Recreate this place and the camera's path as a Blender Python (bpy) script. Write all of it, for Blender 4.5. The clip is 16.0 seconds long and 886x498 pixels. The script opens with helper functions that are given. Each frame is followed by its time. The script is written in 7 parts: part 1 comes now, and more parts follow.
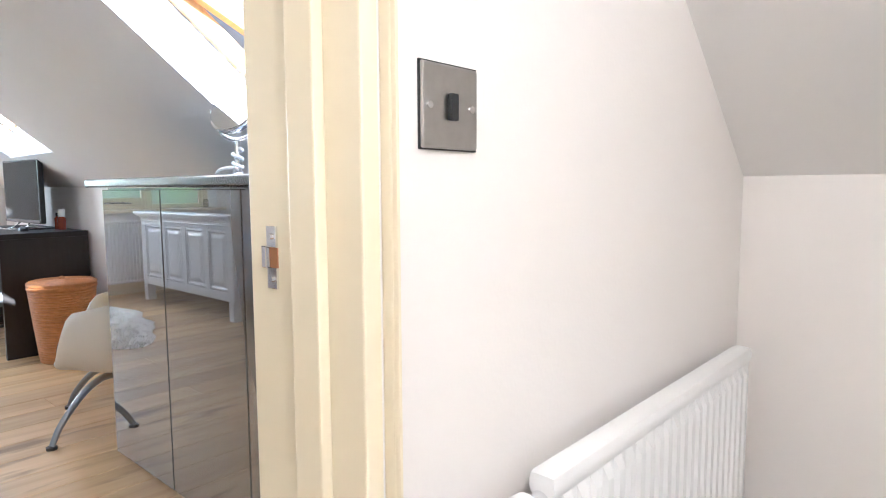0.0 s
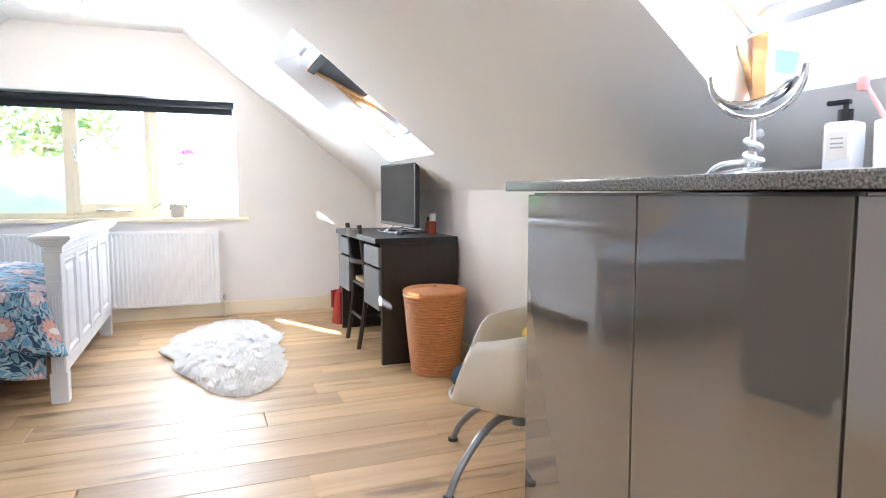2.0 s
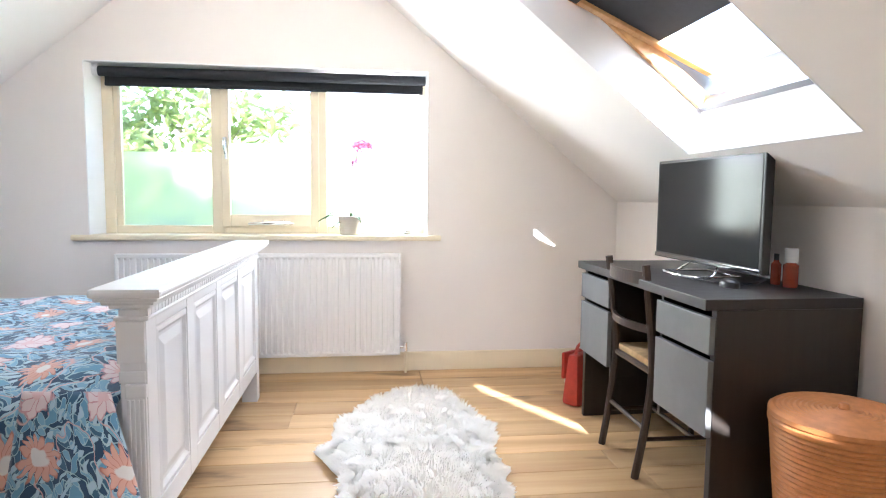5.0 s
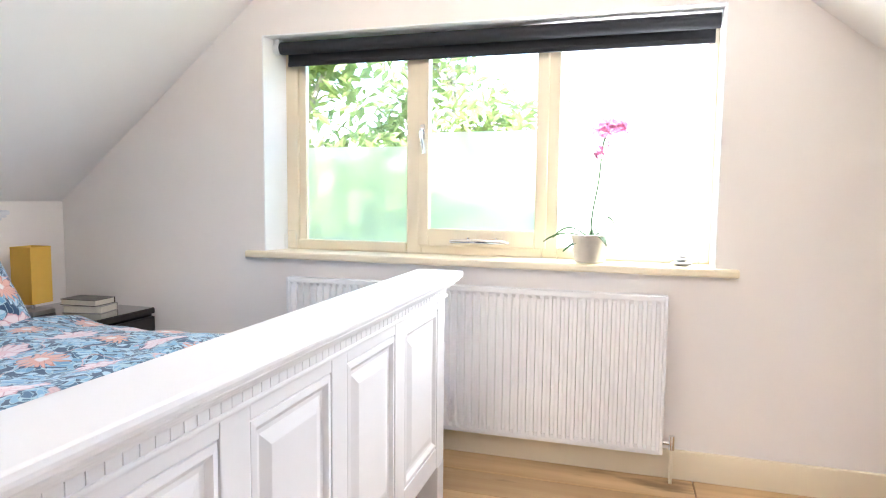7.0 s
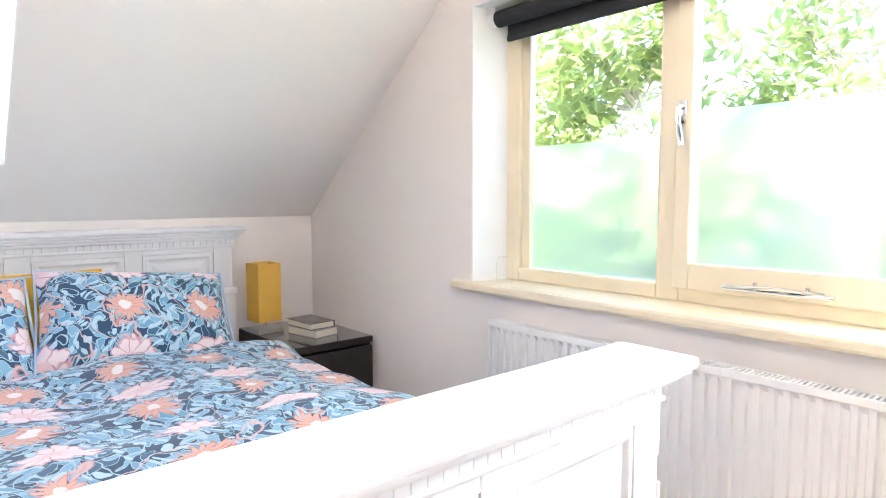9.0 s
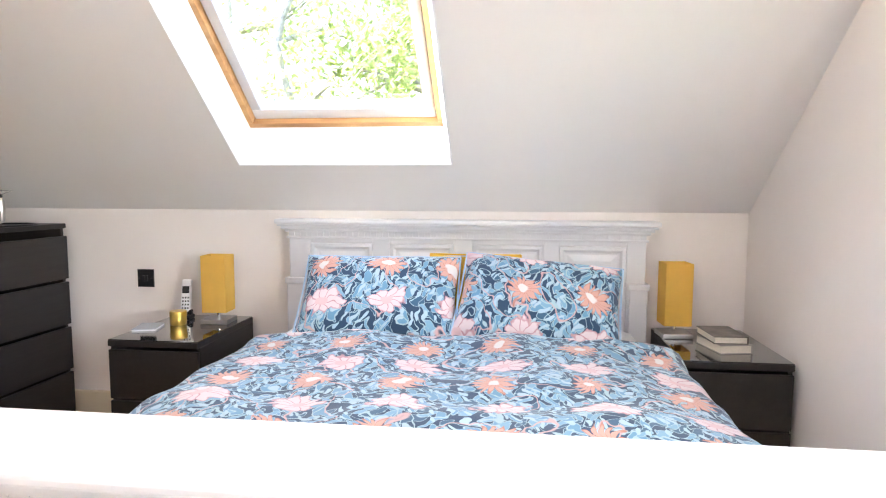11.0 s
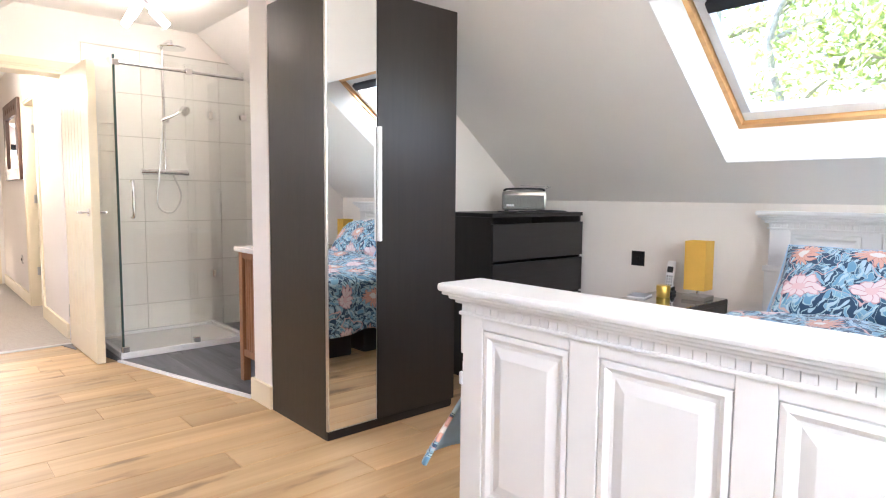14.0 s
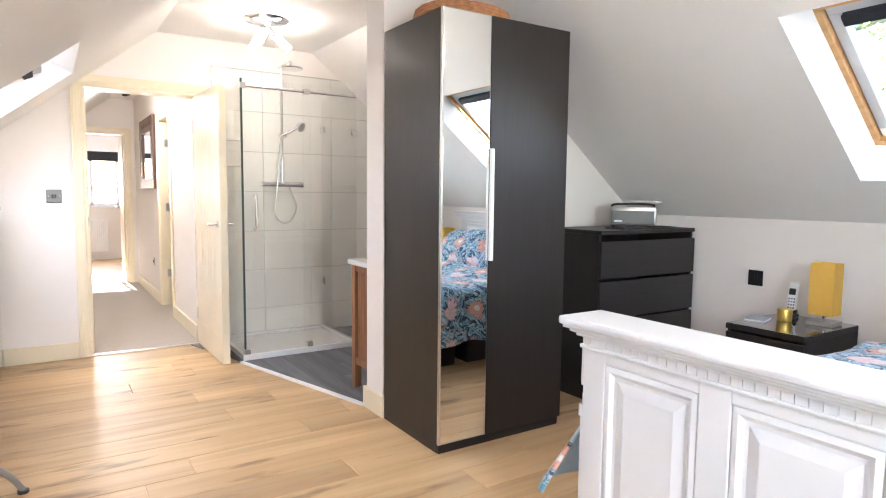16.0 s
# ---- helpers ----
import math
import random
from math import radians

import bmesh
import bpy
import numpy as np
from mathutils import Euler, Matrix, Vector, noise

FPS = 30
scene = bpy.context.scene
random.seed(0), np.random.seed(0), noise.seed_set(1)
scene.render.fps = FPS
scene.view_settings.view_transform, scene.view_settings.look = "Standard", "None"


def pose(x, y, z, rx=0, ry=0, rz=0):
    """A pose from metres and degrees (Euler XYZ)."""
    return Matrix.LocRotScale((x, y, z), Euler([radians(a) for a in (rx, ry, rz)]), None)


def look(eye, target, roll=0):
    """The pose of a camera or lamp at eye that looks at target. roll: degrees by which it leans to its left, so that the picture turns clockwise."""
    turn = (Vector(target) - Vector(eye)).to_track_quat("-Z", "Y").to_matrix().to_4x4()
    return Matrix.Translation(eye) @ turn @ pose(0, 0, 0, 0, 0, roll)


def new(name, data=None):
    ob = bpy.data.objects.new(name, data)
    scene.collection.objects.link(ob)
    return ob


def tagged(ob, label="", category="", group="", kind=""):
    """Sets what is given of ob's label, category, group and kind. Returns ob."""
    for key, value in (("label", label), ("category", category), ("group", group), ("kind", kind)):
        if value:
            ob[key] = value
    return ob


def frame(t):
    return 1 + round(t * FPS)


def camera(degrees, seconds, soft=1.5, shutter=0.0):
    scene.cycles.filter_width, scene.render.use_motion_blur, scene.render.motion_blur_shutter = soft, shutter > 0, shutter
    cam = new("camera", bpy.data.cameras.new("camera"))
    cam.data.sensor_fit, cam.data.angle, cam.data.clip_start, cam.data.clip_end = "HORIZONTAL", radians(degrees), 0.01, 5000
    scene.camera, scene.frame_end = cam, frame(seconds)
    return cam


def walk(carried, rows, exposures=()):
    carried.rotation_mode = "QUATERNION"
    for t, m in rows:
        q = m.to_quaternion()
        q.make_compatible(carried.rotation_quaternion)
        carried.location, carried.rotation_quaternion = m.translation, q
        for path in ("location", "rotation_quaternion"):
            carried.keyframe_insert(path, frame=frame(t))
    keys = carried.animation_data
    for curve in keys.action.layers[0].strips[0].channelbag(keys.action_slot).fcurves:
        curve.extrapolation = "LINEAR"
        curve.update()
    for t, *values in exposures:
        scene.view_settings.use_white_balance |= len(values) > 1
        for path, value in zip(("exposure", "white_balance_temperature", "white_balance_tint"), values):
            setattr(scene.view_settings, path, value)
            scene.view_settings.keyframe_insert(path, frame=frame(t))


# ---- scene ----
cam = camera(71.5, 16.0, soft=1.1)
PATH = [
    (0, (0.462, 1.64, 1.063), (-0.863, 3.126, 0.868), -0.3),
    (0.5, (0.216, 1.672, 1.054), (-1.344, 2.91, 0.87), -0.1),
    (1, (-0.011, 1.675, 1.064), (-1.746, 2.653, 0.879), -0.2),
    (1.5, (-0.211, 1.635, 1.07), (-2.03, 2.447, 0.893), 0.0),
    (2, (-0.462, 1.621, 1.068), (-2.317, 2.347, 0.889), 0.0),
    (2.5, (-0.736, 1.61, 1.063), (-2.628, 2.235, 0.885), -0.0),
    (3, (-1.022, 1.602, 1.087), (-2.942, 2.135, 0.91), 0.1),
    (3.2, (-1.135, 1.608, 1.086), (-3.062, 2.116, 0.91), 0.0),
    (5.3, (-2.503, 1.542, 1.124), (-4.489, 1.704, 0.949), 0.5),
    (5.5, (-2.632, 1.541, 1.135), (-4.622, 1.642, 0.956), 0.4),
    (6, (-2.951, 1.565, 1.139), (-4.942, 1.506, 0.96), 0.4),
    (6.5, (-3.28, 1.59, 1.135), (-5.249, 1.289, 0.96), 0.5),
    (7, (-3.57, 1.576, 1.136), (-5.481, 1.011, 0.965), 0.6),
    (7.5, (-3.85, 1.59, 1.129), (-5.668, 0.774, 0.957), 0.6),
    (8, (-4.117, 1.605, 1.128), (-5.792, 0.525, 0.968), 0.7),
    (8.2, (-4.230, 1.625, 1.142), (-5.819, 0.421, 0.975), 0.5),
    (10.3, (-4.954, 1.523, 1.215), (-5.428, -0.411, 1.029), 0.3),
    (10.5, (-5.012, 1.54, 1.227), (-5.225, -0.439, 1.028), 0.3),
    (11, (-5.116, 1.635, 1.183), (-4.879, -0.342, 0.997), 0.2),
    (11.5, (-5.227, 1.741, 1.158), (-4.71, -0.184, 0.991), 0.1),
    (12, (-5.311, 1.822, 1.158), (-4.563, -0.025, 0.993), 0.2),
    (12.5, (-5.352, 1.914, 1.134), (-4.368, 0.18, 0.966), 0.4),
    (13, (-5.347, 2.012, 1.112), (-4.142, 0.425, 0.942), 0.5),
    (13.5, (-5.326, 2.098, 1.113), (-3.953, 0.653, 0.94), 0.5),
    (14, (-5.308, 2.169, 1.114), (-3.812, 0.853, 0.942), 0.5),
    (14.5, (-5.299, 2.219, 1.123), (-3.734, 0.987, 0.948), 0.6),
    (15, (-5.29, 2.237, 1.132), (-3.676, 1.07, 0.956), 0.6),
    (15.5, (-5.289, 2.248, 1.151), (-3.642, 1.127, 0.976), 0.5),
    (16, (-5.286, 2.271, 1.214), (-3.613, 1.19, 1.037), 0.6),
]
walk(cam, [(t, look(eye, target, roll)) for t, eye, target, roll in PATH], [(0.0, 3.15, 5150, 10), (0.5, 3.22, 5150, 11), (1.0, 3.6, 5100, 11), (1.5, 3.48, 5150, 11), (2.0, 3.38, 5400, 11), (3.0, 3.28, 5600, 12), (5.5, 3.22, 5720, 13), (8.0, 3.28, 6000, 16), (10.5, 3.5, 6150, 17), (11.5, 3.5, 6400, 20), (13.0, 3.42, 6200, 19), (14.5, 3.36, 5950, 15), (16.0, 3.36, 5850, 14)])

# ---- light ----
world = bpy.data.worlds.new("daylight")
scene.world = world
world.use_nodes = True
wt = world.node_tree
sky = wt.nodes.new("ShaderNodeTexSky")
sky.sky_type = "NISHITA"
sky.sun_disc = False
sky.sun_elevation = radians(22.8)
sky.sun_rotation = radians(90)
sky.air_density, sky.dust_density, sky.ozone_density = 1.0, 1.0, 1.5
wt.nodes["Background"].inputs["Strength"].default_value = 0.15
wt.links.new(sky.outputs[0], wt.nodes["Background"].inputs["Color"])

SUN_WAY = Vector((-1.0, -0.04, -0.42))
SKYLAMP, WINLAMP, HALL_LAMP, FARLAMP = 3.8, 5.6, 4.9, 5.0
sun = new("sun", bpy.data.lights.new("sun", "SUN"))
sun.data.energy, sun.data.angle, sun.data.color = 5.0, radians(0.5), (1.0, 0.94, 0.85)
sun.matrix_world = look((0, 0, 8), Vector((0, 0, 8)) + SUN_WAY)


def area_lamp(name, m, wide, high, watts, colour):
    ob = new(name, bpy.data.lights.new(name, "AREA"))
    ob.data.shape, ob.data.size, ob.data.size_y = "RECTANGLE", wide, high
    ob.data.energy, ob.data.color = watts, colour
    ob.matrix_world = m
    return ob


# ---- plan ----
GABLE, SOUTH, NORTH, KNEE = -6.17, -1.33, 3.165, 1.088
RISE = math.atan(0.80)
FLAT = 2.40
FLAT_S, FLAT_N = SOUTH + (FLAT - KNEE) / 0.80, NORTH - (FLAT - KNEE) / 0.80
DOOR_X, HALL_X, HALL_END = -0.16, 0.03, 3.78
DOOR_S, DOOR_N, DOOR_Z = 1.218, 2.034, 1.972
FAR_X = 7.1

# ---- materials ----


def material(name, rgb, rough=0.5, metal=0.0, vary=0.06, scale=6.0, bump=0.0, bump_scale=80.0, coat=0.0, sheen=0.0, per_object=0.0, shine=0.5):
    m = bpy.data.materials.new(name)
    m.use_nodes = True
    n, l = m.node_tree.nodes, m.node_tree.links
    b = n["Principled BSDF"]
    b.inputs["Roughness"].default_value, b.inputs["Metallic"].default_value = rough, metal
    b.inputs["Coat Weight"].default_value, b.inputs["Coat Roughness"].default_value = coat, min(0.08, rough)
    b.inputs["Sheen Weight"].default_value, b.inputs["Specular IOR Level"].default_value = sheen, shine
    geo = n.new("ShaderNodeNewGeometry")
    big = n.new("ShaderNodeTexNoise")
    big.inputs["Scale"].default_value, big.inputs["Detail"].default_value = scale, 6.0
    l.new(geo.outputs["Position"], big.inputs["Vector"])
    ramp = n.new("ShaderNodeValToRGB")
    ramp.color_ramp.elements[0].position, ramp.color_ramp.elements[1].position = 0.3, 0.7
    ramp.color_ramp.elements[0].color = (*[c * (1 - vary) for c in rgb], 1)
    ramp.color_ramp.elements[1].color = (*[min(1, c * (1 + vary)) for c in rgb], 1)
    l.new(big.outputs[0], ramp.inputs[0])
    last = ramp.outputs[0]
    if per_object:
        info, hsv, mul = n.new("ShaderNodeObjectInfo"), n.new("ShaderNodeHueSaturation"), n.new("ShaderNodeMapRange")
        mul.inputs["To Min"].default_value, mul.inputs["To Max"].default_value = 1 - per_object, 1 + per_object
        l.new(info.outputs["Random"], mul.inputs["Value"])
        l.new(mul.outputs[0], hsv.inputs["Value"])
        l.new(last, hsv.inputs["Color"])
        last = hsv.outputs[0]
    l.new(last, b.inputs["Base Color"])
    if bump:
        fine, bn = n.new("ShaderNodeTexNoise"), n.new("ShaderNodeBump")
        fine.inputs["Scale"].default_value, fine.inputs["Detail"].default_value = bump_scale, 4.0
        l.new(geo.outputs["Position"], fine.inputs["Vector"])
        l.new(fine.outputs[0], bn.inputs["Height"])
        bn.inputs["Strength"].default_value, bn.inputs["Distance"].default_value = bump, 0.01
        l.new(bn.outputs[0], b.inputs["Normal"])
    return m


def wood(name, dark, light, rough, along, grain=14.0, per_object=0.0, coat=0.0, knots=0.0, coords="Object", bump=0.08):
    """Streaky timber with the grain along an axis (0 x, 1 y, 2 z)."""
    m = bpy.data.materials.new(name)
    m.use_nodes = True
    n, l = m.node_tree.nodes, m.node_tree.links
    b = n["Principled BSDF"]
    b.inputs["Coat Weight"].default_value = coat
    geo, mp, info = n.new("ShaderNodeNewGeometry"), n.new("ShaderNodeMapping"), n.new("ShaderNodeObjectInfo")
    stretch = [grain, grain, grain]
    stretch[along] = grain * 0.06
    mp.inputs["Scale"].default_value = stretch
    l.new(geo.outputs["Position"], mp.inputs["Vector"])
    shift, comb = n.new("ShaderNodeMath"), n.new("ShaderNodeCombineXYZ")
    shift.operation, shift.inputs[1].default_value = "MULTIPLY", 57.0
    l.new(info.outputs["Random"], shift.inputs[0])
    for k in range(3):
        l.new(shift.outputs[0], comb.inputs[k])
    add = n.new("ShaderNodeVectorMath")
    l.new(mp.outputs[0], add.inputs[0])
    l.new(comb.outputs[0], add.inputs[1])
    streak, fine = n.new("ShaderNodeTexNoise"), n.new("ShaderNodeTexNoise")
    streak.inputs["Scale"].default_value, streak.inputs["Detail"].default_value, streak.inputs["Distortion"].default_value = 1.0, 8.0, 0.6
    fine.inputs["Scale"].default_value, fine.inputs["Detail"].default_value = 6.0, 3.0
    l.new(add.outputs[0], streak.inputs["Vector"])
    l.new(add.outputs[0], fine.inputs["Vector"])
    ramp = n.new("ShaderNodeValToRGB")
    ramp.color_ramp.elements[0].position, ramp.color_ramp.elements[1].position = 0.28, 0.68
    ramp.color_ramp.elements[0].color, ramp.color_ramp.elements[1].color = (*dark, 1), (*light, 1)
    l.new(streak.outputs[0], ramp.inputs[0])
    last = ramp.outputs[0]
    if knots:
        kmp = n.new("ShaderNodeMapping")
        ks = [7.0, 7.0, 7.0]
        ks[along] = 1.6
        kmp.inputs["Scale"].default_value = ks
        kadd = n.new("ShaderNodeVectorMath")
        l.new(geo.outputs["Position"], kmp.inputs["Vector"])
        l.new(kmp.outputs[0], kadd.inputs[0])
        l.new(comb.outputs[0], kadd.inputs[1])
        vor, kr, mix = n.new("ShaderNodeTexNoise"), n.new("ShaderNodeValToRGB"), n.new("ShaderNodeMix")
        vor.inputs["Scale"].default_value, vor.inputs["Detail"].default_value = 1.0, 5.0
        l.new(kadd.outputs[0], vor.inputs["Vector"])
        kr.color_ramp.elements[0].position, kr.color_ramp.elements[1].position = 0.605, 0.70
        kr.color_ramp.elements[0].color, kr.color_ramp.elements[1].color = (0, 0, 0, 1), (knots, knots, knots, 1)
        l.new(vor.outputs[0], kr.inputs[0])
        mix.data_type = "RGBA"
        l.new(kr.outputs[0], mix.inputs["Factor"])
        l.new(last, mix.inputs["A"])
        mix.inputs["B"].default_value = (*[c * 0.5 for c in dark], 1)
        last = mix.outputs["Result"]
    if per_object:
        hsv, mul = n.new("ShaderNodeHueSaturation"), n.new("ShaderNodeMapRange")
        mul.inputs["To Min"].default_value, mul.inputs["To Max"].default_value = 1 - per_object, 1 + per_object
        l.new(info.outputs["Random"], mul.inputs["Value"])
        l.new(mul.outputs[0], hsv.inputs["Value"])
        l.new(last, hsv.inputs["Color"])
        last = hsv.outputs[0]
    l.new(last, b.inputs["Base Color"])
    rr = n.new("ShaderNodeMapRange")
    rr.inputs["To Min"].default_value, rr.inputs["To Max"].default_value = rough - 0.07, rough + 0.1
    l.new(fine.outputs[0], rr.inputs["Value"])
    l.new(rr.outputs[0], b.inputs["Roughness"])
    bn = n.new("ShaderNodeBump")
    bn.inputs["Strength"].default_value, bn.inputs["Distance"].default_value = bump, 0.01
    l.new(fine.outputs[0], bn.inputs["Height"])
    l.new(bn.outputs[0], b.inputs["Normal"])
    return m


def glass_pane(name, rgb=(1, 1, 1), rough=0.0):
    """Thin clear glass: passes light, with a gloss that grows towards grazing angles."""
    m = bpy.data.materials.new(name)
    m.use_nodes = True
    n, l = m.node_tree.nodes, m.node_tree.links
    n.remove(n["Principled BSDF"])
    clear, gloss, mix, lw = n.new("ShaderNodeBsdfTransparent"), n.new("ShaderNodeBsdfGlossy"), n.new("ShaderNodeMixShader"), n.new("ShaderNodeLayerWeight")
    clear.inputs["Color"].default_value = (*rgb, 1)
    gloss.inputs["Roughness"].default_value = rough
    power, scale = n.new("ShaderNodeMath"), n.new("ShaderNodeMath")
    power.operation, power.inputs[1].default_value = "POWER", 4.0
    scale.operation, scale.inputs[1].default_value, scale.inputs[2].default_value = "MULTIPLY_ADD", 0.6, 0.03
    l.new(lw.outputs["Facing"], power.inputs[0])
    l.new(power.outputs[0], scale.inputs[0])
    l.new(scale.outputs[0], mix.inputs[0])
    l.new(clear.outputs[0], mix.inputs[1])
    l.new(gloss.outputs[0], mix.inputs[2])
    l.new(mix.outputs[0], n["Material Output"].inputs["Surface"])
    return m


def let_through(m, share, rgb):
    """Lets part of the light pass through thin leaves, wool or cloth."""
    n, l = m.node_tree.nodes, m.node_tree.links
    tr, mix = n.new("ShaderNodeBsdfTranslucent"), n.new("ShaderNodeMixShader")
    tr.inputs["Color"].default_value = (*rgb, 1)
    mix.inputs[0].default_value = share
    l.new(n["Principled BSDF"].outputs[0], mix.inputs[1])
    l.new(tr.outputs[0], mix.inputs[2])
    l.new(mix.outputs[0], n["Material Output"].inputs["Surface"])
    return m


def frosted(name, rgb):
    m = bpy.data.materials.new(name)
    m.use_nodes = True
    n, l = m.node_tree.nodes, m.node_tree.links
    n.remove(n["Principled BSDF"])
    tr, clear, mix = n.new("ShaderNodeBsdfRefraction"), n.new("ShaderNodeBsdfTranslucent"), n.new("ShaderNodeMixShader")
    tr.inputs["Color"].default_value, tr.inputs["Roughness"].default_value, tr.inputs["IOR"].default_value = (*rgb, 1), 0.35, 1.08
    clear.inputs["Color"].default_value = (*rgb, 1)
    mix.inputs[0].default_value = 0.17
    l.new(tr.outputs[0], mix.inputs[1])
    l.new(clear.outputs[0], mix.inputs[2])
    l.new(mix.outputs[0], n["Material Output"].inputs["Surface"])
    return m


def glow(name, rgb, strength):
    m = bpy.data.materials.new(name)
    m.use_nodes = True
    b = m.node_tree.nodes["Principled BSDF"]
    b.inputs["Base Color"].default_value = (0.9, 0.9, 0.88, 1)
    b.inputs["Emission Color"].default_value, b.inputs["Emission Strength"].default_value = (*rgb, 1), strength
    return m


def floral(name, axes):
    """Dark blue cotton print: peach and pale blossoms, blue leaves and stems. axes: which two object axes carry the print."""
    m = bpy.data.materials.new(name)
    m.use_nodes = True
    n, l = m.node_tree.nodes, m.node_tree.links
    b = n["Principled BSDF"]
    b.inputs["Roughness"].default_value, b.inputs["Sheen Weight"].default_value = 0.85, 0.25

    def math_node(op, a, c=None, clamp=False):
        q = n.new("ShaderNodeMath")
        q.operation, q.use_clamp = op, clamp
        for k, v in enumerate((a, c)):
            if v is None:
                continue
            if isinstance(v, (int, float)):
                q.inputs[k].default_value = v
            else:
                l.new(v, q.inputs[k])
        return q.outputs[0]

    def mixed(f, a, c):
        q = n.new("ShaderNodeMix")
        q.data_type = "RGBA"
        l.new(f, q.inputs["Factor"])
        for key, v in (("A", a), ("B", c)):
            if isinstance(v, tuple):
                q.inputs[key].default_value = (*v, 1)
            else:
                l.new(v, q.inputs[key])
        return q.outputs["Result"]

    def below(v, edge, soft):
        q = n.new("ShaderNodeMapRange")
        q.interpolation_type = "SMOOTHSTEP"
        l.new(v, q.inputs["Value"])
        q.inputs["From Min"].default_value, q.inputs["From Max"].default_value = edge - soft, edge + soft
        q.inputs["To Min"].default_value, q.inputs["To Max"].default_value = 1.0, 0.0
        return q.outputs[0]

    uv, sep, flat = n.new("ShaderNodeUVMap"), n.new("ShaderNodeSeparateXYZ"), n.new("ShaderNodeCombineXYZ")
    uv.uv_map = "print"
    l.new(uv.outputs[0], sep.inputs[0])
    l.new(sep.outputs[0], flat.inputs[0])
    l.new(sep.outputs[1], flat.inputs[1])
    warp, wsub, wmul, pos = n.new("ShaderNodeTexNoise"), n.new("ShaderNodeVectorMath"), n.new("ShaderNodeVectorMath"), n.new("ShaderNodeVectorMath")
    warp.noise_dimensions = "2D"
    warp.inputs["Scale"].default_value = 9.0
    l.new(flat.outputs[0], warp.inputs["Vector"])
    wsub.operation, wsub.inputs[1].default_value = "SUBTRACT", (0.5, 0.5, 0.5)
    l.new(warp.outputs["Color"], wsub.inputs[0])
    wmul.operation, wmul.inputs[1].default_value = "MULTIPLY", (0.09, 0.09, 0)
    l.new(wsub.outputs[0], wmul.inputs[0])
    l.new(flat.outputs[0], pos.inputs[0])
    l.new(wmul.outputs[0], pos.inputs[1])

    # leaves: narrow curling ovals
    colour = (0.022, 0.064, 0.125)
    for scale, tint, edge, seed in ((17.0, (0.045, 0.125, 0.21), 0.30, 0.5), (15.0, (0.14, 0.32, 0.48), 0.27, 1.2), (19.0, (0.20, 0.40, 0.54), 0.25, 2.3), (22.0, (0.42, 0.58, 0.66), 0.21, 3.1)):
        mp, vor = n.new("ShaderNodeMapping"), n.new("ShaderNodeTexVoronoi")
        mp.inputs["Location"].default_value, mp.inputs["Rotation"].default_value, mp.inputs["Scale"].default_value = (seed, seed, 0), (0, 0, seed * 1.7), (1.7, 0.66, 1)
        mp.vector_type = "TEXTURE"
        l.new(pos.outputs[0], mp.inputs["Vector"])
        vor.voronoi_dimensions = "2D"
        vor.inputs["Scale"].default_value = scale
        l.new(mp.outputs[0], vor.inputs["Vector"])
        colour = mixed(below(vor.outputs["Distance"], edge, 0.03), colour, tint)
        colour = mixed(below(math_node("ABSOLUTE", math_node("SUBTRACT", vor.outputs["Distance"], edge)), 0.020, 0.012), colour, (0.38, 0.54, 0.60))
    # stems: thin wavy lines in pale blue and rose
    for scale, rings, wide, tint, shift in ((7.0, 7.0, 0.042, (0.38, 0.54, 0.58), 0.0), (4.4, 4.0, 0.026, (0.62, 0.40, 0.38), 7.1)):
        wave, vm = n.new("ShaderNodeTexNoise"), n.new("ShaderNodeMapping")
        vm.inputs["Location"].default_value = (shift, shift * 0.5, 0)
        l.new(pos.outputs[0], vm.inputs["Vector"])
        wave.noise_dimensions = "2D"
        wave.inputs["Scale"].default_value, wave.inputs["Detail"].default_value = scale, 0.6
        l.new(vm.outputs[0], wave.inputs["Vector"])
        ring = math_node("ABSOLUTE", math_node("SUBTRACT", math_node("FRACT", math_node("MULTIPLY", wave.outputs[0], rings)), 0.5))
        colour = mixed(below(ring, wide, 0.02), colour, tint)
    # blossoms in staggered rows: ragged pale carnations and pointed peach daisies
    ragged = n.new("ShaderNodeTexNoise")
    ragged.noise_dimensions = "2D"
    ragged.inputs["Scale"].default_value, ragged.inputs["Detail"].default_value = 34.0, 2.0
    l.new(flat.outputs[0], ragged.inputs["Vector"])
    wob = math_node("MULTIPLY", math_node("SUBTRACT", ragged.outputs[0], 0.5), 0.5)
    psep = n.new("ShaderNodeSeparateXYZ")
    l.new(pos.outputs[0], psep.inputs[0])
    CELL_U, CELL_V = 0.285, 0.40
    for u0, v0, petals, size, tall, depth, rim, inner, centre, rough_edge in (
            (0.30, 0.02, 9.0, 0.084, 1.25, 0.24, (0.56, 0.30, 0.32), (0.74, 0.62, 0.62), (0.72, 0.50, 0.50), 1.0),
            (0.38, 0.50, 14.0, 0.072, 1.0, 0.48, (0.50, 0.20, 0.15), (0.66, 0.37, 0.29), (0.72, 0.70, 0.66), 0.3)):
        du = math_node("MULTIPLY", math_node("SUBTRACT", math_node("FRACT", math_node("ADD", math_node("DIVIDE", psep.outputs[0], CELL_U), 50.5 - u0)), 0.5), CELL_U)
        dv = math_node("MULTIPLY", math_node("SUBTRACT", math_node("FRACT", math_node("ADD", math_node("DIVIDE", psep.outputs[1], CELL_V), 50.5 - v0)), 0.5), CELL_V * tall)
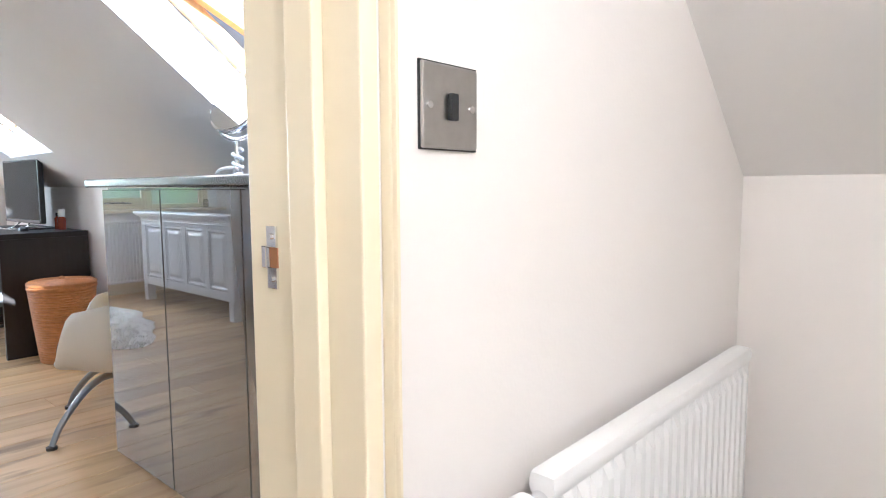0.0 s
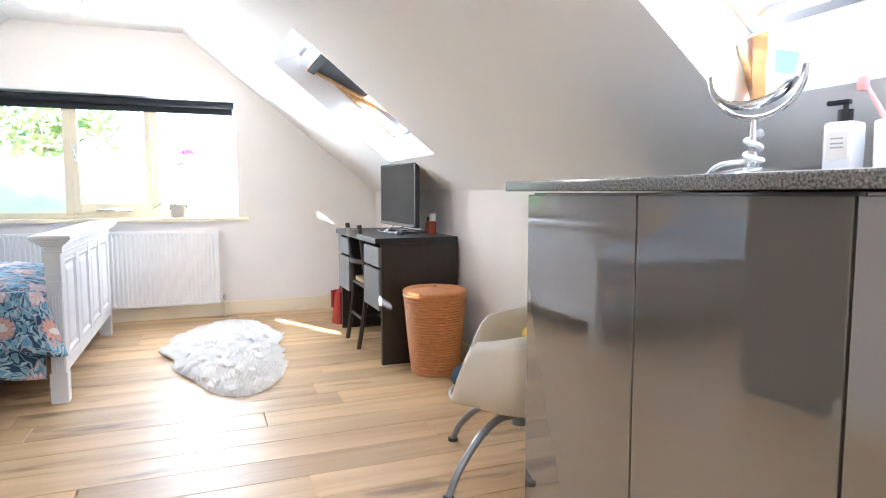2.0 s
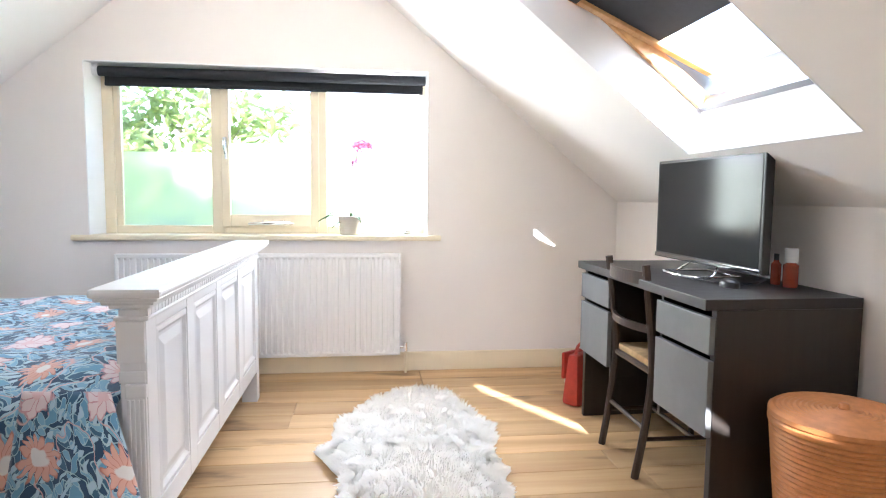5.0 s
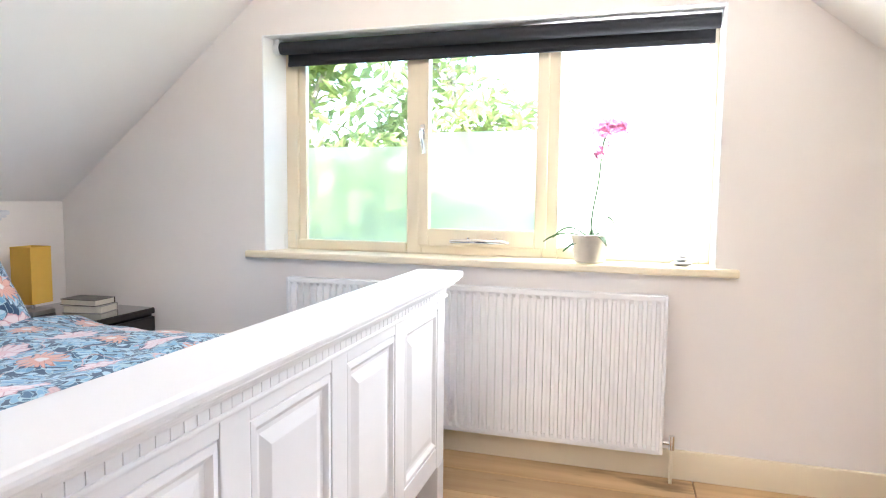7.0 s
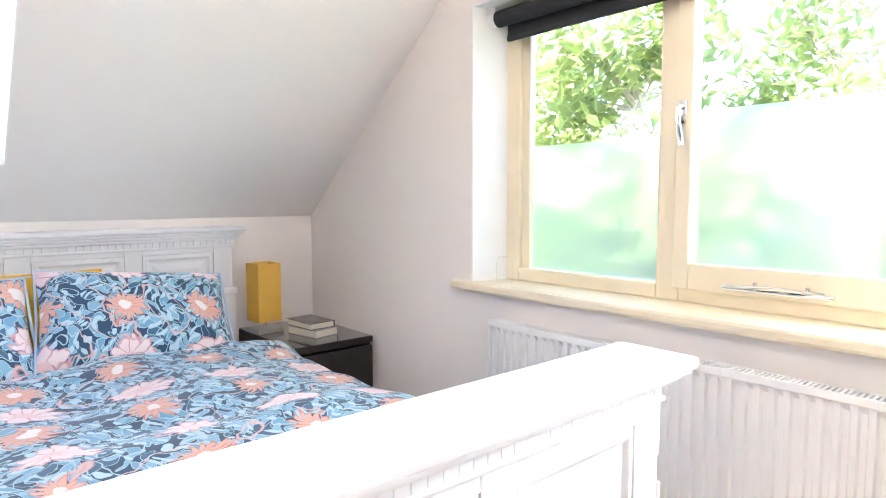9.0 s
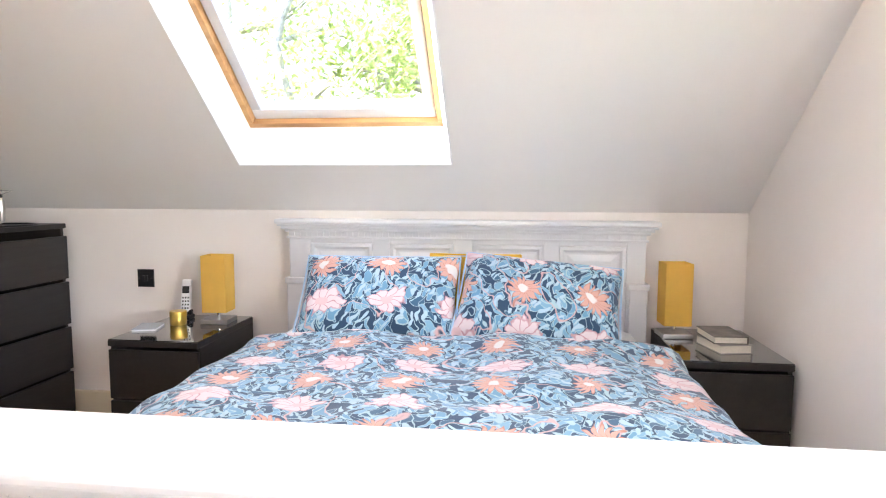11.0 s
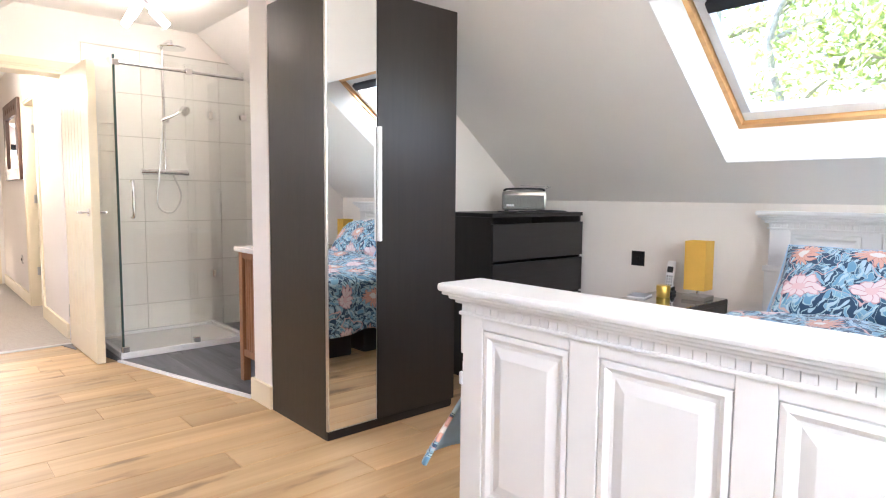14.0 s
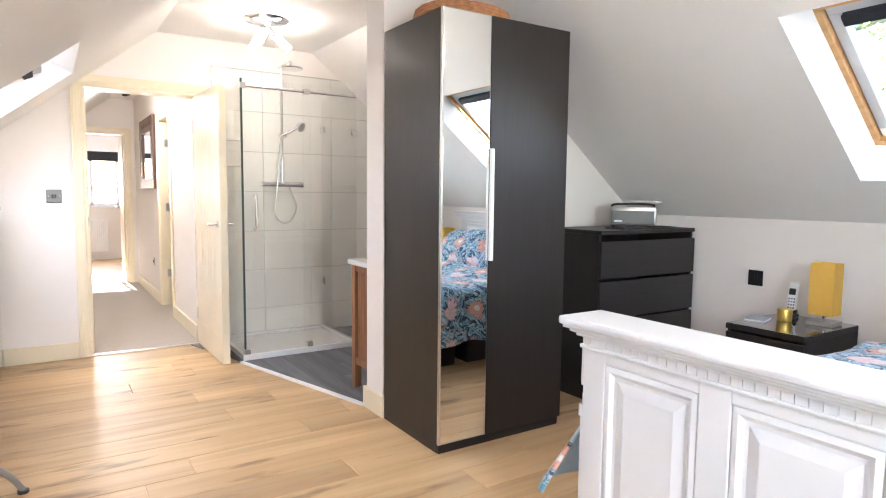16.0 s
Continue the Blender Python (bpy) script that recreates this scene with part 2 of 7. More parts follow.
        far = math_node("SQRT", math_node("ADD", math_node("MULTIPLY", du, du), math_node("MULTIPLY", dv, dv)))
        lobe = math_node("ABSOLUTE", math_node("SINE", math_node("MULTIPLY", math_node("ARCTAN2", dv, du), petals / 2)))
        reach = math_node("MULTIPLY", math_node("ADD", math_node("MULTIPLY", lobe, depth), 1 - depth), size)
        d = math_node("ADD", math_node("DIVIDE", far, reach), math_node("MULTIPLY", wob, rough_edge))
        colour = mixed(below(d, 1.0, 0.05), colour, rim)
        colour = mixed(below(d, 0.90, 0.06), colour, inner)
        vein = math_node("ADD", lobe, math_node("MULTIPLY", d, 0.35))
        colour = mixed(math_node("MULTIPLY", below(vein, 0.44, 0.14), below(d, 0.95, 0.05)), colour, rim)
        colour = mixed(below(math_node("DIVIDE", far, size), 0.29, 0.04), colour, centre)
    l.new(colour, b.inputs["Base Color"])
    weave, bn = n.new("ShaderNodeTexNoise"), n.new("ShaderNodeBump")
    weave.inputs["Scale"].default_value = 900.0
    l.new(flat.outputs[0], weave.inputs["Vector"])
    l.new(weave.outputs[0], bn.inputs["Height"])
    bn.inputs["Strength"].default_value, bn.inputs["Distance"].default_value = 0.15, 0.002
    l.new(bn.outputs[0], b.inputs["Normal"])
    return m


WALL = material("wall_paint", (0.845, 0.80, 0.76), 0.9, vary=0.02, scale=1.5, bump=0.05, bump_scale=140)
CEILING = material("ceiling_paint", (0.85, 0.825, 0.80), 0.92, vary=0.02, scale=1.2, bump=0.05, bump_scale=120)
REVEAL = material("white_reveal_paint", (0.86, 0.86, 0.86), 0.7, vary=0.015, bump=0.03)
CREAM = material("cream_gloss_paint", (0.83, 0.735, 0.55), 0.35, vary=0.03, scale=4, bump=0.02, bump_scale=60)
WHITE = material("white_satin_paint", (0.84, 0.84, 0.84), 0.35, vary=0.02, scale=5, bump=0.03, bump_scale=40)
BEDWHITE = material("white_bed_paint", (0.70, 0.703, 0.72), 0.32, vary=0.015, scale=3, bump=0.012, bump_scale=30)
RADIATOR = material("radiator_enamel", (0.84, 0.83, 0.82), 0.3, vary=0.01)
OAK = wood("oak_floor", (0.43, 0.26, 0.12), (0.62, 0.425, 0.22), 0.42, 1, grain=11, per_object=0.17, knots=0.9)
GAP = material("floor_underlay", (0.16, 0.09, 0.05), 0.9, vary=0.2)
BLACKWOOD = wood("black_brown_veneer", (0.012, 0.010, 0.0095), (0.018, 0.0155, 0.0145), 0.44, 1, grain=40, bump=0.02)
BLACKWOOD_V = wood("black_brown_veneer_upright", (0.018, 0.0145, 0.0125), (0.024, 0.019, 0.016), 0.36, 2, grain=40, bump=0.006)
GREYFRONT = material("grey_drawer_front", (0.16, 0.165, 0.17), 0.45, vary=0.06, scale=12, bump=0.04)
TAUPE = material("taupe_gloss_lacquer", (0.135, 0.123, 0.11), 0.010, vary=0.02, scale=2, coat=1.0, shine=1.0)
TAUPE.node_tree.nodes["Principled BSDF"].inputs["Coat IOR"].default_value = 1.9
GRANITE = material("speckled_granite", (0.14, 0.135, 0.13), 0.25, vary=0.85, scale=200, coat=0.3)
CHROME = material("polished_chrome", (0.82, 0.82, 0.83), 0.08, 1.0, vary=0.01)
STEEL = material("brushed_steel", (0.55, 0.54, 0.52), 0.3, 1.0, vary=0.05, scale=60)
MIRROR = material("mirror_silver", (0.93, 0.94, 0.93), 0.005, 1.0, vary=0.0)
GLASS = glass_pane("window_glass")
SHOWER_GLASS = glass_pane("shower_glass", (0.996, 0.999, 0.997))
FROST = frosted("frosted_film", (0.84, 0.86, 0.79))
BLIND = material("charcoal_blind_fabric", (0.022, 0.024, 0.03), 0.85, vary=0.1, scale=40, bump=0.1, bump_scale=400)
PINE = wood("lacquered_pine", (0.52, 0.27, 0.10), (0.72, 0.45, 0.20), 0.35, 0, grain=18)
GREYMETAL = material("grey_painted_metal", (0.33, 0.34, 0.35), 0.35, 0.6, vary=0.04)
SASH_GREY = material("pale_grey_sash_lining", (0.62, 0.64, 0.66), 0.5, vary=0.05)
TILE = material("pale_wall_tile", (0.84, 0.83, 0.79), 0.15, vary=0.03, scale=2, coat=0.4, per_object=0.02)
GROUT = material("tile_grout", (0.55, 0.53, 0.48), 0.9)
VINYL = wood("grey_vinyl_plank", (0.075, 0.075, 0.08), (0.17, 0.17, 0.18), 0.45, 0, grain=12, per_object=0.2)
CARPET = material("beige_grey_carpet", (0.43, 0.375, 0.315), 0.98, vary=0.18, scale=60, bump=0.8, bump_scale=260, sheen=0.3)
TRAY = material("white_acrylic", (0.86, 0.86, 0.86), 0.18, vary=0.01, coat=0.5)
DUVET = floral("floral_cotton", (0, 1))
LINEN = material("pale_blue_lining", (0.42, 0.60, 0.78), 0.9, vary=0.05, scale=20, bump=0.2, bump_scale=200)
YELLOW = material("mustard_cotton", (0.78, 0.46, 0.05), 0.85, vary=0.06, scale=14, bump=0.15, bump_scale=300)

# ---- builders ----


def add_box(bm, lo, hi, bevel=0.0, m=None):
    """A box between two corners, with softened edges, joined into bm."""
    lo, hi = [min(a, b) for a, b in zip(lo, hi)], [max(a, b) for a, b in zip(lo, hi)]
    made = bmesh.ops.create_cube(bm, size=1.0)["verts"]
    for v in made:
        v.co = Vector([(a + b) / 2 + c * (b - a) for a, b, c in zip(lo, hi, v.co)])
    if bevel:
        edges = list({e for v in made for e in v.link_edges})
        out = bmesh.ops.bevel(bm, geom=edges, offset=min(bevel, 0.45 * min(b - a for a, b in zip(lo, hi))), segments=2, affect="EDGES", profile=0.6)
        made = list({v for f in out["faces"] for v in f.verts} | {v for v in made if v.is_valid})
    if m is not None:
        bmesh.ops.transform(bm, matrix=m, verts=[v for v in made if v.is_valid])
    return made


def add_cyl(bm, a, b, r1, r2=None, sides=20, caps=True):
    a, b = Vector(a), Vector(b)
    way = b - a
    m = Matrix.Translation((a + b) / 2) @ way.to_track_quat("Z", "Y").to_matrix().to_4x4()
    return bmesh.ops.create_cone(bm, cap_ends=caps, segments=sides, radius1=r1, radius2=r1 if r2 is None else r2, depth=way.length, matrix=m)["verts"]


def add_lathe(bm, profile, centre=(0, 0, 0), sides=32):
    """Turns a profile of (radius, height) round a vertical axis."""
    c = Vector(centre)
    rings = [[bm.verts.new(c + Vector((r * math.cos(6.28318 * k / sides), r * math.sin(6.28318 * k / sides), z))) for k in range(sides)] for r, z in profile]
    for p, q in zip(rings, rings[1:]):
        for k in range(sides):
            bm.faces.new((p[k], p[(k + 1) % sides], q[(k + 1) % sides], q[k]))
    for ring, flip in ((rings[0], True), (rings[-1], False)):
        bm.faces.new(list(reversed(ring)) if flip else ring)


def add_tube(bm, points, radius, sides=10):
    """A round tube along points; radius may be a number or one for each point."""
    pts = [Vector(p) for p in points]
    radii = radius if isinstance(radius, (list, tuple)) else [radius] * len(pts)
    rings, side = [], None
    for k, p in enumerate(pts):
        way = (pts[min(k + 1, len(pts) - 1)] - pts[max(k - 1, 0)]).normalized()
        if side is None:
            side = way.orthogonal().normalized()
        side = (side - way * side.dot(way)).normalized()
        up = way.cross(side)
        rings.append([bm.verts.new(p + radii[k] * (math.cos(6.28318 * j / sides) * side + math.sin(6.28318 * j / sides) * up)) for j in range(sides)])
    for p, q in zip(rings, rings[1:]):
        for j in range(sides):
            bm.faces.new((p[j], p[(j + 1) % sides], q[(j + 1) % sides], q[j]))
    bm.faces.new(list(reversed(rings[0])))
    bm.faces.new(rings[-1])


def smooth_path(points, steps=6):
    """Catmull-Rom through the points."""
    p = [Vector(q) for q in points]
    p = [2 * p[0] - p[1]] + p + [2 * p[-1] - p[-2]]
    out = []
    for a, b, c, d in zip(p, p[1:], p[2:], p[3:]):
        for k in range(steps):
            t = k / steps
            out.append(0.5 * (2 * b + (c - a) * t + (2 * a - 5 * b + 4 * c - d) * t * t + (3 * b - a - 3 * c + d) * t ** 3))
    return out + [p[-2]]


def mesh_of(name, bm, mat, smooth=False):
    bmesh.ops.recalc_face_normals(bm, faces=bm.faces[:])
    me = bpy.data.meshes.new(name)
    bm.to_mesh(me)
    bm.free()
    for q in mat if isinstance(mat, (list, tuple)) else (mat,):
        me.materials.append(q)
    if smooth:
        me.polygons.foreach_set("use_smooth", [True] * len(me.polygons))
        me.set_sharp_from_angle(angle=radians(38))
    return me


def part(name, bm, mat, parent, label="", smooth=False):
    ob = new(name, mesh_of(name, bm, mat, smooth))
    ob.parent = parent
    if label:
        ob["label"] = label
    return ob


def box_part(name, lo, hi, mat, parent, label="", bevel=0.003):
    bm = bmesh.new()
    add_box(bm, lo, hi, bevel)
    return part(name, bm, mat, parent, label)


def thing(name, label, category, at=(0, 0, 0), turn=0.0, group="", kind=""):
    ob = new(name)
    ob.empty_display_size = 0.1
    ob.matrix_world = pose(*at, 0, 0, turn)
    return tagged(ob, label, category, group, kind)


def structure(name, bm, mat, label, category, smooth=False):
    ob = new(name, mesh_of(name, bm, mat, smooth))
    return tagged(ob, label, category, kind="structure")


def slope_m(side):
    """Local frame of a roof slope: x along the room, y up the slope from the knee wall, z outwards. side: -1 south, 1 north."""
    up = Vector((0, -side * math.cos(RISE), math.sin(RISE)))
    out = Vector((0, side * math.sin(RISE), math.cos(RISE)))
    m = Matrix.Identity(4)
    m.col[0][:3], m.col[1][:3], m.col[2][:3] = (1, 0, 0), up, out
    m.col[3][:3] = (0, SOUTH if side < 0 else NORTH, KNEE)
    return m


def roof_z(y):
    """Height of the ceiling line over y."""
    return min(FLAT, KNEE + 0.80 * min(y - SOUTH, NORTH - y))


def add_wall(bm, x0, x1, y0, y1, z0=-0.016, above=0.10):
    """A wall piece between x0 and x1 whose head follows the roof line."""
    ys = [y0] + [y for y in (FLAT_S, FLAT_N) if y0 < y < y1] + [y1]
    outline = [(y0, z0), (y1, z0)] + [(y, roof_z(y) + above) for y in reversed(ys)]
    a, b = [bm.verts.new((x0, y, z)) for y, z in outline], [bm.verts.new((x1, y, z)) for y, z in outline]
    bm.faces.new(a)
    bm.faces.new(list(reversed(b)))
    n = len(outline)
    for k in range(n):
        bm.faces.new((a[k], b[k], b[(k + 1) % n], a[(k + 1) % n]))


# ---- the large structure ----
SLOPE_LEN = (FLAT - KNEE) / math.sin(RISE)
SKY_V0, SKY_V1, DEEP = 0.340, 1.37, 0.24
SKYLIGHTS = {-1: [(-4.83, -3.857)], 1: [(-4.80, -3.865), (-1.705, -0.74)]}

bm = bmesh.new()
add_box(bm, (GABLE - 0.3, SOUTH - 0.3, -0.25), (FAR_X + 0.3, NORTH + 0.3, -0.016))
structure("floor", bm, GAP, "oak board floor over dark underlay", "floor")

# gable wall round its window
WIN_Y0, WIN_Y1, WIN_Z0, WIN_Z1 = -0.09, 1.92, 0.853, 1.878
bm = bmesh.new()
gx0, gx1 = GABLE - 0.28, GABLE
add_wall(bm, gx0, gx1, SOUTH, WIN_Y0)
add_wall(bm, gx0, gx1, WIN_Y1, NORTH)
add_box(bm, (gx0, WIN_Y0, -0.016), (gx1, WIN_Y1, WIN_Z0))
add_wall(bm, gx0, gx1, WIN_Y0, WIN_Y1, WIN_Z1)
structure("wall_west", bm, WALL, "pale painted plaster gable wall", "wall")
for side, name in ((-1, "wall_south"), (1, "wall_north")):
    y = SOUTH if side < 0 else NORTH
    bm = bmesh.new()
    add_box(bm, (GABLE, y, -0.016), (FAR_X, y + side * 0.3, KNEE))
    structure(name, bm, WALL, "low pale painted knee wall", "wall")

for side, name in ((-1, "ceiling_slope_south"), (1, "ceiling_slope_north")):
    bm = bmesh.new()
    m = slope_m(side)
    start = GABLE
    for u0, u1 in SKYLIGHTS[side]:
        add_box(bm, (start, -0.25, 0), (u0, SLOPE_LEN, DEEP), m=m)
        add_box(bm, (u0, -0.25, 0), (u1, SKY_V0, DEEP), m=m)
        add_box(bm, (u0, SKY_V1, 0), (u1, SLOPE_LEN, DEEP), m=m)
        start = u1
    add_box(bm, (start, -0.25, 0), (FAR_X, SLOPE_LEN, DEEP), m=m)
    structure(name, bm, CEILING, "sloping white plaster ceiling", "ceiling")
bm = bmesh.new()
add_box(bm, (GABLE, FLAT_S - 0.2, FLAT), (FAR_X, FLAT_N + 0.2, FLAT + 0.25))
structure("ceiling_flat", bm, CEILING, "flat white plaster ceiling strip", "ceiling")

# door wall, shower back wall
bm = bmesh.new()
add_wall(bm, DOOR_X, HALL_X, SOUTH, DOOR_S)
add_wall(bm, DOOR_X, HALL_X, DOOR_N, NORTH)
add_wall(bm, DOOR_X, HALL_X, DOOR_S, DOOR_N, DOOR_Z)
structure("wall_east", bm, WALL, "pale painted wall with the bedroom doorway", "wall")
# stub wall between wardrobe and shower room
POST_X0, POST_X1, POST_Y = -2.372, -2.17, 0.765
bm = bmesh.new()
add_wall(bm, -2.255, POST_X1, SOUTH, 0.55)
add_wall(bm, POST_X0, POST_X1, 0.55, POST_Y)
structure("wall_stub", bm, WALL, "white stub wall end beside the wardrobe", "wall")
# corridor
CORR_Y, SIDE0, SIDE1 = 1.25, 1.09, 1.80
bm = bmesh.new()
add_box(bm, (HALL_X, CORR_Y - 0.12, -0.016), (SIDE0, CORR_Y, 2.5))
add_box(bm, (SIDE1, CORR_Y - 0.12, -0.016), (HALL_END, CORR_Y, 2.5))
add_box(bm, (SIDE0, CORR_Y - 0.12, 1.96), (SIDE1, CORR_Y, 2.5))
structure("wall_corridor", bm, WALL, "cream painted corridor wall", "wall")
END_S, END_N = 1.36, 2.12
bm = bmesh.new()
add_wall(bm, HALL_END, HALL_END + 0.12, SOUTH, END_S)
add_wall(bm, HALL_END, HALL_END + 0.12, END_N, NORTH)
add_wall(bm, HALL_END, HALL_END + 0.12, END_S, END_N, 1.96)
structure("wall_corridor_end", bm, WALL, "painted corridor end wall with a doorway", "wall")
bm = bmesh.new()
FW = (1.15, 2.05, 0.95, 1.90)
add_wall(bm, FAR_X, FAR_X + 0.2, SOUTH, FW[0])
add_wall(bm, FAR_X, FAR_X + 0.2, FW[1], NORTH)
add_box(bm, (FAR_X, FW[0], -0.016), (FAR_X + 0.2, FW[1], FW[2]))
add_wall(bm, FAR_X, FAR_X + 0.2, FW[0], FW[1], FW[3], 0.0)
structure("wall_far_room", bm, WALL, "far room wall with a window", "wall")

# ---- openings ----


def skirting(name, runs, high=0.12, thick=0.016):
    """Cream skirting boards along wall faces: runs of (x0, y0, x1, y1) footprints."""
    bm = bmesh.new()
    for x0, y0, x1, y1 in runs:
        add_box(bm, (x0, y0, 0.0), (x1, y1, high), 0.004)
    return structure(name, bm, CREAM, "cream painted skirting board", "skirting")


T = 0.018
skirting("baseboard_west", [(GABLE, SOUTH, GABLE + T, NORTH)])
skirting("baseboard_south", [(GABLE + T, SOUTH, -2.255, SOUTH + T)])
skirting("baseboard_north", [(GABLE + T, NORTH - T, -2.13, NORTH)])
skirting("baseboard_stub", [(POST_X0 - T, POST_Y, POST_X1 + T, POST_Y + T), (POST_X1, -0.6, POST_X1 + T, POST_Y)])
skirting("baseboard_east", [(DOOR_X - T, DOOR_N + 0.07, DOOR_X, 2.55)])
skirting("baseboard_corridor", [(HALL_X, CORR_Y, SIDE0 - 0.06, CORR_Y + T), (SIDE1 + 0.06, CORR_Y, HALL_END, CORR_Y + T), (HALL_X, DOOR_N + 0.08, HALL_X + T, NORTH)])


def door_frame(name, x0, x1, s, nn, z, wide=(0.065, 0.065)):
    """Lining and moulded architrave round a doorway through a wall that runs along y."""
    root = tagged(new(name), "cream painted door lining and architrave", "door frame", kind="structure")
    for lab, y0, y1 in (("jamb", s, s + 0.022), ("jamb", nn - 0.022, nn)):
        box_part(lab, (x0 - 0.001, y0, 0), (x1 + 0.002, y1, z), CREAM, root)
        stop = y1 if lab == "jamb" and y0 == s else y0 - 0.014
        box_part("door_stop", (x0 + 0.095, stop, 0), (x0 + 0.140, stop + 0.014, z - 0.022), CREAM, root)
    box_part("head", (x0 - 0.006, s + 0.022, z - 0.022), (x1 + 0.006, nn - 0.022, z), CREAM, root)
    for face, way, w in ((x0, -1, wide[0]), (x1, 1, wide[1])):
        for y0, y1 in ((s - w, s - 0.002), (nn + 0.002, nn + w)):
            bm = bmesh.new()
            add_box(bm, (face, y0, 0), (face + way * 0.016, y1, z + 0.0), 0.004)
            mid = (y0 + y1) / 2
            add_box(bm, (face + way * 0.012, mid - w * 0.25, 0), (face + way * 0.022, mid + w * 0.25, z), 0.005)
            part("architrave", bm, CREAM, root)
        bm = bmesh.new()
        add_box(bm, (face, s - w, z + 0.0), (face + way * 0.016, nn + w, z + 0.065), 0.004)
        add_box(bm, (face + way * 0.012, s - 0.04, z + 0.014), (face + way * 0.022, nn + 0.04, z + 0.05), 0.005)
        part("architrave", bm, CREAM, root)
    return root


door_frame("door_1_frame", DOOR_X, HALL_X, DOOR_S, DOOR_N, DOOR_Z, (0.065, 0.008))
door_frame("door_2_frame", HALL_END, HALL_END + 0.12, END_S, END_N, 1.96)
# latch keep on the bedroom jamb
keep = thing("strike_plate", "steel latch keep on the cream door jamb", "latch plate", (DOOR_X + 0.045, DOOR_N - 0.022, 0.99))
bm = bmesh.new()
add_box(bm, (-0.013, -0.003, -0.05), (0.013, 0.0, -0.016), 0.001)
add_box(bm, (-0.013, -0.003, 0.016), (0.013, 0.0, 0.05), 0.001)
add_box(bm, (-0.013, -0.003, -0.016), (-0.006, 0.0, 0.016), 0.001)
add_box(bm, (-0.026, -0.004, -0.018), (-0.013, 0.0, 0.018), 0.002)
keep.scale = (0.7, 1.0, 0.68)
part("plate", bm, CHROME, keep)
box_part("recess", (-0.006, -0.0015, -0.016), (0.013, 0.0, 0.016), material("raw_pine_recess", (0.30, 0.13, 0.05), 0.8), keep, "brown wooden latch hole", 0)
for z in (-0.034, 0.034):
    bm = bmesh.new()
    add_cyl(bm, (0, -0.005, z), (0, -0.002, z), 0.005, sides=12)
    part("screw", bm, CHROME, keep)

# side doorway in the corridor
root = tagged(new("door_3_frame"), "cream painted door lining with hinges", "door frame", kind="structure")
for x0, x1 in ((SIDE0, SIDE0 + 0.022), (SIDE1 - 0.022, SIDE1)):
    box_part("jamb", (x0, CORR_Y - 0.126, 0), (x1, CORR_Y + 0.006, 1.96), CREAM, root)
box_part("head", (SIDE0, CORR_Y - 0.126, 1.938), (SIDE1, CORR_Y + 0.006, 1.96), CREAM, root)
for x0, x1 in ((SIDE0 - 0.06, SIDE0 + 0.012), (SIDE1 - 0.012, SIDE1 + 0.06)):
    box_part("architrave", (x0, CORR_Y, 0), (x1, CORR_Y + 0.018, 1.96), CREAM, root)
box_part("architrave", (SIDE0 - 0.06, CORR_Y, 1.96), (SIDE1 + 0.06, CORR_Y + 0.018, 2.02), CREAM, root)
for z in (0.35, 1.05, 1.72):
    box_part("hinge", (SIDE1 - 0.026, CORR_Y - 0.09, z - 0.04), (SIDE1 - 0.022, CORR_Y - 0.05, z + 0.04), STEEL, root, "steel butt hinge", 0.001)
bm = bmesh.new()
add_box(bm, (SIDE0 - 0.4, CORR_Y - 1.2, -0.016), (SIDE1 + 0.4, CORR_Y - 1.1, 2.4))
structure("wall_side_room", bm, WALL, "plain painted wall of the side room", "wall")


def door_leaf(name, label, at, turn, wide=0.745, high=1.94):
    """Boarded door leaf with lever handles; local x runs from the hinge, y is its thickness."""
    d = thing(name, label, "door", at, turn)
    d["kind"] = "structure"
    bm = bmesh.new()
    add_box(bm, (0, -0.02, 0.006), (wide, 0.02, high), 0.003)
    part("leaf", bm, CREAM, d)
    for face in (-1, 1):
        bm = bmesh.new()
        y0, y1 = sorted((face * 0.019, face * 0.025))
        for x0, x1, z0, z1 in ((0, 0.1, 0.006, high), (wide - 0.1, wide, 0.006, high), (0.1, wide - 0.1, high - 0.11, high), (0.1, wide - 0.1, 0.006, 0.19), (0.1, wide - 0.1, 0.92, 1.02)):
            add_box(bm, (x0, y0, z0), (x1, y1, z1), 0.002)
        part("rail_frame", bm, CREAM, d)
        n = 6
        for k in range(n):
            step = (wide - 0.2) / n
            for z0, z1 in ((0.19, 0.92), (1.02, high - 0.11)):
                box_part("board", (0.1 + k * step + 0.004, y0 * 0.98, z0), (0.1 + (k + 1) * step - 0.004, y0 + (y1 - y0) * 0.55 if face > 0 else y1, z1), CREAM, d, bevel=0.002)
        h = part("handle", lever(face), CHROME, d, "chrome lever handle", smooth=True)
        h.location = (wide - 0.055, face * 0.025, 0.985)
    for z in (0.25, 1.7):
        bm = bmesh.new()
        add_cyl(bm, (-0.006, -0.024, z - 0.045), (-0.006, -0.024, z + 0.045), 0.006, sides=10)
        part("hinge", bm, STEEL, d)
    return d


def lever(face):
    bm = bmesh.new()
    add_cyl(bm, (0, 0, 0), (0, face * 0.008, 0), 0.026)
    add_cyl(bm, (0, 0, 0), (0, face * 0.045, 0), 0.009)
    add_tube(bm, smooth_path([(0, face * 0.045, 0), (-0.03, face * 0.05, 0), (-0.07, face * 0.047, 0), (-0.11, face * 0.043, -0.004)], 5), 0.009)
    return bm


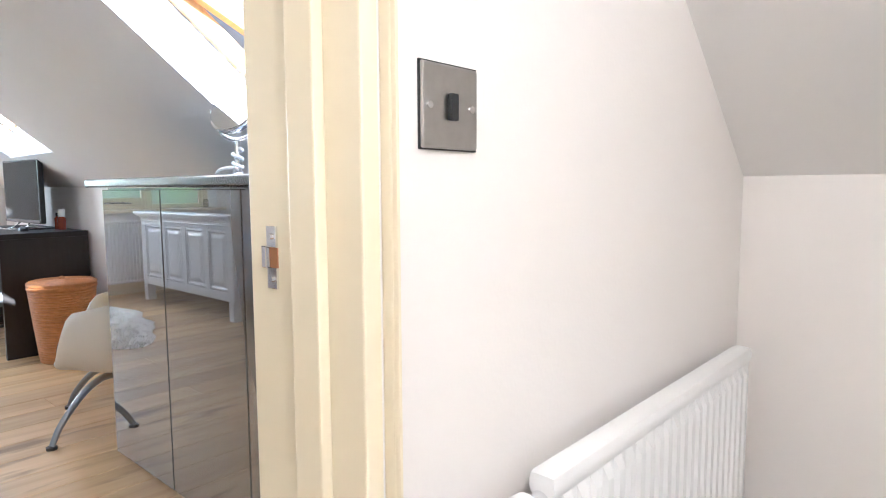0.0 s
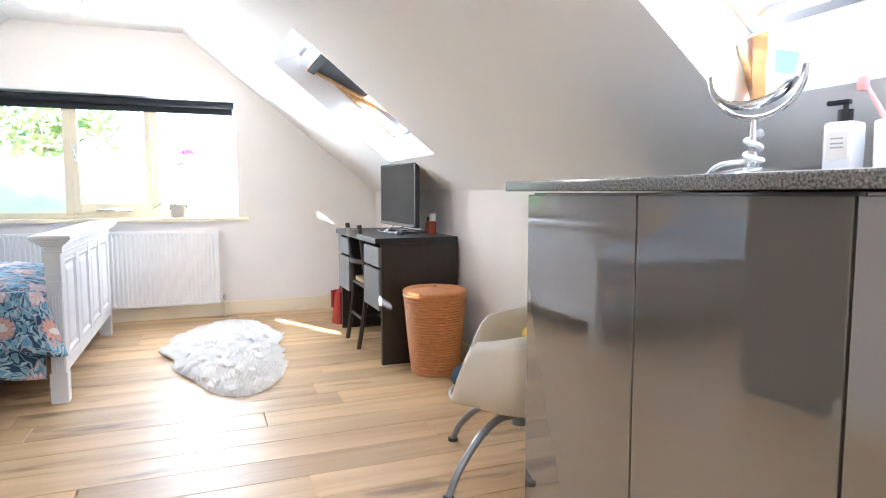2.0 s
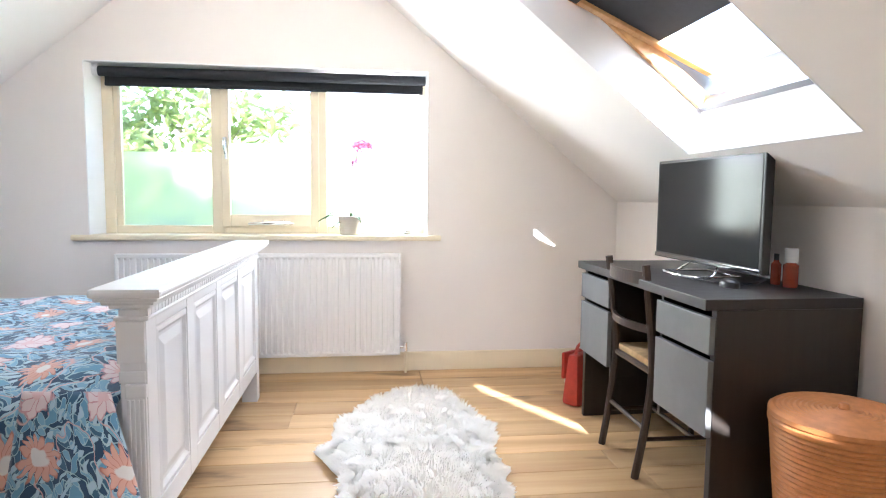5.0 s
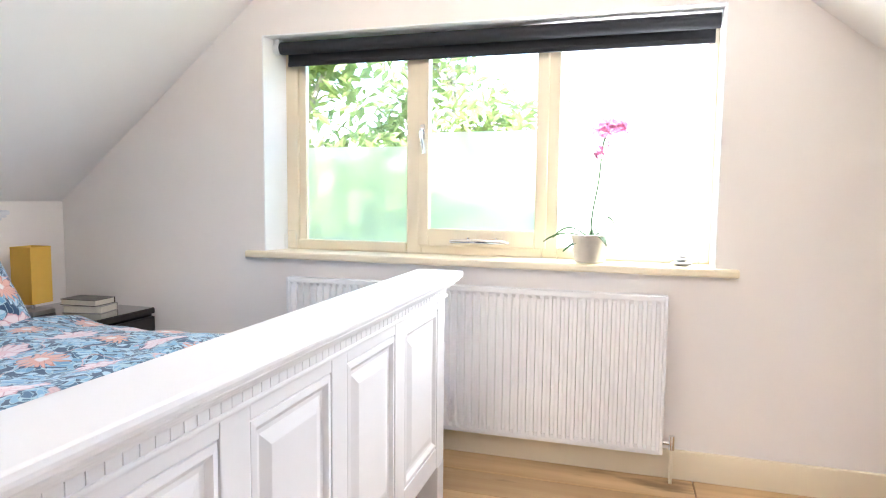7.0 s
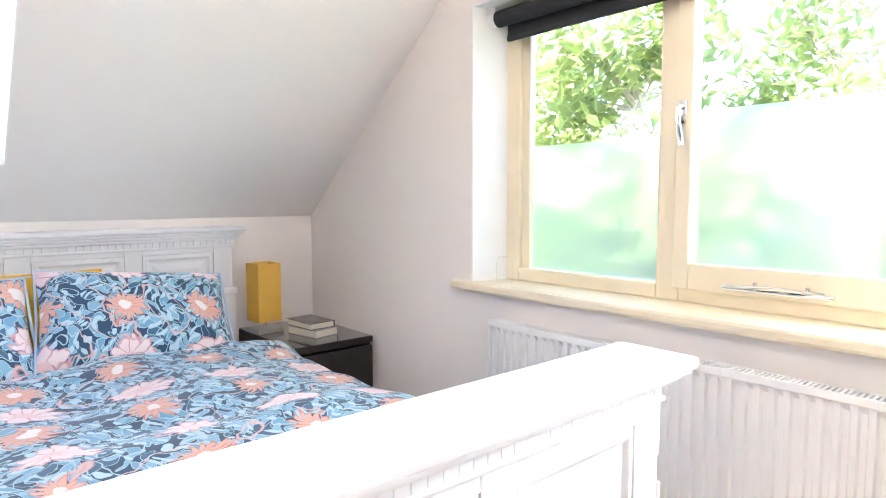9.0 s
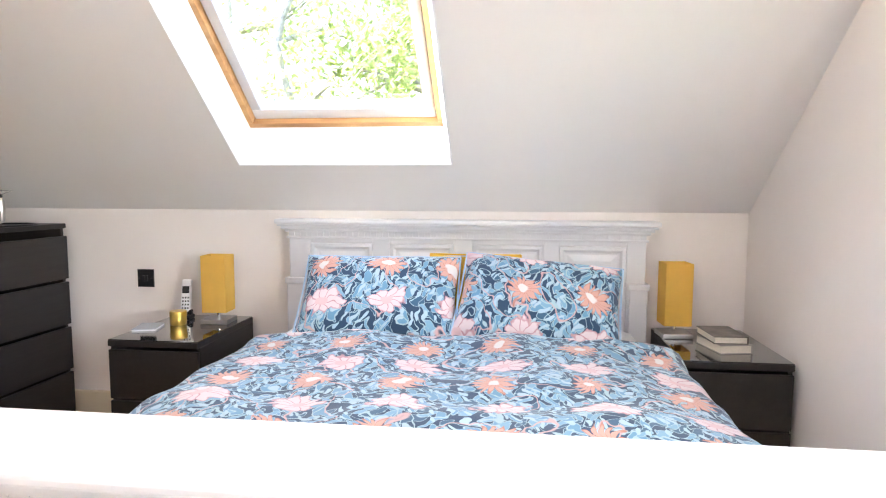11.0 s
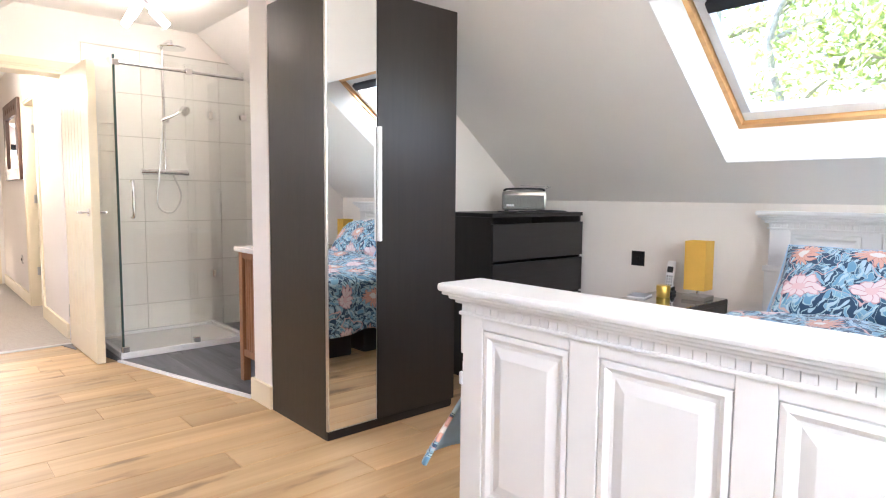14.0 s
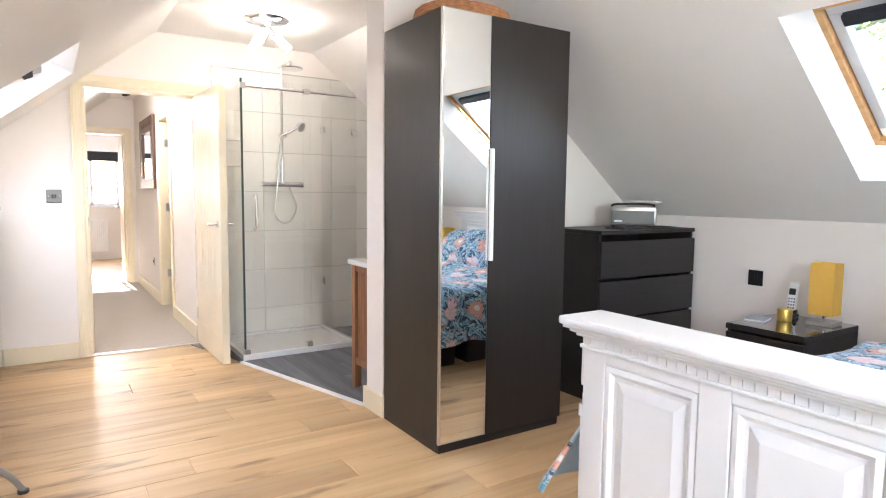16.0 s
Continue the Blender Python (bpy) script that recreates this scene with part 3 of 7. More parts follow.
door_leaf("door_1", "cream boarded bedroom door standing wide open", (DOOR_X - 0.008, DOOR_S + 0.036, 0.004), 181.0)
door_leaf("door_2", "cream far room door standing open", (HALL_END + 0.125, END_S + 0.012, 0.004), -2.0)

# gable window
WX = GABLE - 0.15
win = tagged(new("window_1"), "cream timber three-light window with frosted lower panes", "window", kind="structure")
z0, z1 = WIN_Z0 + 0.012, WIN_Z1
fx0, fx1 = WX - 0.06, WX
for y0, y1, nm in ((WIN_Y0, 0.008, "jamb"), (WIN_Y1 - 0.045, WIN_Y1, "jamb"), (0.580, 0.655, "mullion"), (1.222, 1.290, "mullion")):
    box_part(nm, (fx0, y0, z0), (fx1, y1, z1), CREAM, win, bevel=0.006)
for a, b in ((0.008, 0.580), (0.655, 1.222), (1.290, WIN_Y1 - 0.045)):
    box_part("rail", (fx0, a, z0), (fx1, b, z0 + 0.05), CREAM, win, bevel=0.006)
    box_part("rail", (fx0, a, z1 - 0.06), (fx1, b, z1), CREAM, win, bevel=0.006)
box_part("glazing_bead", (fx0 + 0.012, 0.006, z0 + 0.048), (fx1 - 0.016, 0.045, z1 - 0.055), CREAM, win, bevel=0.005)
cas = part("casement", bmesh.new(), CREAM, win)
bm = bmesh.new()
ca, cb, cz0, cz1 = 0.640, 1.240, z0 + 0.04, z1 - 0.05
cx0, cx1 = fx0 + 0.02, fx1 + 0.014
for lo, hi in (((cx0, ca, cz0), (cx1, ca + 0.052, cz1)), ((cx0, cb - 0.052, cz0), (cx1, cb, cz1)), ((cx0, ca + 0.052, cz0), (cx1, cb - 0.052, cz0 + 0.080)), ((cx0, ca + 0.052, cz1 - 0.052), (cx1, cb - 0.052, cz1))):
    add_box(bm, lo, hi, 0.006)
bm.to_mesh(cas.data)
bm.free()
bm = bmesh.new()
add_box(bm, (0, -0.012, -0.035), (0.01, 0.012, 0.035), 0.004)
add_tube(bm, smooth_path([(0.008, 0, 0.01), (0.035, 0, 0.012), (0.04, 0.004, -0.03), (0.036, 0.014, -0.10)], 5), [0.007] * 15 + [0.009], 8)
h = part("handle", bm, CHROME, cas, "chrome window handle", True)
h.location = (cx1, ca + 0.026, 1.43)
bm = bmesh.new()
add_box(bm, (0, -0.14, -0.006), (0.012, 0.14, 0.006), 0.003)
add_tube(bm, [(0.016, -0.13, 0.006), (0.02, 0.0, 0.012), (0.016, 0.12, 0.008)], 0.005, 8)
for y in (-0.05, 0.08):
    add_cyl(bm, (0.01, y, 0), (0.012, y, 0.022), 0.006, sides=10)
h = part("stay", bm, CHROME, cas, "chrome casement stay bar", True)
h.location = (cx1, (ca + cb) / 2, cz0 + 0.022)
for a, b, x, low in ((0.040, 0.582, WX - 0.035, 1.370), (ca + 0.05, cb - 0.05, WX - 0.022, 1.432), (1.288, WIN_Y1 - 0.043, WX - 0.035, 1.370)):
    p = box_part("pane", (x - 0.004, a, low), (x, b, z1 - 0.055), GLASS, win, bevel=0)
    p.visible_shadow = False
    p = box_part("frosted_pane", (x - 0.004, a, z0 + 0.045), (x, b, low), FROST, win, "frosted film over the lower glass", 0)
    p.visible_shadow = False
for a, b, x0, x1, zz0, zz1, nm in ((WIN_Y0 - 0.002, WIN_Y0 + 0.004, WX, GABLE + 0.001, WIN_Z0, WIN_Z1, "reveal"), (WIN_Y1 - 0.004, WIN_Y1 + 0.002, WX, GABLE + 0.001, WIN_Z0, WIN_Z1, "reveal"), (WIN_Y0 + 0.004, WIN_Y1 - 0.004, WX, GABLE + 0.001, WIN_Z1 - 0.004, WIN_Z1 + 0.002, "reveal")):
    board = box_part(nm, (x0, a, zz0), (x1, b, zz1), REVEAL, win, "white painted reveal", 0)
    if a < WIN_Y0:
        for v in board.data.vertices:
            if v.co.x < WX + 0.01 and v.co.y > WIN_Y0:
                v.co.y += 0.032
box_part("sill", (WX - 0.01, WIN_Y0 + 0.002, WIN_Z0 - 0.004), (GABLE, WIN_Y1 - 0.002, WIN_Z0 + 0.012), CREAM, win, "cream painted sill board", 0.003)
box_part("sill_nosing", (GABLE, -0.186, WIN_Z0 - 0.022), (GABLE + 0.03, 2.006, WIN_Z0 + 0.012), CREAM, win, "", 0.010)

# roller blind
bl = thing("roller_blind", "charcoal fabric roller blind rolled up at the window", "blind", (WX + 0.07, 0, WIN_Z1 - 0.045))
bm = bmesh.new()
add_cyl(bm, (0, WIN_Y0 + 0.055, 0), (0, WIN_Y1 - 0.012, 0), 0.030, sides=24)
part("roll", bm, BLIND, bl, smooth=True)
bm = bmesh.new()
add_box(bm, (-0.030, WIN_Y0 + 0.075, -0.075), (-0.027, WIN_Y1 - 0.025, 0.0))
add_box(bm, (-0.036, WIN_Y0 + 0.075, -0.080), (-0.020, WIN_Y1 - 0.025, -0.058), 0.004)
part("hem", bm, BLIND, bl)
for y0, y1 in ((WIN_Y0 + 0.022, WIN_Y0 + 0.054), (WIN_Y1 - 0.011, WIN_Y1 - 0.005)):
    bm = bmesh.new()
    add_cyl(bm, (0, y0, 0), (0, y1, 0), 0.028, sides=20)
    add_box(bm, (-0.02, y0, -0.01), (0.02, y1, 0.044), 0.004)
    part("bracket", bm, WHITE, bl, "white plastic end bracket", True)

# roof windows
SUN_RIM = material("grey_sun_rim", (0.16, 0.165, 0.17), 0.5, 0.4, vary=0.05)
FV0, FV1 = 0.43, 1.27


def roof_window(name, label, side, u0, u1, open_deg, blind_to=None):
    m = slope_m(side)
    w = tagged(new(name), label, "roof window", kind="structure")
    w.matrix_world = m
    a, b, v0, v1, n0, n1 = u0 + 0.045, u1 - 0.045, FV0, FV1, 0.15, 0.215
    # splayed white lining between the ceiling face and the frame
    inner = [(u0, SKY_V0, -0.001), (u1, SKY_V0, -0.001), (u1, SKY_V1, -0.001), (u0, SKY_V1, -0.001)]
    outer = [(a, v0, n0 + 0.01), (b, v0, n0 + 0.01), (b, v1, n0 + 0.01), (a, v1, n0 + 0.01)]
    for k in range(4):
        j = (k + 1) % 4
        bm = bmesh.new()
        q = [Vector(inner[k]), Vector(inner[j]), Vector(outer[j]), Vector(outer[k])]
        mid = Vector(((u0 + u1) / 2, (SKY_V0 + SKY_V1) / 2, 0.1))
        push = (sum(q, Vector()) / 4 - mid)
        push.z = 0
        push = push.normalized() * 0.006
        front, back = [bm.verts.new(p) for p in q], [bm.verts.new(p + push) for p in q]
        bm.faces.new(front)
        bm.faces.new(list(reversed(back)))
        for i in range(4):
            bm.faces.new((front[i], front[(i + 1) % 4], back[(i + 1) % 4], back[i]))
        part("reveal", bm, REVEAL, w, "white painted reveal board")
    for lo, hi in (((a - 0.055, v0 - 0.10, n0), (b + 0.055, v0 + 0.02, n1)), ((a - 0.055, v1 - 0.02, n0), (b + 0.055, v1 + 0.12, n1)), ((a - 0.055, v0 + 0.02, n0), (a + 0.020, v1 - 0.02, n1)), ((b - 0.020, v0 + 0.02, n0), (b + 0.055, v1 - 0.02, n1))):
        box_part("frame", lo, hi, PINE if open_deg == 0 or hi[1] - lo[1] > 0.3 else GREYMETAL, w, "lacquered pine frame", 0.003)
    # unseen raised rim added outside, its height set to stop low sun slipping in
    top = 0.32 if side < 0 else 0.285
    for lo, hi in (((u0 - 0.03, SKY_V0 - 0.06, n1), (u1 + 0.03, SKY_V0 + 0.03, top)), ((u0 - 0.03, v1 + 0.02, n1), (u1 + 0.03, SKY_V1 + 0.06, top)), ((u0 - 0.03, SKY_V0 + 0.03, n1), (u0 + 0.035, v1 + 0.02, top)), ((u1 - 0.035, SKY_V0 + 0.03, n1), (u1 + 0.03, v1 + 0.02, top))):
        box_part("sun_rim", lo, hi, SUN_RIM, w, "unseen grey metal rim, added to block low sun", 0.003)
    sash = part("sash", bmesh.new(), PINE, w, "pivoting sash")
    c = Vector(((a + b) / 2, (v0 + v1) / 2, n1 - 0.01))
    sash.matrix_local = Matrix.Translation(c) @ pose(0, 0, 0, open_deg, 0, 0)
    hw, hv = (b - a) / 2 - 0.028, (v1 - v0) / 2 - 0.024
    for nm, lo, hi, mat, lab in (("rail", (-hw, -hv, -0.03), (hw, -hv + 0.055, 0.03), WHITE, "white bottom rail"), ("rail", (-hw, hv - 0.05, -0.03), (hw, hv, 0.03), SASH_GREY, "grey ventilation bar"), ("stile", (-hw, -hv + 0.055, -0.03), (-hw + 0.045, hv - 0.05, 0.03), SASH_GREY if open_deg == 0 else PINE, ""), ("stile", (hw - 0.045, -hv + 0.055, -0.03), (hw, hv - 0.05, 0.03), SASH_GREY if open_deg == 0 else PINE, "")):
        box_part(nm, lo, hi, mat, sash, lab, 0.004)
    bm = bmesh.new()
    add_box(bm, (-hw + 0.05, hv - 0.11, -0.05), (hw - 0.05, hv - 0.055, -0.012), 0.008)
    part("blind_cassette", bm, BLIND, sash, "dark roof blind cassette")
    if blind_to is not None:
        box_part("roof_blind", (-hw + 0.03, blind_to, -0.016), (hw - 0.03, hv - 0.06, -0.012), BLIND, sash, "dark blackout blind", 0)
    pane = box_part("pane", (-hw + 0.04, -hv + 0.05, 0.004), (hw - 0.04, hv - 0.045, 0.010), GLASS, sash, bevel=0)
    pane.visible_shadow = False
    return w


roof_window("window_2", "pine roof window above the bed, trees beyond", -1, *SKYLIGHTS[-1][0], 0.0)
roof_window("window_3", "open pine roof window with a dark blind half down", 1, *SKYLIGHTS[1][0], -14.0, -0.08)
roof_window("window_4", "open pine roof window above the basin unit", 1, *SKYLIGHTS[1][1], -14.0)

# far room window
fw = tagged(new("window_5"), "white far room window with a dark blind", "window", kind="structure")
for lo, hi in (((FW[0], FW[2]), (FW[0] + 0.05, FW[3])), ((FW[1] - 0.05, FW[2]), (FW[1], FW[3])), ((FW[0], FW[2]), (FW[1], FW[2] + 0.05)), ((FW[0], FW[3] - 0.05), (FW[1], FW[3])), ((1.55, FW[2]), (1.61, FW[3])), ((FW[0], 1.24), (FW[1], 1.27))):
    box_part("glazing_bar", (FAR_X + 0.06, lo[0], lo[1]), (FAR_X + 0.11, hi[0], hi[1]), WHITE, fw)
box_part("sill", (FAR_X - 0.04, FW[0] - 0.05, FW[2] - 0.03), (FAR_X + 0.06, FW[1] + 0.05, FW[2]), WHITE, fw)
b2 = thing("roller_blind", "dark blind pulled a little way down the far window", "blind", (FAR_X + 0.03, 0, 1.85))
box_part("fabric", (-0.004, FW[0], -0.12), (0.0, FW[1], 0.09), BLIND, b2, bevel=0)
bm = bmesh.new()
add_cyl(bm, (0, FW[0], 0.09), (0, FW[1], 0.09), 0.025, sides=16)
part("roll", bm, BLIND, b2)

# ---- radiators ----


def radiator(label, at, turn, long, high, valve_end=1):
    """Panel radiator with pressed flutes; local x along it, y out from the wall."""
    r = thing("radiator", label, "radiator", at, turn)
    bm = bmesh.new()
    pitch, n = 0.0334, max(3, round((long - 0.03) / 0.0334))
    pitch = (long - 0.03) / n
    outline = []
    for k in range(n):
        x = 0.015 + k * pitch
        outline += [(x, 0.092), (x + pitch * 0.30, 0.092), (x + pitch * 0.42, 0.083), (x + pitch * 0.80, 0.083), (x + pitch * 0.92, 0.092)]
    outline.append((long - 0.015, 0.092))
    zs = (0.02, 0.035, high - 0.04, high - 0.025)
    rows = [[bm.verts.new((x, y if 0 < i < 3 else 0.092, z)) for x, y in outline] for i, z in enumerate(zs)]
    for p, q in zip(rows, rows[1:]):
        for k in range(len(p) - 1):
            bm.faces.new((p[k], p[k + 1], q[k + 1], q[k]))
    part("front_panel", bm, RADIATOR, r, "white fluted front panel")
    box_part("back_panel", (0.012, 0.036, 0.012), (long - 0.012, 0.048, high - 0.02), RADIATOR, r)
    box_part("side_cover", (0, 0.034, 0.004), (0.014, 0.093, high - 0.004), RADIATOR, r, bevel=0.004)
    box_part("side_cover", (long - 0.014, 0.034, 0.004), (long, 0.093, high - 0.004), RADIATOR, r, bevel=0.004)
    bm = bmesh.new()
    n2 = int(long / 0.012)
    for k in range(n2):
        x = 0.014 + (long - 0.028) * k / n2
        add_box(bm, (x, 0.042, high - 0.012), (x + 0.006, 0.086, high - 0.006))
    add_box(bm, (0.014, 0.086, high - 0.024), (long - 0.014, 0.0925, high - 0.004), 0.002)
    add_box(bm, (0.014, 0.036, high - 0.024), (long - 0.014, 0.042, high - 0.004), 0.002)
    part("top_grille", bm, RADIATOR, r, "slotted top grille")
    box_part("lower_rail", (0.012, 0.04, 0.0), (long - 0.012, 0.09, 0.02), RADIATOR, r, bevel=0.004)
    for x in (0.2, long - 0.2):
        box_part("bracket", (x, 0.0, 0.05), (x + 0.03, 0.036, high - 0.08), STEEL, r)
    x = long + 0.035 if valve_end > 0 else -0.035
    bm = bmesh.new()
    add_cyl(bm, (long if valve_end > 0 else 0, 0.062, 0.045), (x, 0.062, 0.045), 0.008, sides=10)
    add_cyl(bm, (x, 0.062, 0.02), (x, 0.062, 0.075), 0.012, sides=14)
    part("valve", bm, CHROME, r, "chrome lockshield valve", True)
    bm = bmesh.new()
    add_cyl(bm, (x, 0.062, -at[2]), (x, 0.062, 0.03), 0.0075, sides=10)
    part("pipe", bm, CREAM, r, "painted feed pipe", True)
    return r


radiator("long white double panel radiator under the window", (GABLE, 1.748, 0.12), -90, 1.671, 0.64, -1)


def slim_radiator(label, at, turn, long, high):
    """Single pressed panel with a rolled top edge and a thermostat; local x along it, y out from the wall."""
    r = thing("radiator", label, "radiator", at, turn)
    n = round((long - 0.05) / 0.034)
    pitch = (long - 0.05) / n
    bm = bmesh.new()
    outline = [(0.0, 0.062), (0.025, 0.066)]
    for k in range(n):
        x = 0.025 + k * pitch
        outline += [(x + pitch * 0.25, 0.066), (x + pitch * 0.40, 0.073), (x + pitch * 0.85, 0.073), (x + pitch, 0.066)]
    outline.append((long, 0.062))
    rows = [[bm.verts.new((x, y if 1 < i < 4 else min(y, 0.066), z)) for x, y in outline] for i, z in enumerate((0.0, 0.03, 0.05, high - 0.05, high - 0.03))]
    for p, q in zip(rows, rows[1:]):
        for k in range(len(p) - 1):
            bm.faces.new((p[k], p[k + 1], q[k + 1], q[k]))
    part("front_panel", bm, RADIATOR, r, "white pressed front panel")
    bm = bmesh.new()
    add_box(bm, (0, 0.034, 0.0), (long, 0.062, high - 0.028), 0.006)
    add_box(bm, (0, 0.030, high - 0.032), (long, 0.070, high), 0.012)
    part("water_panel", bm, RADIATOR, r, "rolled top edge", True)
    for x in (0.15, long - 0.15):
        box_part("bracket", (x, 0.0, 0.05), (x + 0.03, 0.034, high - 0.08), STEEL, r)
    bm = bmesh.new()
    add_cyl(bm, (long, 0.05, high - 0.035), (long + 0.03, 0.05, high - 0.035), 0.014, sides=16)
    part("valve", bm, CHROME, r, "chrome valve body", True)
    bm = bmesh.new()
    add_lathe(bm, [(0.016, 0.0), (0.022, 0.006), (0.024, 0.04), (0.021, 0.052), (0.008, 0.056)], sides=24)
    head_part = part("thermostat_head", bm, WHITE, r, "white thermostatic valve head", True)
    head_part.matrix_local = pose(long + 0.022, 0.05, high - 0.035, 0, 90, 0)
    bm = bmesh.new()
    add_cyl(bm, (long + 0.018, 0.05, -at[2]), (long + 0.018, 0.05, high - 0.045), 0.0075, sides=10)
    part("pipe", bm, CREAM, r, "painted feed pipe", True)
    return r


slim_radiator("slim white panel radiator on the corridor wall", (HALL_X, 3.04, 0.135), -90, 0.80, 0.59)
radiator("white panel radiator in the far room", (FAR_X, 1.35, 0.14), 90, 0.75, 0.58, 1)


NICKEL = material("satin_nickel", (0.20, 0.20, 0.20), 0.45, 1.0, vary=0.05, scale=60)


def switch_plate(name, label, at, turn, w, h, mat, rockers, dark):
    """Wall plate; local x along the wall, y out of it."""
    s = thing(name, label, name.split("_")[-1], at, turn)
    bm = bmesh.new()
    add_box(bm, (-w / 2, 0, -h / 2), (w / 2, 0.006, h / 2), 0.003)
    part("plate", bm, mat, s)
    box_part("back_box", (-w / 2 - 0.0015, 0, -h / 2 - 0.0015), (w / 2 + 0.0015, 0.003, h / 2 + 0.0015), DARK, s, "", 0.001)
    for k in range(rockers):
        x = (k - (rockers - 1) / 2) * 0.017
        bm = bmesh.new()
        add_box(bm, (x - 0.006, 0.005, -0.014), (x + 0.006, 0.011, 0.014), 0.002, Matrix.Translation((0, 0.001, 0)))
        part("rocker", bm, dark, s)
    for x in (-w * 0.38, w * 0.38):
        bm = bmesh.new()
        add_cyl(bm, (x, 0.005, 0), (x, 0.0075, 0), 0.004, sides=12)
        part("screw", bm, CHROME, s)
    return s


DARK = material("black_plastic", (0.015, 0.015, 0.016), 0.35, vary=0.05)
switch_plate("light_switch", "brushed steel light switch on the hall wall", (HALL_X, 2.132, 1.147), -90, 0.087, 0.086, STEEL, 1, DARK)
switch_plate("light_switch", "chrome double light switch beside the door", (DOOR_X, 2.216, 1.172), 90, 0.088, 0.088, NICKEL, 2, DARK)
switch_plate("wall_socket", "black socket plate above the bedside cabinet", (-3.207, SOUTH, 0.73), 0, 0.088, 0.09, DARK, 2, DARK)
switch_plate("wall_socket", "steel socket low on the corridor wall", (2.35, CORR_Y, 0.42), 0, 0.088, 0.088, STEEL, 2, DARK)

# ---- the bed ----


def moulding(x0, x1, y0, y1, z0, steps, parent):
    """Stacked cornice steps: (overhang, height) from below, growing out from the body box."""
    z = z0
    for over, high in steps:
        box_part("moulding", (x0 - over, y0 - over, z), (x1 + over, y1 + over, z + high), BEDWHITE, parent, bevel=0.005 if high < 0.02 else 0.010)
        z += high - 0.0005


def raised_panel(bm, x0, x1, z0, z1, y, out):
    """A fielded panel with a mitred moulding, standing on a face at y; out is +1 or -1."""
    rings = []
    for inset, depth in ((0.0, 0.0), (0.004, 0.007), (0.018, 0.009), (0.030, 0.000), (0.040, -0.001), (0.066, 0.006), (0.070, 0.007)):
        rings.append([bm.verts.new((x, y + out * depth, z)) for x, z in ((x0 + inset, z0 + inset), (x1 - inset, z0 + inset), (x1 - inset, z1 - inset), (x0 + inset, z1 - inset))])
    for p, q in zip(rings, rings[1:]):
        for k in range(4):
            bm.faces.new((p[k], p[(k + 1) % 4], q[(k + 1) % 4], q[k]))
    bm.faces.new(rings[-1])


bed = thing("bed", "white painted panelled wooden double bed with dentil cornices", "bed", (0, 0, 0))
FY0, FY1 = 0.885, 0.955
BX0, BX1 = -5.70, -4.02


def dentils(x0, x1, y, z, parent, n):
    bm = bmesh.new()
    add_box(bm, (-0.0135, -0.014, 0), (0.0135, 0.002, 0.022))
    me = mesh_of("dentil", bm, BEDWHITE)
    for k in range(n):
        d = new("dentil", me)
        d.location = (x0 + (k + 0.5) * (x1 - x0) / n, y, z)
        d.parent = parent


foot = box_part("footboard", (BX0, FY0, 0.16), (BX1, FY1 - 0.016, 0.80), BEDWHITE, bed)
PANELS = ((-5.615, -5.28), (-5.20, -4.88), (-4.80, -4.485), (-4.40, -4.10))
for x0, x1 in ((BX0, -5.615), (-5.28, -5.20), (-4.88, -4.80), (-4.485, -4.40), (-4.10, BX1)):
    box_part("stile", (x0, FY1 - 0.018, 0.16), (x1, FY1, 0.80), BEDWHITE, foot)
for z0, z1 in ((0.16, 0.235), (0.738, 0.80)):
    for x0, x1 in PANELS:
        box_part("rail", (x0, FY1 - 0.018, z0), (x1, FY1 - 0.0005, z1), BEDWHITE, foot)
for x0, x1 in PANELS:
    bm = bmesh.new()
    raised_panel(bm, x0, x1, 0.235, 0.738, FY1 - 0.009, 1)
    part("panel", bm, BEDWHITE, foot)
moulding(BX0, BX1, FY0, FY1, 0.770, ((0.010, 0.012), (-0.006, 0.024), (0.018, 0.012), (0.032, 0.012), (0.046, 0.010), (0.056, 0.026)), foot)
dentils(BX0, BX1, FY1 + 0.004, 0.7815, foot, 58)
for x0, x1, way in ((BX0, BX0 + 0.075, -1), (BX1 - 0.075, BX1, 1)):
    bm = bmesh.new()
    add_box(bm, (x0, FY0 - 0.008, 0.0), (x1, FY1 + 0.002, 0.16), 0.003)
    part("leg", bm, BEDWHITE, foot)
    bm = bmesh.new()
    xo = x1 if way > 0 else x0
    add_box(bm, (min(xo, xo + way * 0.010), FY0 - 0.004, 0.655), (max(xo, xo + way * 0.010), FY1 - 0.001, 0.7695), 0.003)
    part("post_block", bm, BEDWHITE, foot)
    bm = bmesh.new()
    add_box(bm, (min(xo, xo + way * 0.006), FY0 - 0.002, 0.600), (max(xo, xo + way * 0.006), FY1 - 0.004, 0.632), 0.005)
    part("collar", bm, BEDWHITE, foot)
    bm = bmesh.new()
    xa, xb = sorted((xo - way * 0.001, xo + way * 0.010))
    add_box(bm, (xa, FY1 - 0.052, 0.16), (xb, FY1 - 0.002, 0.560), 0.002)
    xa, xb = sorted((xo, xo + way * 0.016))
    add_box(bm, (xa, FY1 - 0.055, 0.560), (xb, FY1 + 0.001, 0.598), 0.004)
    for k in range(4):
        xa, xb = sorted((xo + way * 0.009, xo + way * 0.014))
        add_box(bm, (xa, FY1 - 0.049 + k * 0.012, 0.17), (xb, FY1 - 0.042 + k * 0.012, 0.556), 0.002)
    part("pilaster", bm, BEDWHITE, foot, "fluted corner pilaster")

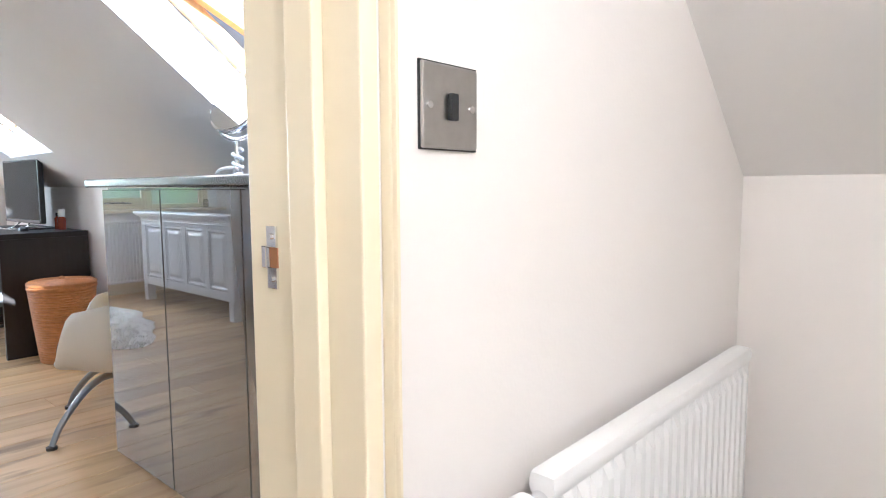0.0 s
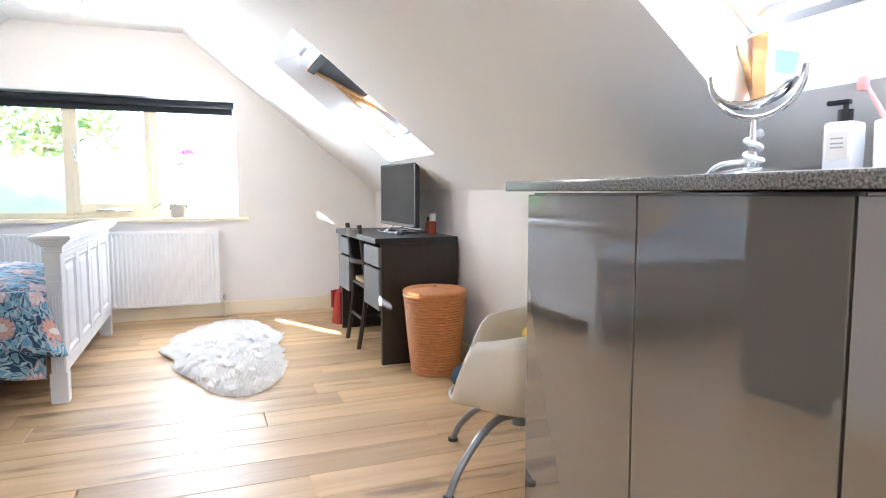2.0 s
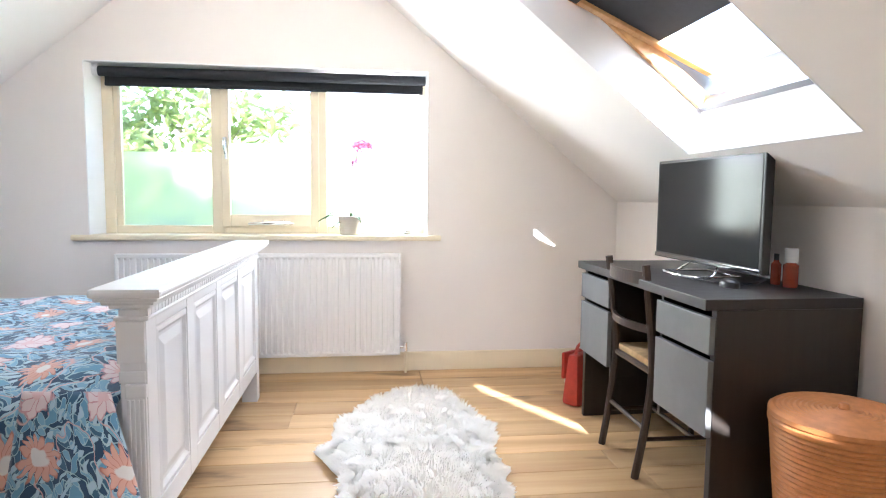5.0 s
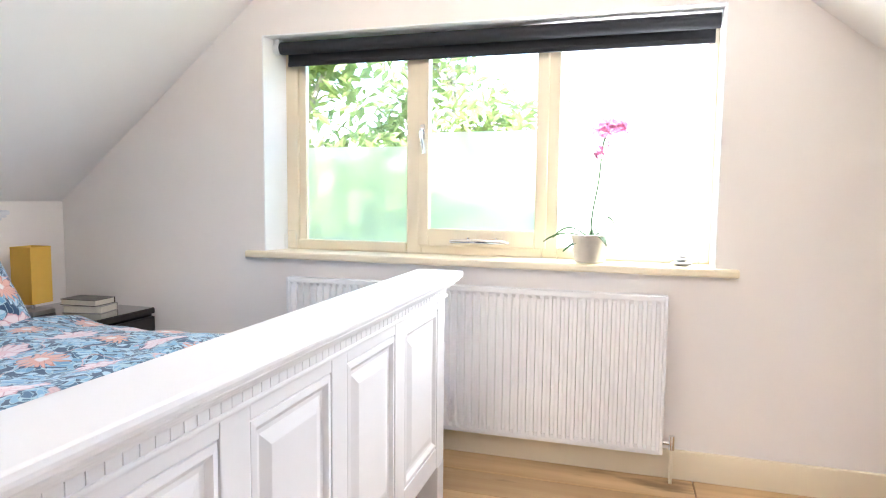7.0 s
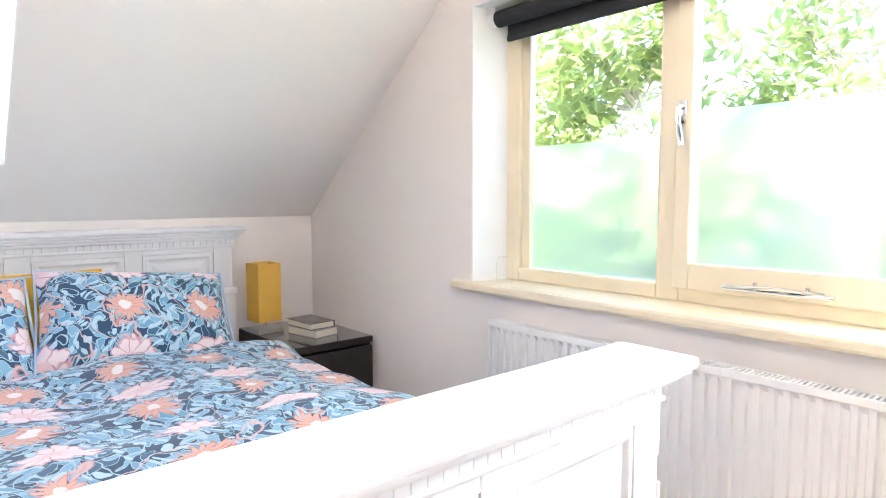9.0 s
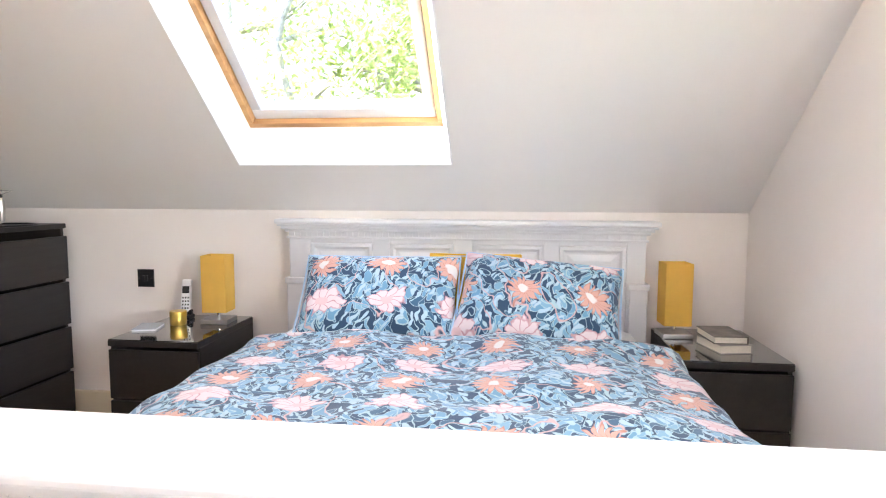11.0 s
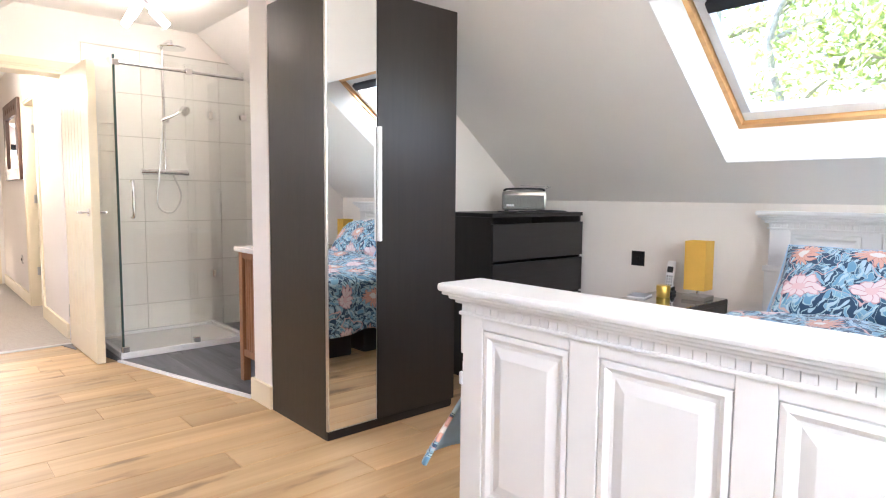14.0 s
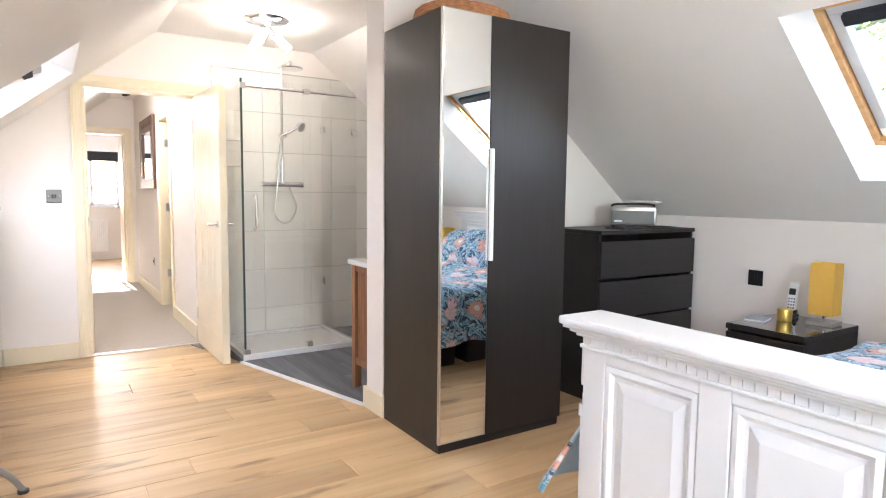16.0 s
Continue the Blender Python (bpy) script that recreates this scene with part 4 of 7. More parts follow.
HY0, HY1 = SOUTH + 0.018, -1.235
head = box_part("headboard", (BX0, HY0, 0.1), (BX1, HY1 - 0.016, 0.985), BEDWHITE, bed)
cuts = ((-5.615, -5.31), (-5.24, -4.91), (-4.825, -4.515), (-4.435, -4.125))
for x0, x1 in ((BX0, -5.615), (-5.31, -5.24), (-4.91, -4.825), (-4.515, -4.435), (-4.125, BX1)):
    box_part("stile", (x0, HY1 - 0.018, 0.1), (x1, HY1, 0.985), BEDWHITE, head)
for x0, x1 in cuts:
    box_part("rail", (x0, HY1 - 0.018, 0.935), (x1, HY1 - 0.0005, 0.985), BEDWHITE, head)
    box_part("rail", (x0, HY1 - 0.018, 0.1), (x1, HY1 - 0.0005, 0.40), BEDWHITE, head)
for x0, x1 in cuts:
    bm = bmesh.new()
    raised_panel(bm, x0, x1, 0.40, 0.935, HY1 - 0.009, 1)
    part("panel", bm, BEDWHITE, head)
moulding(BX0, BX1, HY0 + 0.055, HY1, 0.955, ((0.010, 0.012), (-0.006, 0.022), (0.018, 0.014), (0.032, 0.014), (0.046, 0.012), (0.056, 0.024)), head)
dentils(BX0, BX1, HY1 + 0.004, 0.9665, head, 58)
for x0, x1 in ((BX0 - 0.012, BX0 + 0.07), (BX1 - 0.07, BX1 + 0.012)):
    bm = bmesh.new()
    add_box(bm, (x0, HY0, 0.0), (x1, HY1 + 0.012, 0.74), 0.004)
    add_box(bm, (x0 - 0.008, HY0, 0.735), (x1 + 0.008, HY1 + 0.020, 0.765), 0.006)
    part("post", bm, BEDWHITE, head, "corner post")
for x0, x1 in ((BX0 + 0.055, BX0 + 0.085), (BX1 - 0.085, BX1 - 0.055)):
    box_part("side_rail", (x0, HY1, 0.26), (x1, FY0, 0.42), BEDWHITE, bed, "white side rail", 0.005)
slats = part("slat_base", bmesh.new(), PINE, bed, "pine slats")
bm = bmesh.new()
for k in range(14):
    add_box(bm, (BX0 + 0.086, -1.15 + k * 0.145, 0.30), (BX1 - 0.086, -1.07 + k * 0.145, 0.32), 0.003)
bm.to_mesh(slats.data)
bm.free()
mat_ob = thing("mattress", "thick white mattress on the bed", "mattress", (0, 0, 0))
bm = bmesh.new()
add_box(bm, (BX0 + 0.06, HY1 + 0.015, 0.32), (BX1 - 0.06, FY0 - 0.01, 0.555), 0.04)
part("body", bm, WHITE, mat_ob, smooth=True)
# storage boxes under the bed
for k, (y0, y1) in enumerate(((-0.95, -0.25), (-0.15, 0.55))):
    b = thing("storage_box", "dark underbed storage box", "storage box", (0, 0, 0), group="boxes under the bed")
    box_part("tub", (-4.75, y0, 0.0), (-4.18, y1, 0.17), DARK, b, bevel=0.015)
    box_part("lid", (-4.76, y0 - 0.01, 0.17), (-4.17, y1 + 0.01, 0.19), DARK, b, bevel=0.006)


def duvet():
    """Floral duvet: one sheet with a puffed top, rumples, and drops at both sides."""
    bm = bmesh.new()
    uvl = bm.loops.layers.uv.new("print")
    nu, nv = 110, 84
    x0, x1, y0, y1 = BX0 - 0.020, BX1 - 0.015, -0.86, 0.865
    drop = 0.34
    half, mid = (x1 - x0) / 2, (x0 + x1) / 2
    grid = []
    total = half + drop
    for i in range(nu + 1):
        s = -total + 2 * total * i / nu
        row = []
        for j in range(nv + 1):
            y = y0 + (y1 - y0) * j / nv
            a = abs(s)
            sign = 1 if s > 0 else -1
            over = a - (half - 0.04)
            rump = 0.022 * noise.noise(Vector((s * 3.1, y * 2.7, 0.3))) + 0.012 * noise.noise(Vector((s * 8 + 5, y * 6.5, 1.7))) + 0.010 * math.sin(y * 21 + 3 * noise.noise(Vector((s * 2, y, 4)))) * (0.5 + 0.5 * noise.noise(Vector((s * 2.5, y * 2, 9))))
            end = min(1.0, (y1 - y) / 0.12, (y - y0) / 0.10)
            puff = 0.045 * math.sqrt(max(0.0, min(1.0, (half - a) / 0.25))) * max(0.0, end)
            top = 0.555 + puff + rump * max(0.35, end)
            if y < y0 + 0.3:
                top += 0.02 * math.sin((y - y0) / 0.3 * math.pi)
            if over <= 0:
                p = Vector((mid + s, y, top))
            else:
                turn = min(over / 0.06, 1.0) * math.pi / 2
                wave = 0.020 * math.sin(y * 13 + 2 * noise.noise(Vector((y * 2, sign, 0)))) * min(1, over / 0.2)
                out = 0.062 * math.sin(turn) + wave + (0.03 if sign > 0 else 0.20) * over
                down = 0.04 * (1 - math.cos(turn)) + max(0, over - 0.06)
                hang = 1.0 + 0.16 * max(0.0, (y - 0.45) / 0.4)
                p = Vector((mid + sign * (half - 0.04 + out), y, top - down * hang))
            row.append(bm.verts.new(p))
        grid.append(row)
    for i in range(nu):
        for j in range(nv):
            f = bm.faces.new((grid[i][j], grid[i + 1][j], grid[i + 1][j + 1], grid[i][j + 1]))
            f.smooth = True
            for loop, (a, b) in zip(f.loops, ((i, j), (i + 1, j), (i + 1, j + 1), (i, j + 1))):
                loop[uvl].uv = (-total + 2 * total * a / nu, y0 + (y1 - y0) * b / nv)
    d = thing("duvet", "rumpled dark blue floral duvet spread over the bed", "duvet", (0, 0, 0))
    me = mesh_of("cover", bm, (DUVET, LINEN))
    ob = new("cover", me)
    ob.parent = d
    sol = ob.modifiers.new("thick", "SOLIDIFY")
    sol.thickness, sol.offset, sol.material_offset = 0.012, -1.0, 1
    me.polygons.foreach_set("use_smooth", [True] * len(me.polygons))
    return d


duv = duvet()


def drape_corner():
    """The loose corner of the duvet that hangs past the footboard post."""
    bm = bmesh.new()
    uvl = bm.loops.layers.uv.new("print")
    n, k = 30, 14
    grid = []
    for i in range(n + 1):
        row = []
        for j in range(k + 1):
            a, b = i / n, j / k
            if a < 0.8:
                hx, hy = -3.985 + 0.155 * a / 0.8, 0.60 + 0.335 * a / 0.8
            else:
                c = (a - 0.8) / 0.2 * math.pi
                hx, hy = -3.83 + 0.012 * math.sin(c) - 0.050 * (a - 0.8) / 0.2, 0.935 + 0.028 * (1 - math.cos(c))
            tx, ty = BX1 + 0.004 + 0.020 * a, 0.64 + 0.225 * a
            w = b ** 0.9
            x = tx + (hx - tx) * w + 0.008 * math.sin(a * 11 + 1) * b
            y = ty + (hy - ty) * w
            row.append(bm.verts.new((x, y, 0.585 - 0.29 * b + 0.02 * math.sin(a * 4) * b)))
        grid.append(row)
    for i in range(n):
        for j in range(k):
            f = bm.faces.new((grid[i][j], grid[i + 1][j], grid[i + 1][j + 1], grid[i][j + 1]))
            for loop, (a, b) in zip(f.loops, ((i, j), (i + 1, j), (i + 1, j + 1), (i, j + 1))):
                loop[uvl].uv = (0.3 + a / n * 0.40, 0.4 + b / k * 0.33)
    me = bpy.data.meshes.new("loose_corner")
    bm.normal_update()
    if sum(f.normal.x for f in bm.faces) < 0:
        bmesh.ops.reverse_faces(bm, faces=bm.faces[:])
    bm.to_mesh(me)
    bm.free()
    me.materials.append(DUVET)
    me.materials.append(LINEN)
    me.polygons.foreach_set("use_smooth", [True] * len(me.polygons))
    ob = new("loose_corner", me)
    ob.parent = duv
    ob["label"] = "loose corner showing its pale blue underside"
    sol = ob.modifiers.new("thick", "SOLIDIFY")
    sol.thickness, sol.offset, sol.material_offset = 0.012, -1.0, 1


drape_corner()


def pillow(label, mat, at, rx, rz, w=0.70, h=0.44, d=0.17, seed=0.0, group="", lean=0.0):
    """A plump pillow standing on its long side; local x wide, z high, y thick."""
    bm = bmesh.new()
    uvl = bm.loops.layers.uv.new("print")
    nu, nv = 36, 24
    for face in (-1, 1):
        grid = []
        for i in range(nu + 1):
            row = []
            for j in range(nv + 1):
                a, b = 2 * i / nu - 1, 2 * j / nv - 1
                bulge = (max(0, 1 - abs(a) ** 3.2) * max(0, 1 - abs(b) ** 2.6)) ** 0.55
                x = a * w / 2 * (1 - 0.05 * (1 - abs(b) ** 2) * abs(a) ** 3 * 1.2)
                z = b * h / 2 * (1 - 0.09 * (1 - abs(a) ** 2) * abs(b) ** 3)
                y = face * d / 2 * bulge + 0.010 * noise.noise(Vector((a * 4 + seed, b * 4, face * 3 + seed))) * (1 - max(abs(a), abs(b)) ** 8)
                row.append(bm.verts.new((x, y, z)))
            grid.append(row)
        for i in range(nu):
            for j in range(nv):
                ids = ((i, j), (i + 1, j), (i + 1, j + 1), (i, j + 1))
                f = bm.faces.new([grid[a][b] for a, b in ids])
                for loop, (a, b) in zip(f.loops, ids):
                    loop[uvl].uv = (a / nu * w + seed, b / nv * h + seed * 0.7)
    bmesh.ops.remove_doubles(bm, verts=bm.verts, dist=0.0008)
    p = thing("pillow", label, "pillow", at, 0, group)
    ob = part("case", bm, mat, p, smooth=True)
    ob.matrix_local = pose(0, 0, 0, rx, lean, rz)
    bm = bmesh.new()
    edge = [Vector((sx * w / 2 * 0.985, 0, sz * h / 2 * 0.985)) for sx, sz in ((-1, -1), (1, -1), (1, 1), (-1, 1))]
    for a, b in zip(edge, edge[1:] + edge[:1]):
        add_tube(bm, [a, a.lerp(b, 0.5) * 0.985, b], 0.004, 6)
    q = part("seam", bm, mat if mat is not DUVET else LINEN, p)
    q.matrix_local = pose(0, 0, 0, rx, lean, rz)
    return p


pillow("plump dark blue floral pillow against the headboard", DUVET, (-4.53, -0.935, 0.728), 40, 2, 0.70, 0.43, 0.19, 0.37)
pillow("plump dark blue floral pillow against the headboard", DUVET, (-5.21, -0.915, 0.728), 42, -4, 0.68, 0.43, 0.20, 1.13, lean=-5)
pillow("mustard yellow pillow tucked behind the floral ones", YELLOW, (-4.66, -1.085, 0.690), 26, 0, 0.58, 0.34, 0.12, 2.2)
pillow("mustard yellow pillow tucked behind the floral ones", YELLOW, (-4.93, -1.09, 0.735), 24, 0, 0.42, 0.36, 0.12, 3.1)

# ---- bedside ----


def bedside(label, x0, x1, y0, y1, high):
    """Dark two-drawer bedside cabinet with a glass top; drawers face +y."""
    c = thing("bedside_cabinet", label, "bedside cabinet", ((x0 + x1) / 2, (y0 + y1) / 2, 0), group="bedside cabinets")
    w, d = (x1 - x0) / 2, (y1 - y0) / 2
    box_part("side", (-w, -d, 0), (-w + 0.018, d - 0.02, high - 0.03), BLACKWOOD, c)
    box_part("side", (w - 0.018, -d, 0), (w, d - 0.02, high - 0.03), BLACKWOOD, c)
    box_part("back", (-w + 0.018, -d, 0.02), (w - 0.018, -d + 0.012, high - 0.03), BLACKWOOD, c)
    box_part("plinth", (-w + 0.018, -d + 0.02, 0), (w - 0.018, d - 0.05, 0.06), BLACKWOOD, c)
    box_part("top", (-w, -d, high - 0.030), (w, d, high - 0.004), BLACKWOOD, c)
    box_part("glass_top", (-w + 0.002, -d + 0.002, high - 0.004), (w - 0.002, d - 0.002, high), GLOSSBLACK, c, "black glass top plate", 0.0015)
    for z0, z1 in ((0.065, 0.285), (0.295, high - 0.045)):
        box_part("drawer", (-w + 0.002, d - 0.02, z0), (w - 0.002, d, z1), BLACKWOOD, c, bevel=0.003)
    return c


GLOSSBLACK = material("black_glass", (0.012, 0.012, 0.013), 0.06, vary=0.02, coat=1.0)
bedside("dark bedside cabinet with a phone and lamp", -3.80, -3.395, -1.29, -0.745, 0.553)
bedside("dark bedside cabinet by the gable wall with books", -6.145, -5.745, -1.29, -0.725, 0.553)


def shade_material():
    m = material("yellow_lamp_shade", (0.90, 0.58, 0.11), 0.8, vary=0.04, scale=18, bump=0.2, bump_scale=420)
    return let_through(m, 0.35, (0.85, 0.6, 0.15))


SHADE = shade_material()
BULB_OFF = material("frosted_bulb", (0.85, 0.83, 0.78), 0.3)


def table_lamp(at):
    l = thing("table_lamp", "square yellow shade lamp on a chrome foot", "table lamp", at, 4, group="bedside lamps")
    box_part("foot", (-0.065, -0.065, 0), (0.065, 0.065, 0.022), STEEL, l, "brushed metal foot", 0.004)
    bm = bmesh.new()
    add_cyl(bm, (0, 0, 0.022), (0, 0, 0.13), 0.008)
    part("stem", bm, CHROME, l, smooth=True)
    bm = bmesh.new()
    w, z0, z1, t = 0.0575, 0.055, 0.325, 0.003
    for lo, hi in (((-w, -w, z0), (w, -w + t, z1)), ((-w, w - t, z0), (w, w, z1)), ((-w, -w + t, z0), (-w + t, w - t, z1)), ((w - t, -w + t, z0), (w, w - t, z1))):
        add_box(bm, lo, hi)
    part("shade", bm, SHADE, l, "yellow fabric shade")
    bm = bmesh.new()
    add_lathe(bm, [(0.012, 0.12), (0.014, 0.14), (0.024, 0.17), (0.022, 0.195), (0.008, 0.21)], sides=16)
    part("bulb", bm, BULB_OFF, l, smooth=True)
    return l


table_lamp((-3.697, -1.14, 0.553))
table_lamp((-5.807, -1.13, 0.553))

ph = thing("cordless_phone", "white and black cordless phone in its charging base", "telephone", (-3.50, -1.18, 0.553), 8)
bm = bmesh.new()
add_box(bm, (-0.035, -0.04, 0), (0.035, 0.045, 0.022), 0.008)
add_box(bm, (-0.03, -0.03, 0.02), (0.03, 0.0, 0.045), 0.006)
part("base", bm, DARK, ph)
hand = part("handset", bmesh.new(), WHITE, ph, "white handset")
bm = bmesh.new()
add_box(bm, (-0.024, -0.013, 0), (0.024, 0.013, 0.165), 0.010)
bm.to_mesh(hand.data)
bm.free()
hand.matrix_local = pose(0, -0.01, 0.03, 12, 0, 0)
box_part("screen", (-0.017, 0.0128, 0.095), (0.017, 0.0142, 0.130), DARK, hand, "dark display", 0.0005)
for r in range(4):
    for c in range(3):
        box_part("key", (-0.018 + c * 0.013, 0.0128, 0.018 + r * 0.017), (-0.011 + c * 0.013, 0.0145, 0.026 + r * 0.017), DARK, hand, bevel=0.0005)
can = thing("candle_tin", "round gold candle tin on the bedside cabinet", "candle tin", (-3.535, -1.06, 0.553))
GOLD = material("brushed_gold_tin", (0.80, 0.55, 0.12), 0.3, 0.8, vary=0.05, scale=30)
bm = bmesh.new()
add_lathe(bm, [(0.034, 0), (0.037, 0.004), (0.037, 0.045), (0.036, 0.047)])
part("tin", bm, GOLD, can, smooth=True)
bm = bmesh.new()
add_lathe(bm, [(0.0385, 0.040), (0.0385, 0.062), (0.036, 0.066), (0.01, 0.067)])
part("lid", bm, GOLD, can, "gold lid", True)
note = thing("notepad", "thin pale notepad lying on the cabinet", "notepad", (-3.44, -0.97, 0.553), 15)
box_part("paper_block", (-0.05, -0.07, 0), (0.05, 0.07, 0.008), WHITE, note, bevel=0.001)
box_part("cover", (-0.051, -0.071, 0.008), (0.051, 0.071, 0.010), material("grey_card", (0.45, 0.47, 0.5), 0.5), note, bevel=0.0005)


def book(label, at, turn, w, d, h, cover):
    b = thing("book", label, "book", at, turn)
    box_part("page_block", (-w / 2 + 0.003, -d / 2 + 0.004, 0.003), (w / 2 - 0.004, d / 2 - 0.004, h - 0.003), PAPER, b, "cream page block", 0.001)
    box_part("cover", (-w / 2, -d / 2, 0), (w / 2, d / 2, 0.003), cover, b, bevel=0.0008)
    box_part("cover", (-w / 2, -d / 2, h - 0.003), (w / 2, d / 2, h), cover, b, bevel=0.0008)
    box_part("spine", (-w / 2 - 0.002, -d / 2, 0), (-w / 2 + 0.002, d / 2, h), cover, b, bevel=0.001)
    return b


PAPER = material("book_paper", (0.72, 0.68, 0.58), 0.9, vary=0.08, scale=200)
book("thick paperback with a grey cover", (-5.955, -0.94, 0.553), 12, 0.13, 0.20, 0.036, material("grey_book_cover", (0.35, 0.33, 0.30), 0.4))
book("paperback with a dark picture cover", (-5.95, -0.95, 0.590), 4, 0.13, 0.20, 0.03, material("dark_book_cover", (0.10, 0.085, 0.07), 0.3, vary=0.7, scale=18))

# ---- chest of drawers ----
chest = thing("chest_of_drawers", "tall black-brown four-drawer chest beside the wardrobe", "chest of drawers", (0, 0, 0))
cx0, cx1, cy0, cy1, cz = -2.84, -2.40, -1.245, -0.385, 1.015
box_part("side", (cx0 + 0.02, cy0, 0), (cx1, cy0 + 0.02, cz - 0.024), BLACKWOOD_V, chest)
box_part("side", (cx0 + 0.02, cy1 - 0.02, 0), (cx1, cy1, cz - 0.024), BLACKWOOD_V, chest)
box_part("back", (cx1 - 0.01, cy0 + 0.02, 0.02), (cx1, cy1 - 0.02, cz - 0.024), BLACKWOOD, chest)
box_part("top", (cx0 + 0.004, cy0, cz - 0.024), (cx1, cy1, cz), BLACKWOOD, chest)
box_part("plinth", (cx0 + 0.05, cy0 + 0.02, 0), (cx0 + 0.068, cy1 - 0.02, 0.06), BLACKWOOD, chest)
for k in range(4):
    z0 = 0.03 + k * 0.2345
    box_part("drawer", (cx0, cy0 + 0.002, z0), (cx0 + 0.02, cy1 - 0.002, z0 + 0.218), BLACKWOOD, chest, bevel=0.003)

toa = thing("toaster_radio", "retro silver table radio with a handle on the chest", "radio", (-2.62, -0.90, 1.015), 40)
toa.scale = (1.25, 1.2, 1.0)
bm = bmesh.new()
add_box(bm, (-0.115, -0.06, 0.012), (0.115, 0.06, 0.135), 0.022)
part("case", bm, STEEL, toa, smooth=True)
box_part("front_grille", (-0.104, 0.058, 0.024), (0.104, 0.063, 0.108), material("grey_speaker_cloth", (0.20, 0.20, 0.19), 0.9, vary=0.3, scale=300), toa, "grey speaker cloth", 0.004)
box_part("badge", (0.050, 0.062, 0.036), (0.090, 0.065, 0.048), WHITE, toa, "small pale badge", 0.001)
bm = bmesh.new()
add_tube(bm, smooth_path([(-0.10, 0, 0.128), (-0.095, 0, 0.146), (0, 0, 0.151), (0.095, 0, 0.146), (0.10, 0, 0.128)], 5), 0.007, 8)
part("handle", bm, DARK, toa, smooth=True)
for x in (-0.09, 0.09):
    for y in (-0.04, 0.04):
        bm = bmesh.new()
        add_cyl(bm, (x, y, 0), (x, y, 0.014), 0.01, sides=12)
        part("foot", bm, DARK, toa)
bm = bmesh.new()
add_tube(bm, [(-0.09, -0.04, 0.14), (-0.14, -0.05, 0.165), (0.02, -0.05, 0.172)], 0.0025, 6)
part("aerial", bm, CHROME, toa, "folded aerial")
bm = bmesh.new()
add_tube(bm, smooth_path([(0.02, -0.12, 0.006), (-0.10, -0.16, 0.006), (-0.2, -0.09, 0.006), (-0.19, 0.06, 0.006), (-0.10, 0.16, 0.006), (-0.16, 0.24, 0.006), (-0.05, 0.25, 0.006)], 6), 0.005, 8)
lead = part("power_cord", bm, DARK, toa, "black cord loosely coiled", True)
lead.matrix_local = pose(0, 0, 0, 0, 0, -40)

# ---- wardrobe ----
wr = thing("wardrobe", "tall black-brown wardrobe with a narrow mirror door", "wardrobe", (0, 0, 0))
wx0, wx1, wy0, wy1, wz = -2.945, -2.394, 0.005, 0.772, 2.04
box_part("side", (wx0 + 0.02, wy1 - 0.018, 0), (wx1, wy1, wz), BLACKWOOD_V, wr, bevel=0.002)
box_part("side", (wx0 + 0.02, wy0, 0), (wx1, wy0 + 0.018, wz), BLACKWOOD_V, wr, bevel=0.002)
box_part("back", (wx1 - 0.01, wy0 + 0.018, 0.02), (wx1, wy1 - 0.018, wz - 0.018), BLACKWOOD_V, wr)
box_part("top", (wx0 + 0.02, wy0 + 0.018, wz - 0.018), (wx1, wy1 - 0.018, wz), BLACKWOOD, wr)
box_part("plinth", (wx0 + 0.006, wy0 + 0.018, 0), (wx0 + 0.024, wy1 - 0.002, 0.04), BLACKWOOD, wr)
box_part("door", (wx0, wy0 + 0.001, 0.043), (wx0 + 0.019, 0.498, wz - 0.001), BLACKWOOD_V, wr, "black-brown wood grain door", 0.002)
md = part("mirror_door", bmesh.new(), STEEL, wr, "mirror door with a slim metal edge")
bm = bmesh.new()
add_box(bm, (wx0 + 0.001, 0.502, 0.043), (wx0 + 0.019, wy1 - 0.001, wz - 0.001), 0.002)
bm.to_mesh(md.data)
bm.free()
box_part("mirror", (wx0 - 0.003, 0.508, 0.050), (wx0 + 0.001, wy1 - 0.006, wz - 0.006), MIRROR, md, "clear mirror glass", 0.001)
box_part("handle", (wx0 - 0.024, 0.489, 0.90), (wx0 - 0.004, 0.505, 1.43), WHITE, md, "long white pull handle", 0.003)
hat = thing("storage_basket", "flat brown woven basket lying on the wardrobe", "basket", (-2.62, 0.45, 2.04), 20)
RATTAN = material("woven_rattan", (0.42, 0.19, 0.08), 0.7, vary=0.25, scale=40, bump=0.3, bump_scale=120)
bm = bmesh.new()
for k in range(4):
    pts = [(0.25 * math.cos(a * 0.3142) * (1 - 0.02 * k), 0.25 * math.sin(a * 0.3142) * (1 - 0.02 * k), 0.012 + k * 0.018 + 0.02 * math.sin(a * 0.3142) ** 2) for a in range(21)]
    add_tube(bm, pts, 0.011, 8)
part("rim", bm, RATTAN, hat, smooth=True)
bm = bmesh.new()
add_lathe(bm, [(0.24, 0.0), (0.245, 0.012), (0.20, 0.02)], sides=32)
part("bottom", bm, RATTAN, hat, smooth=True)

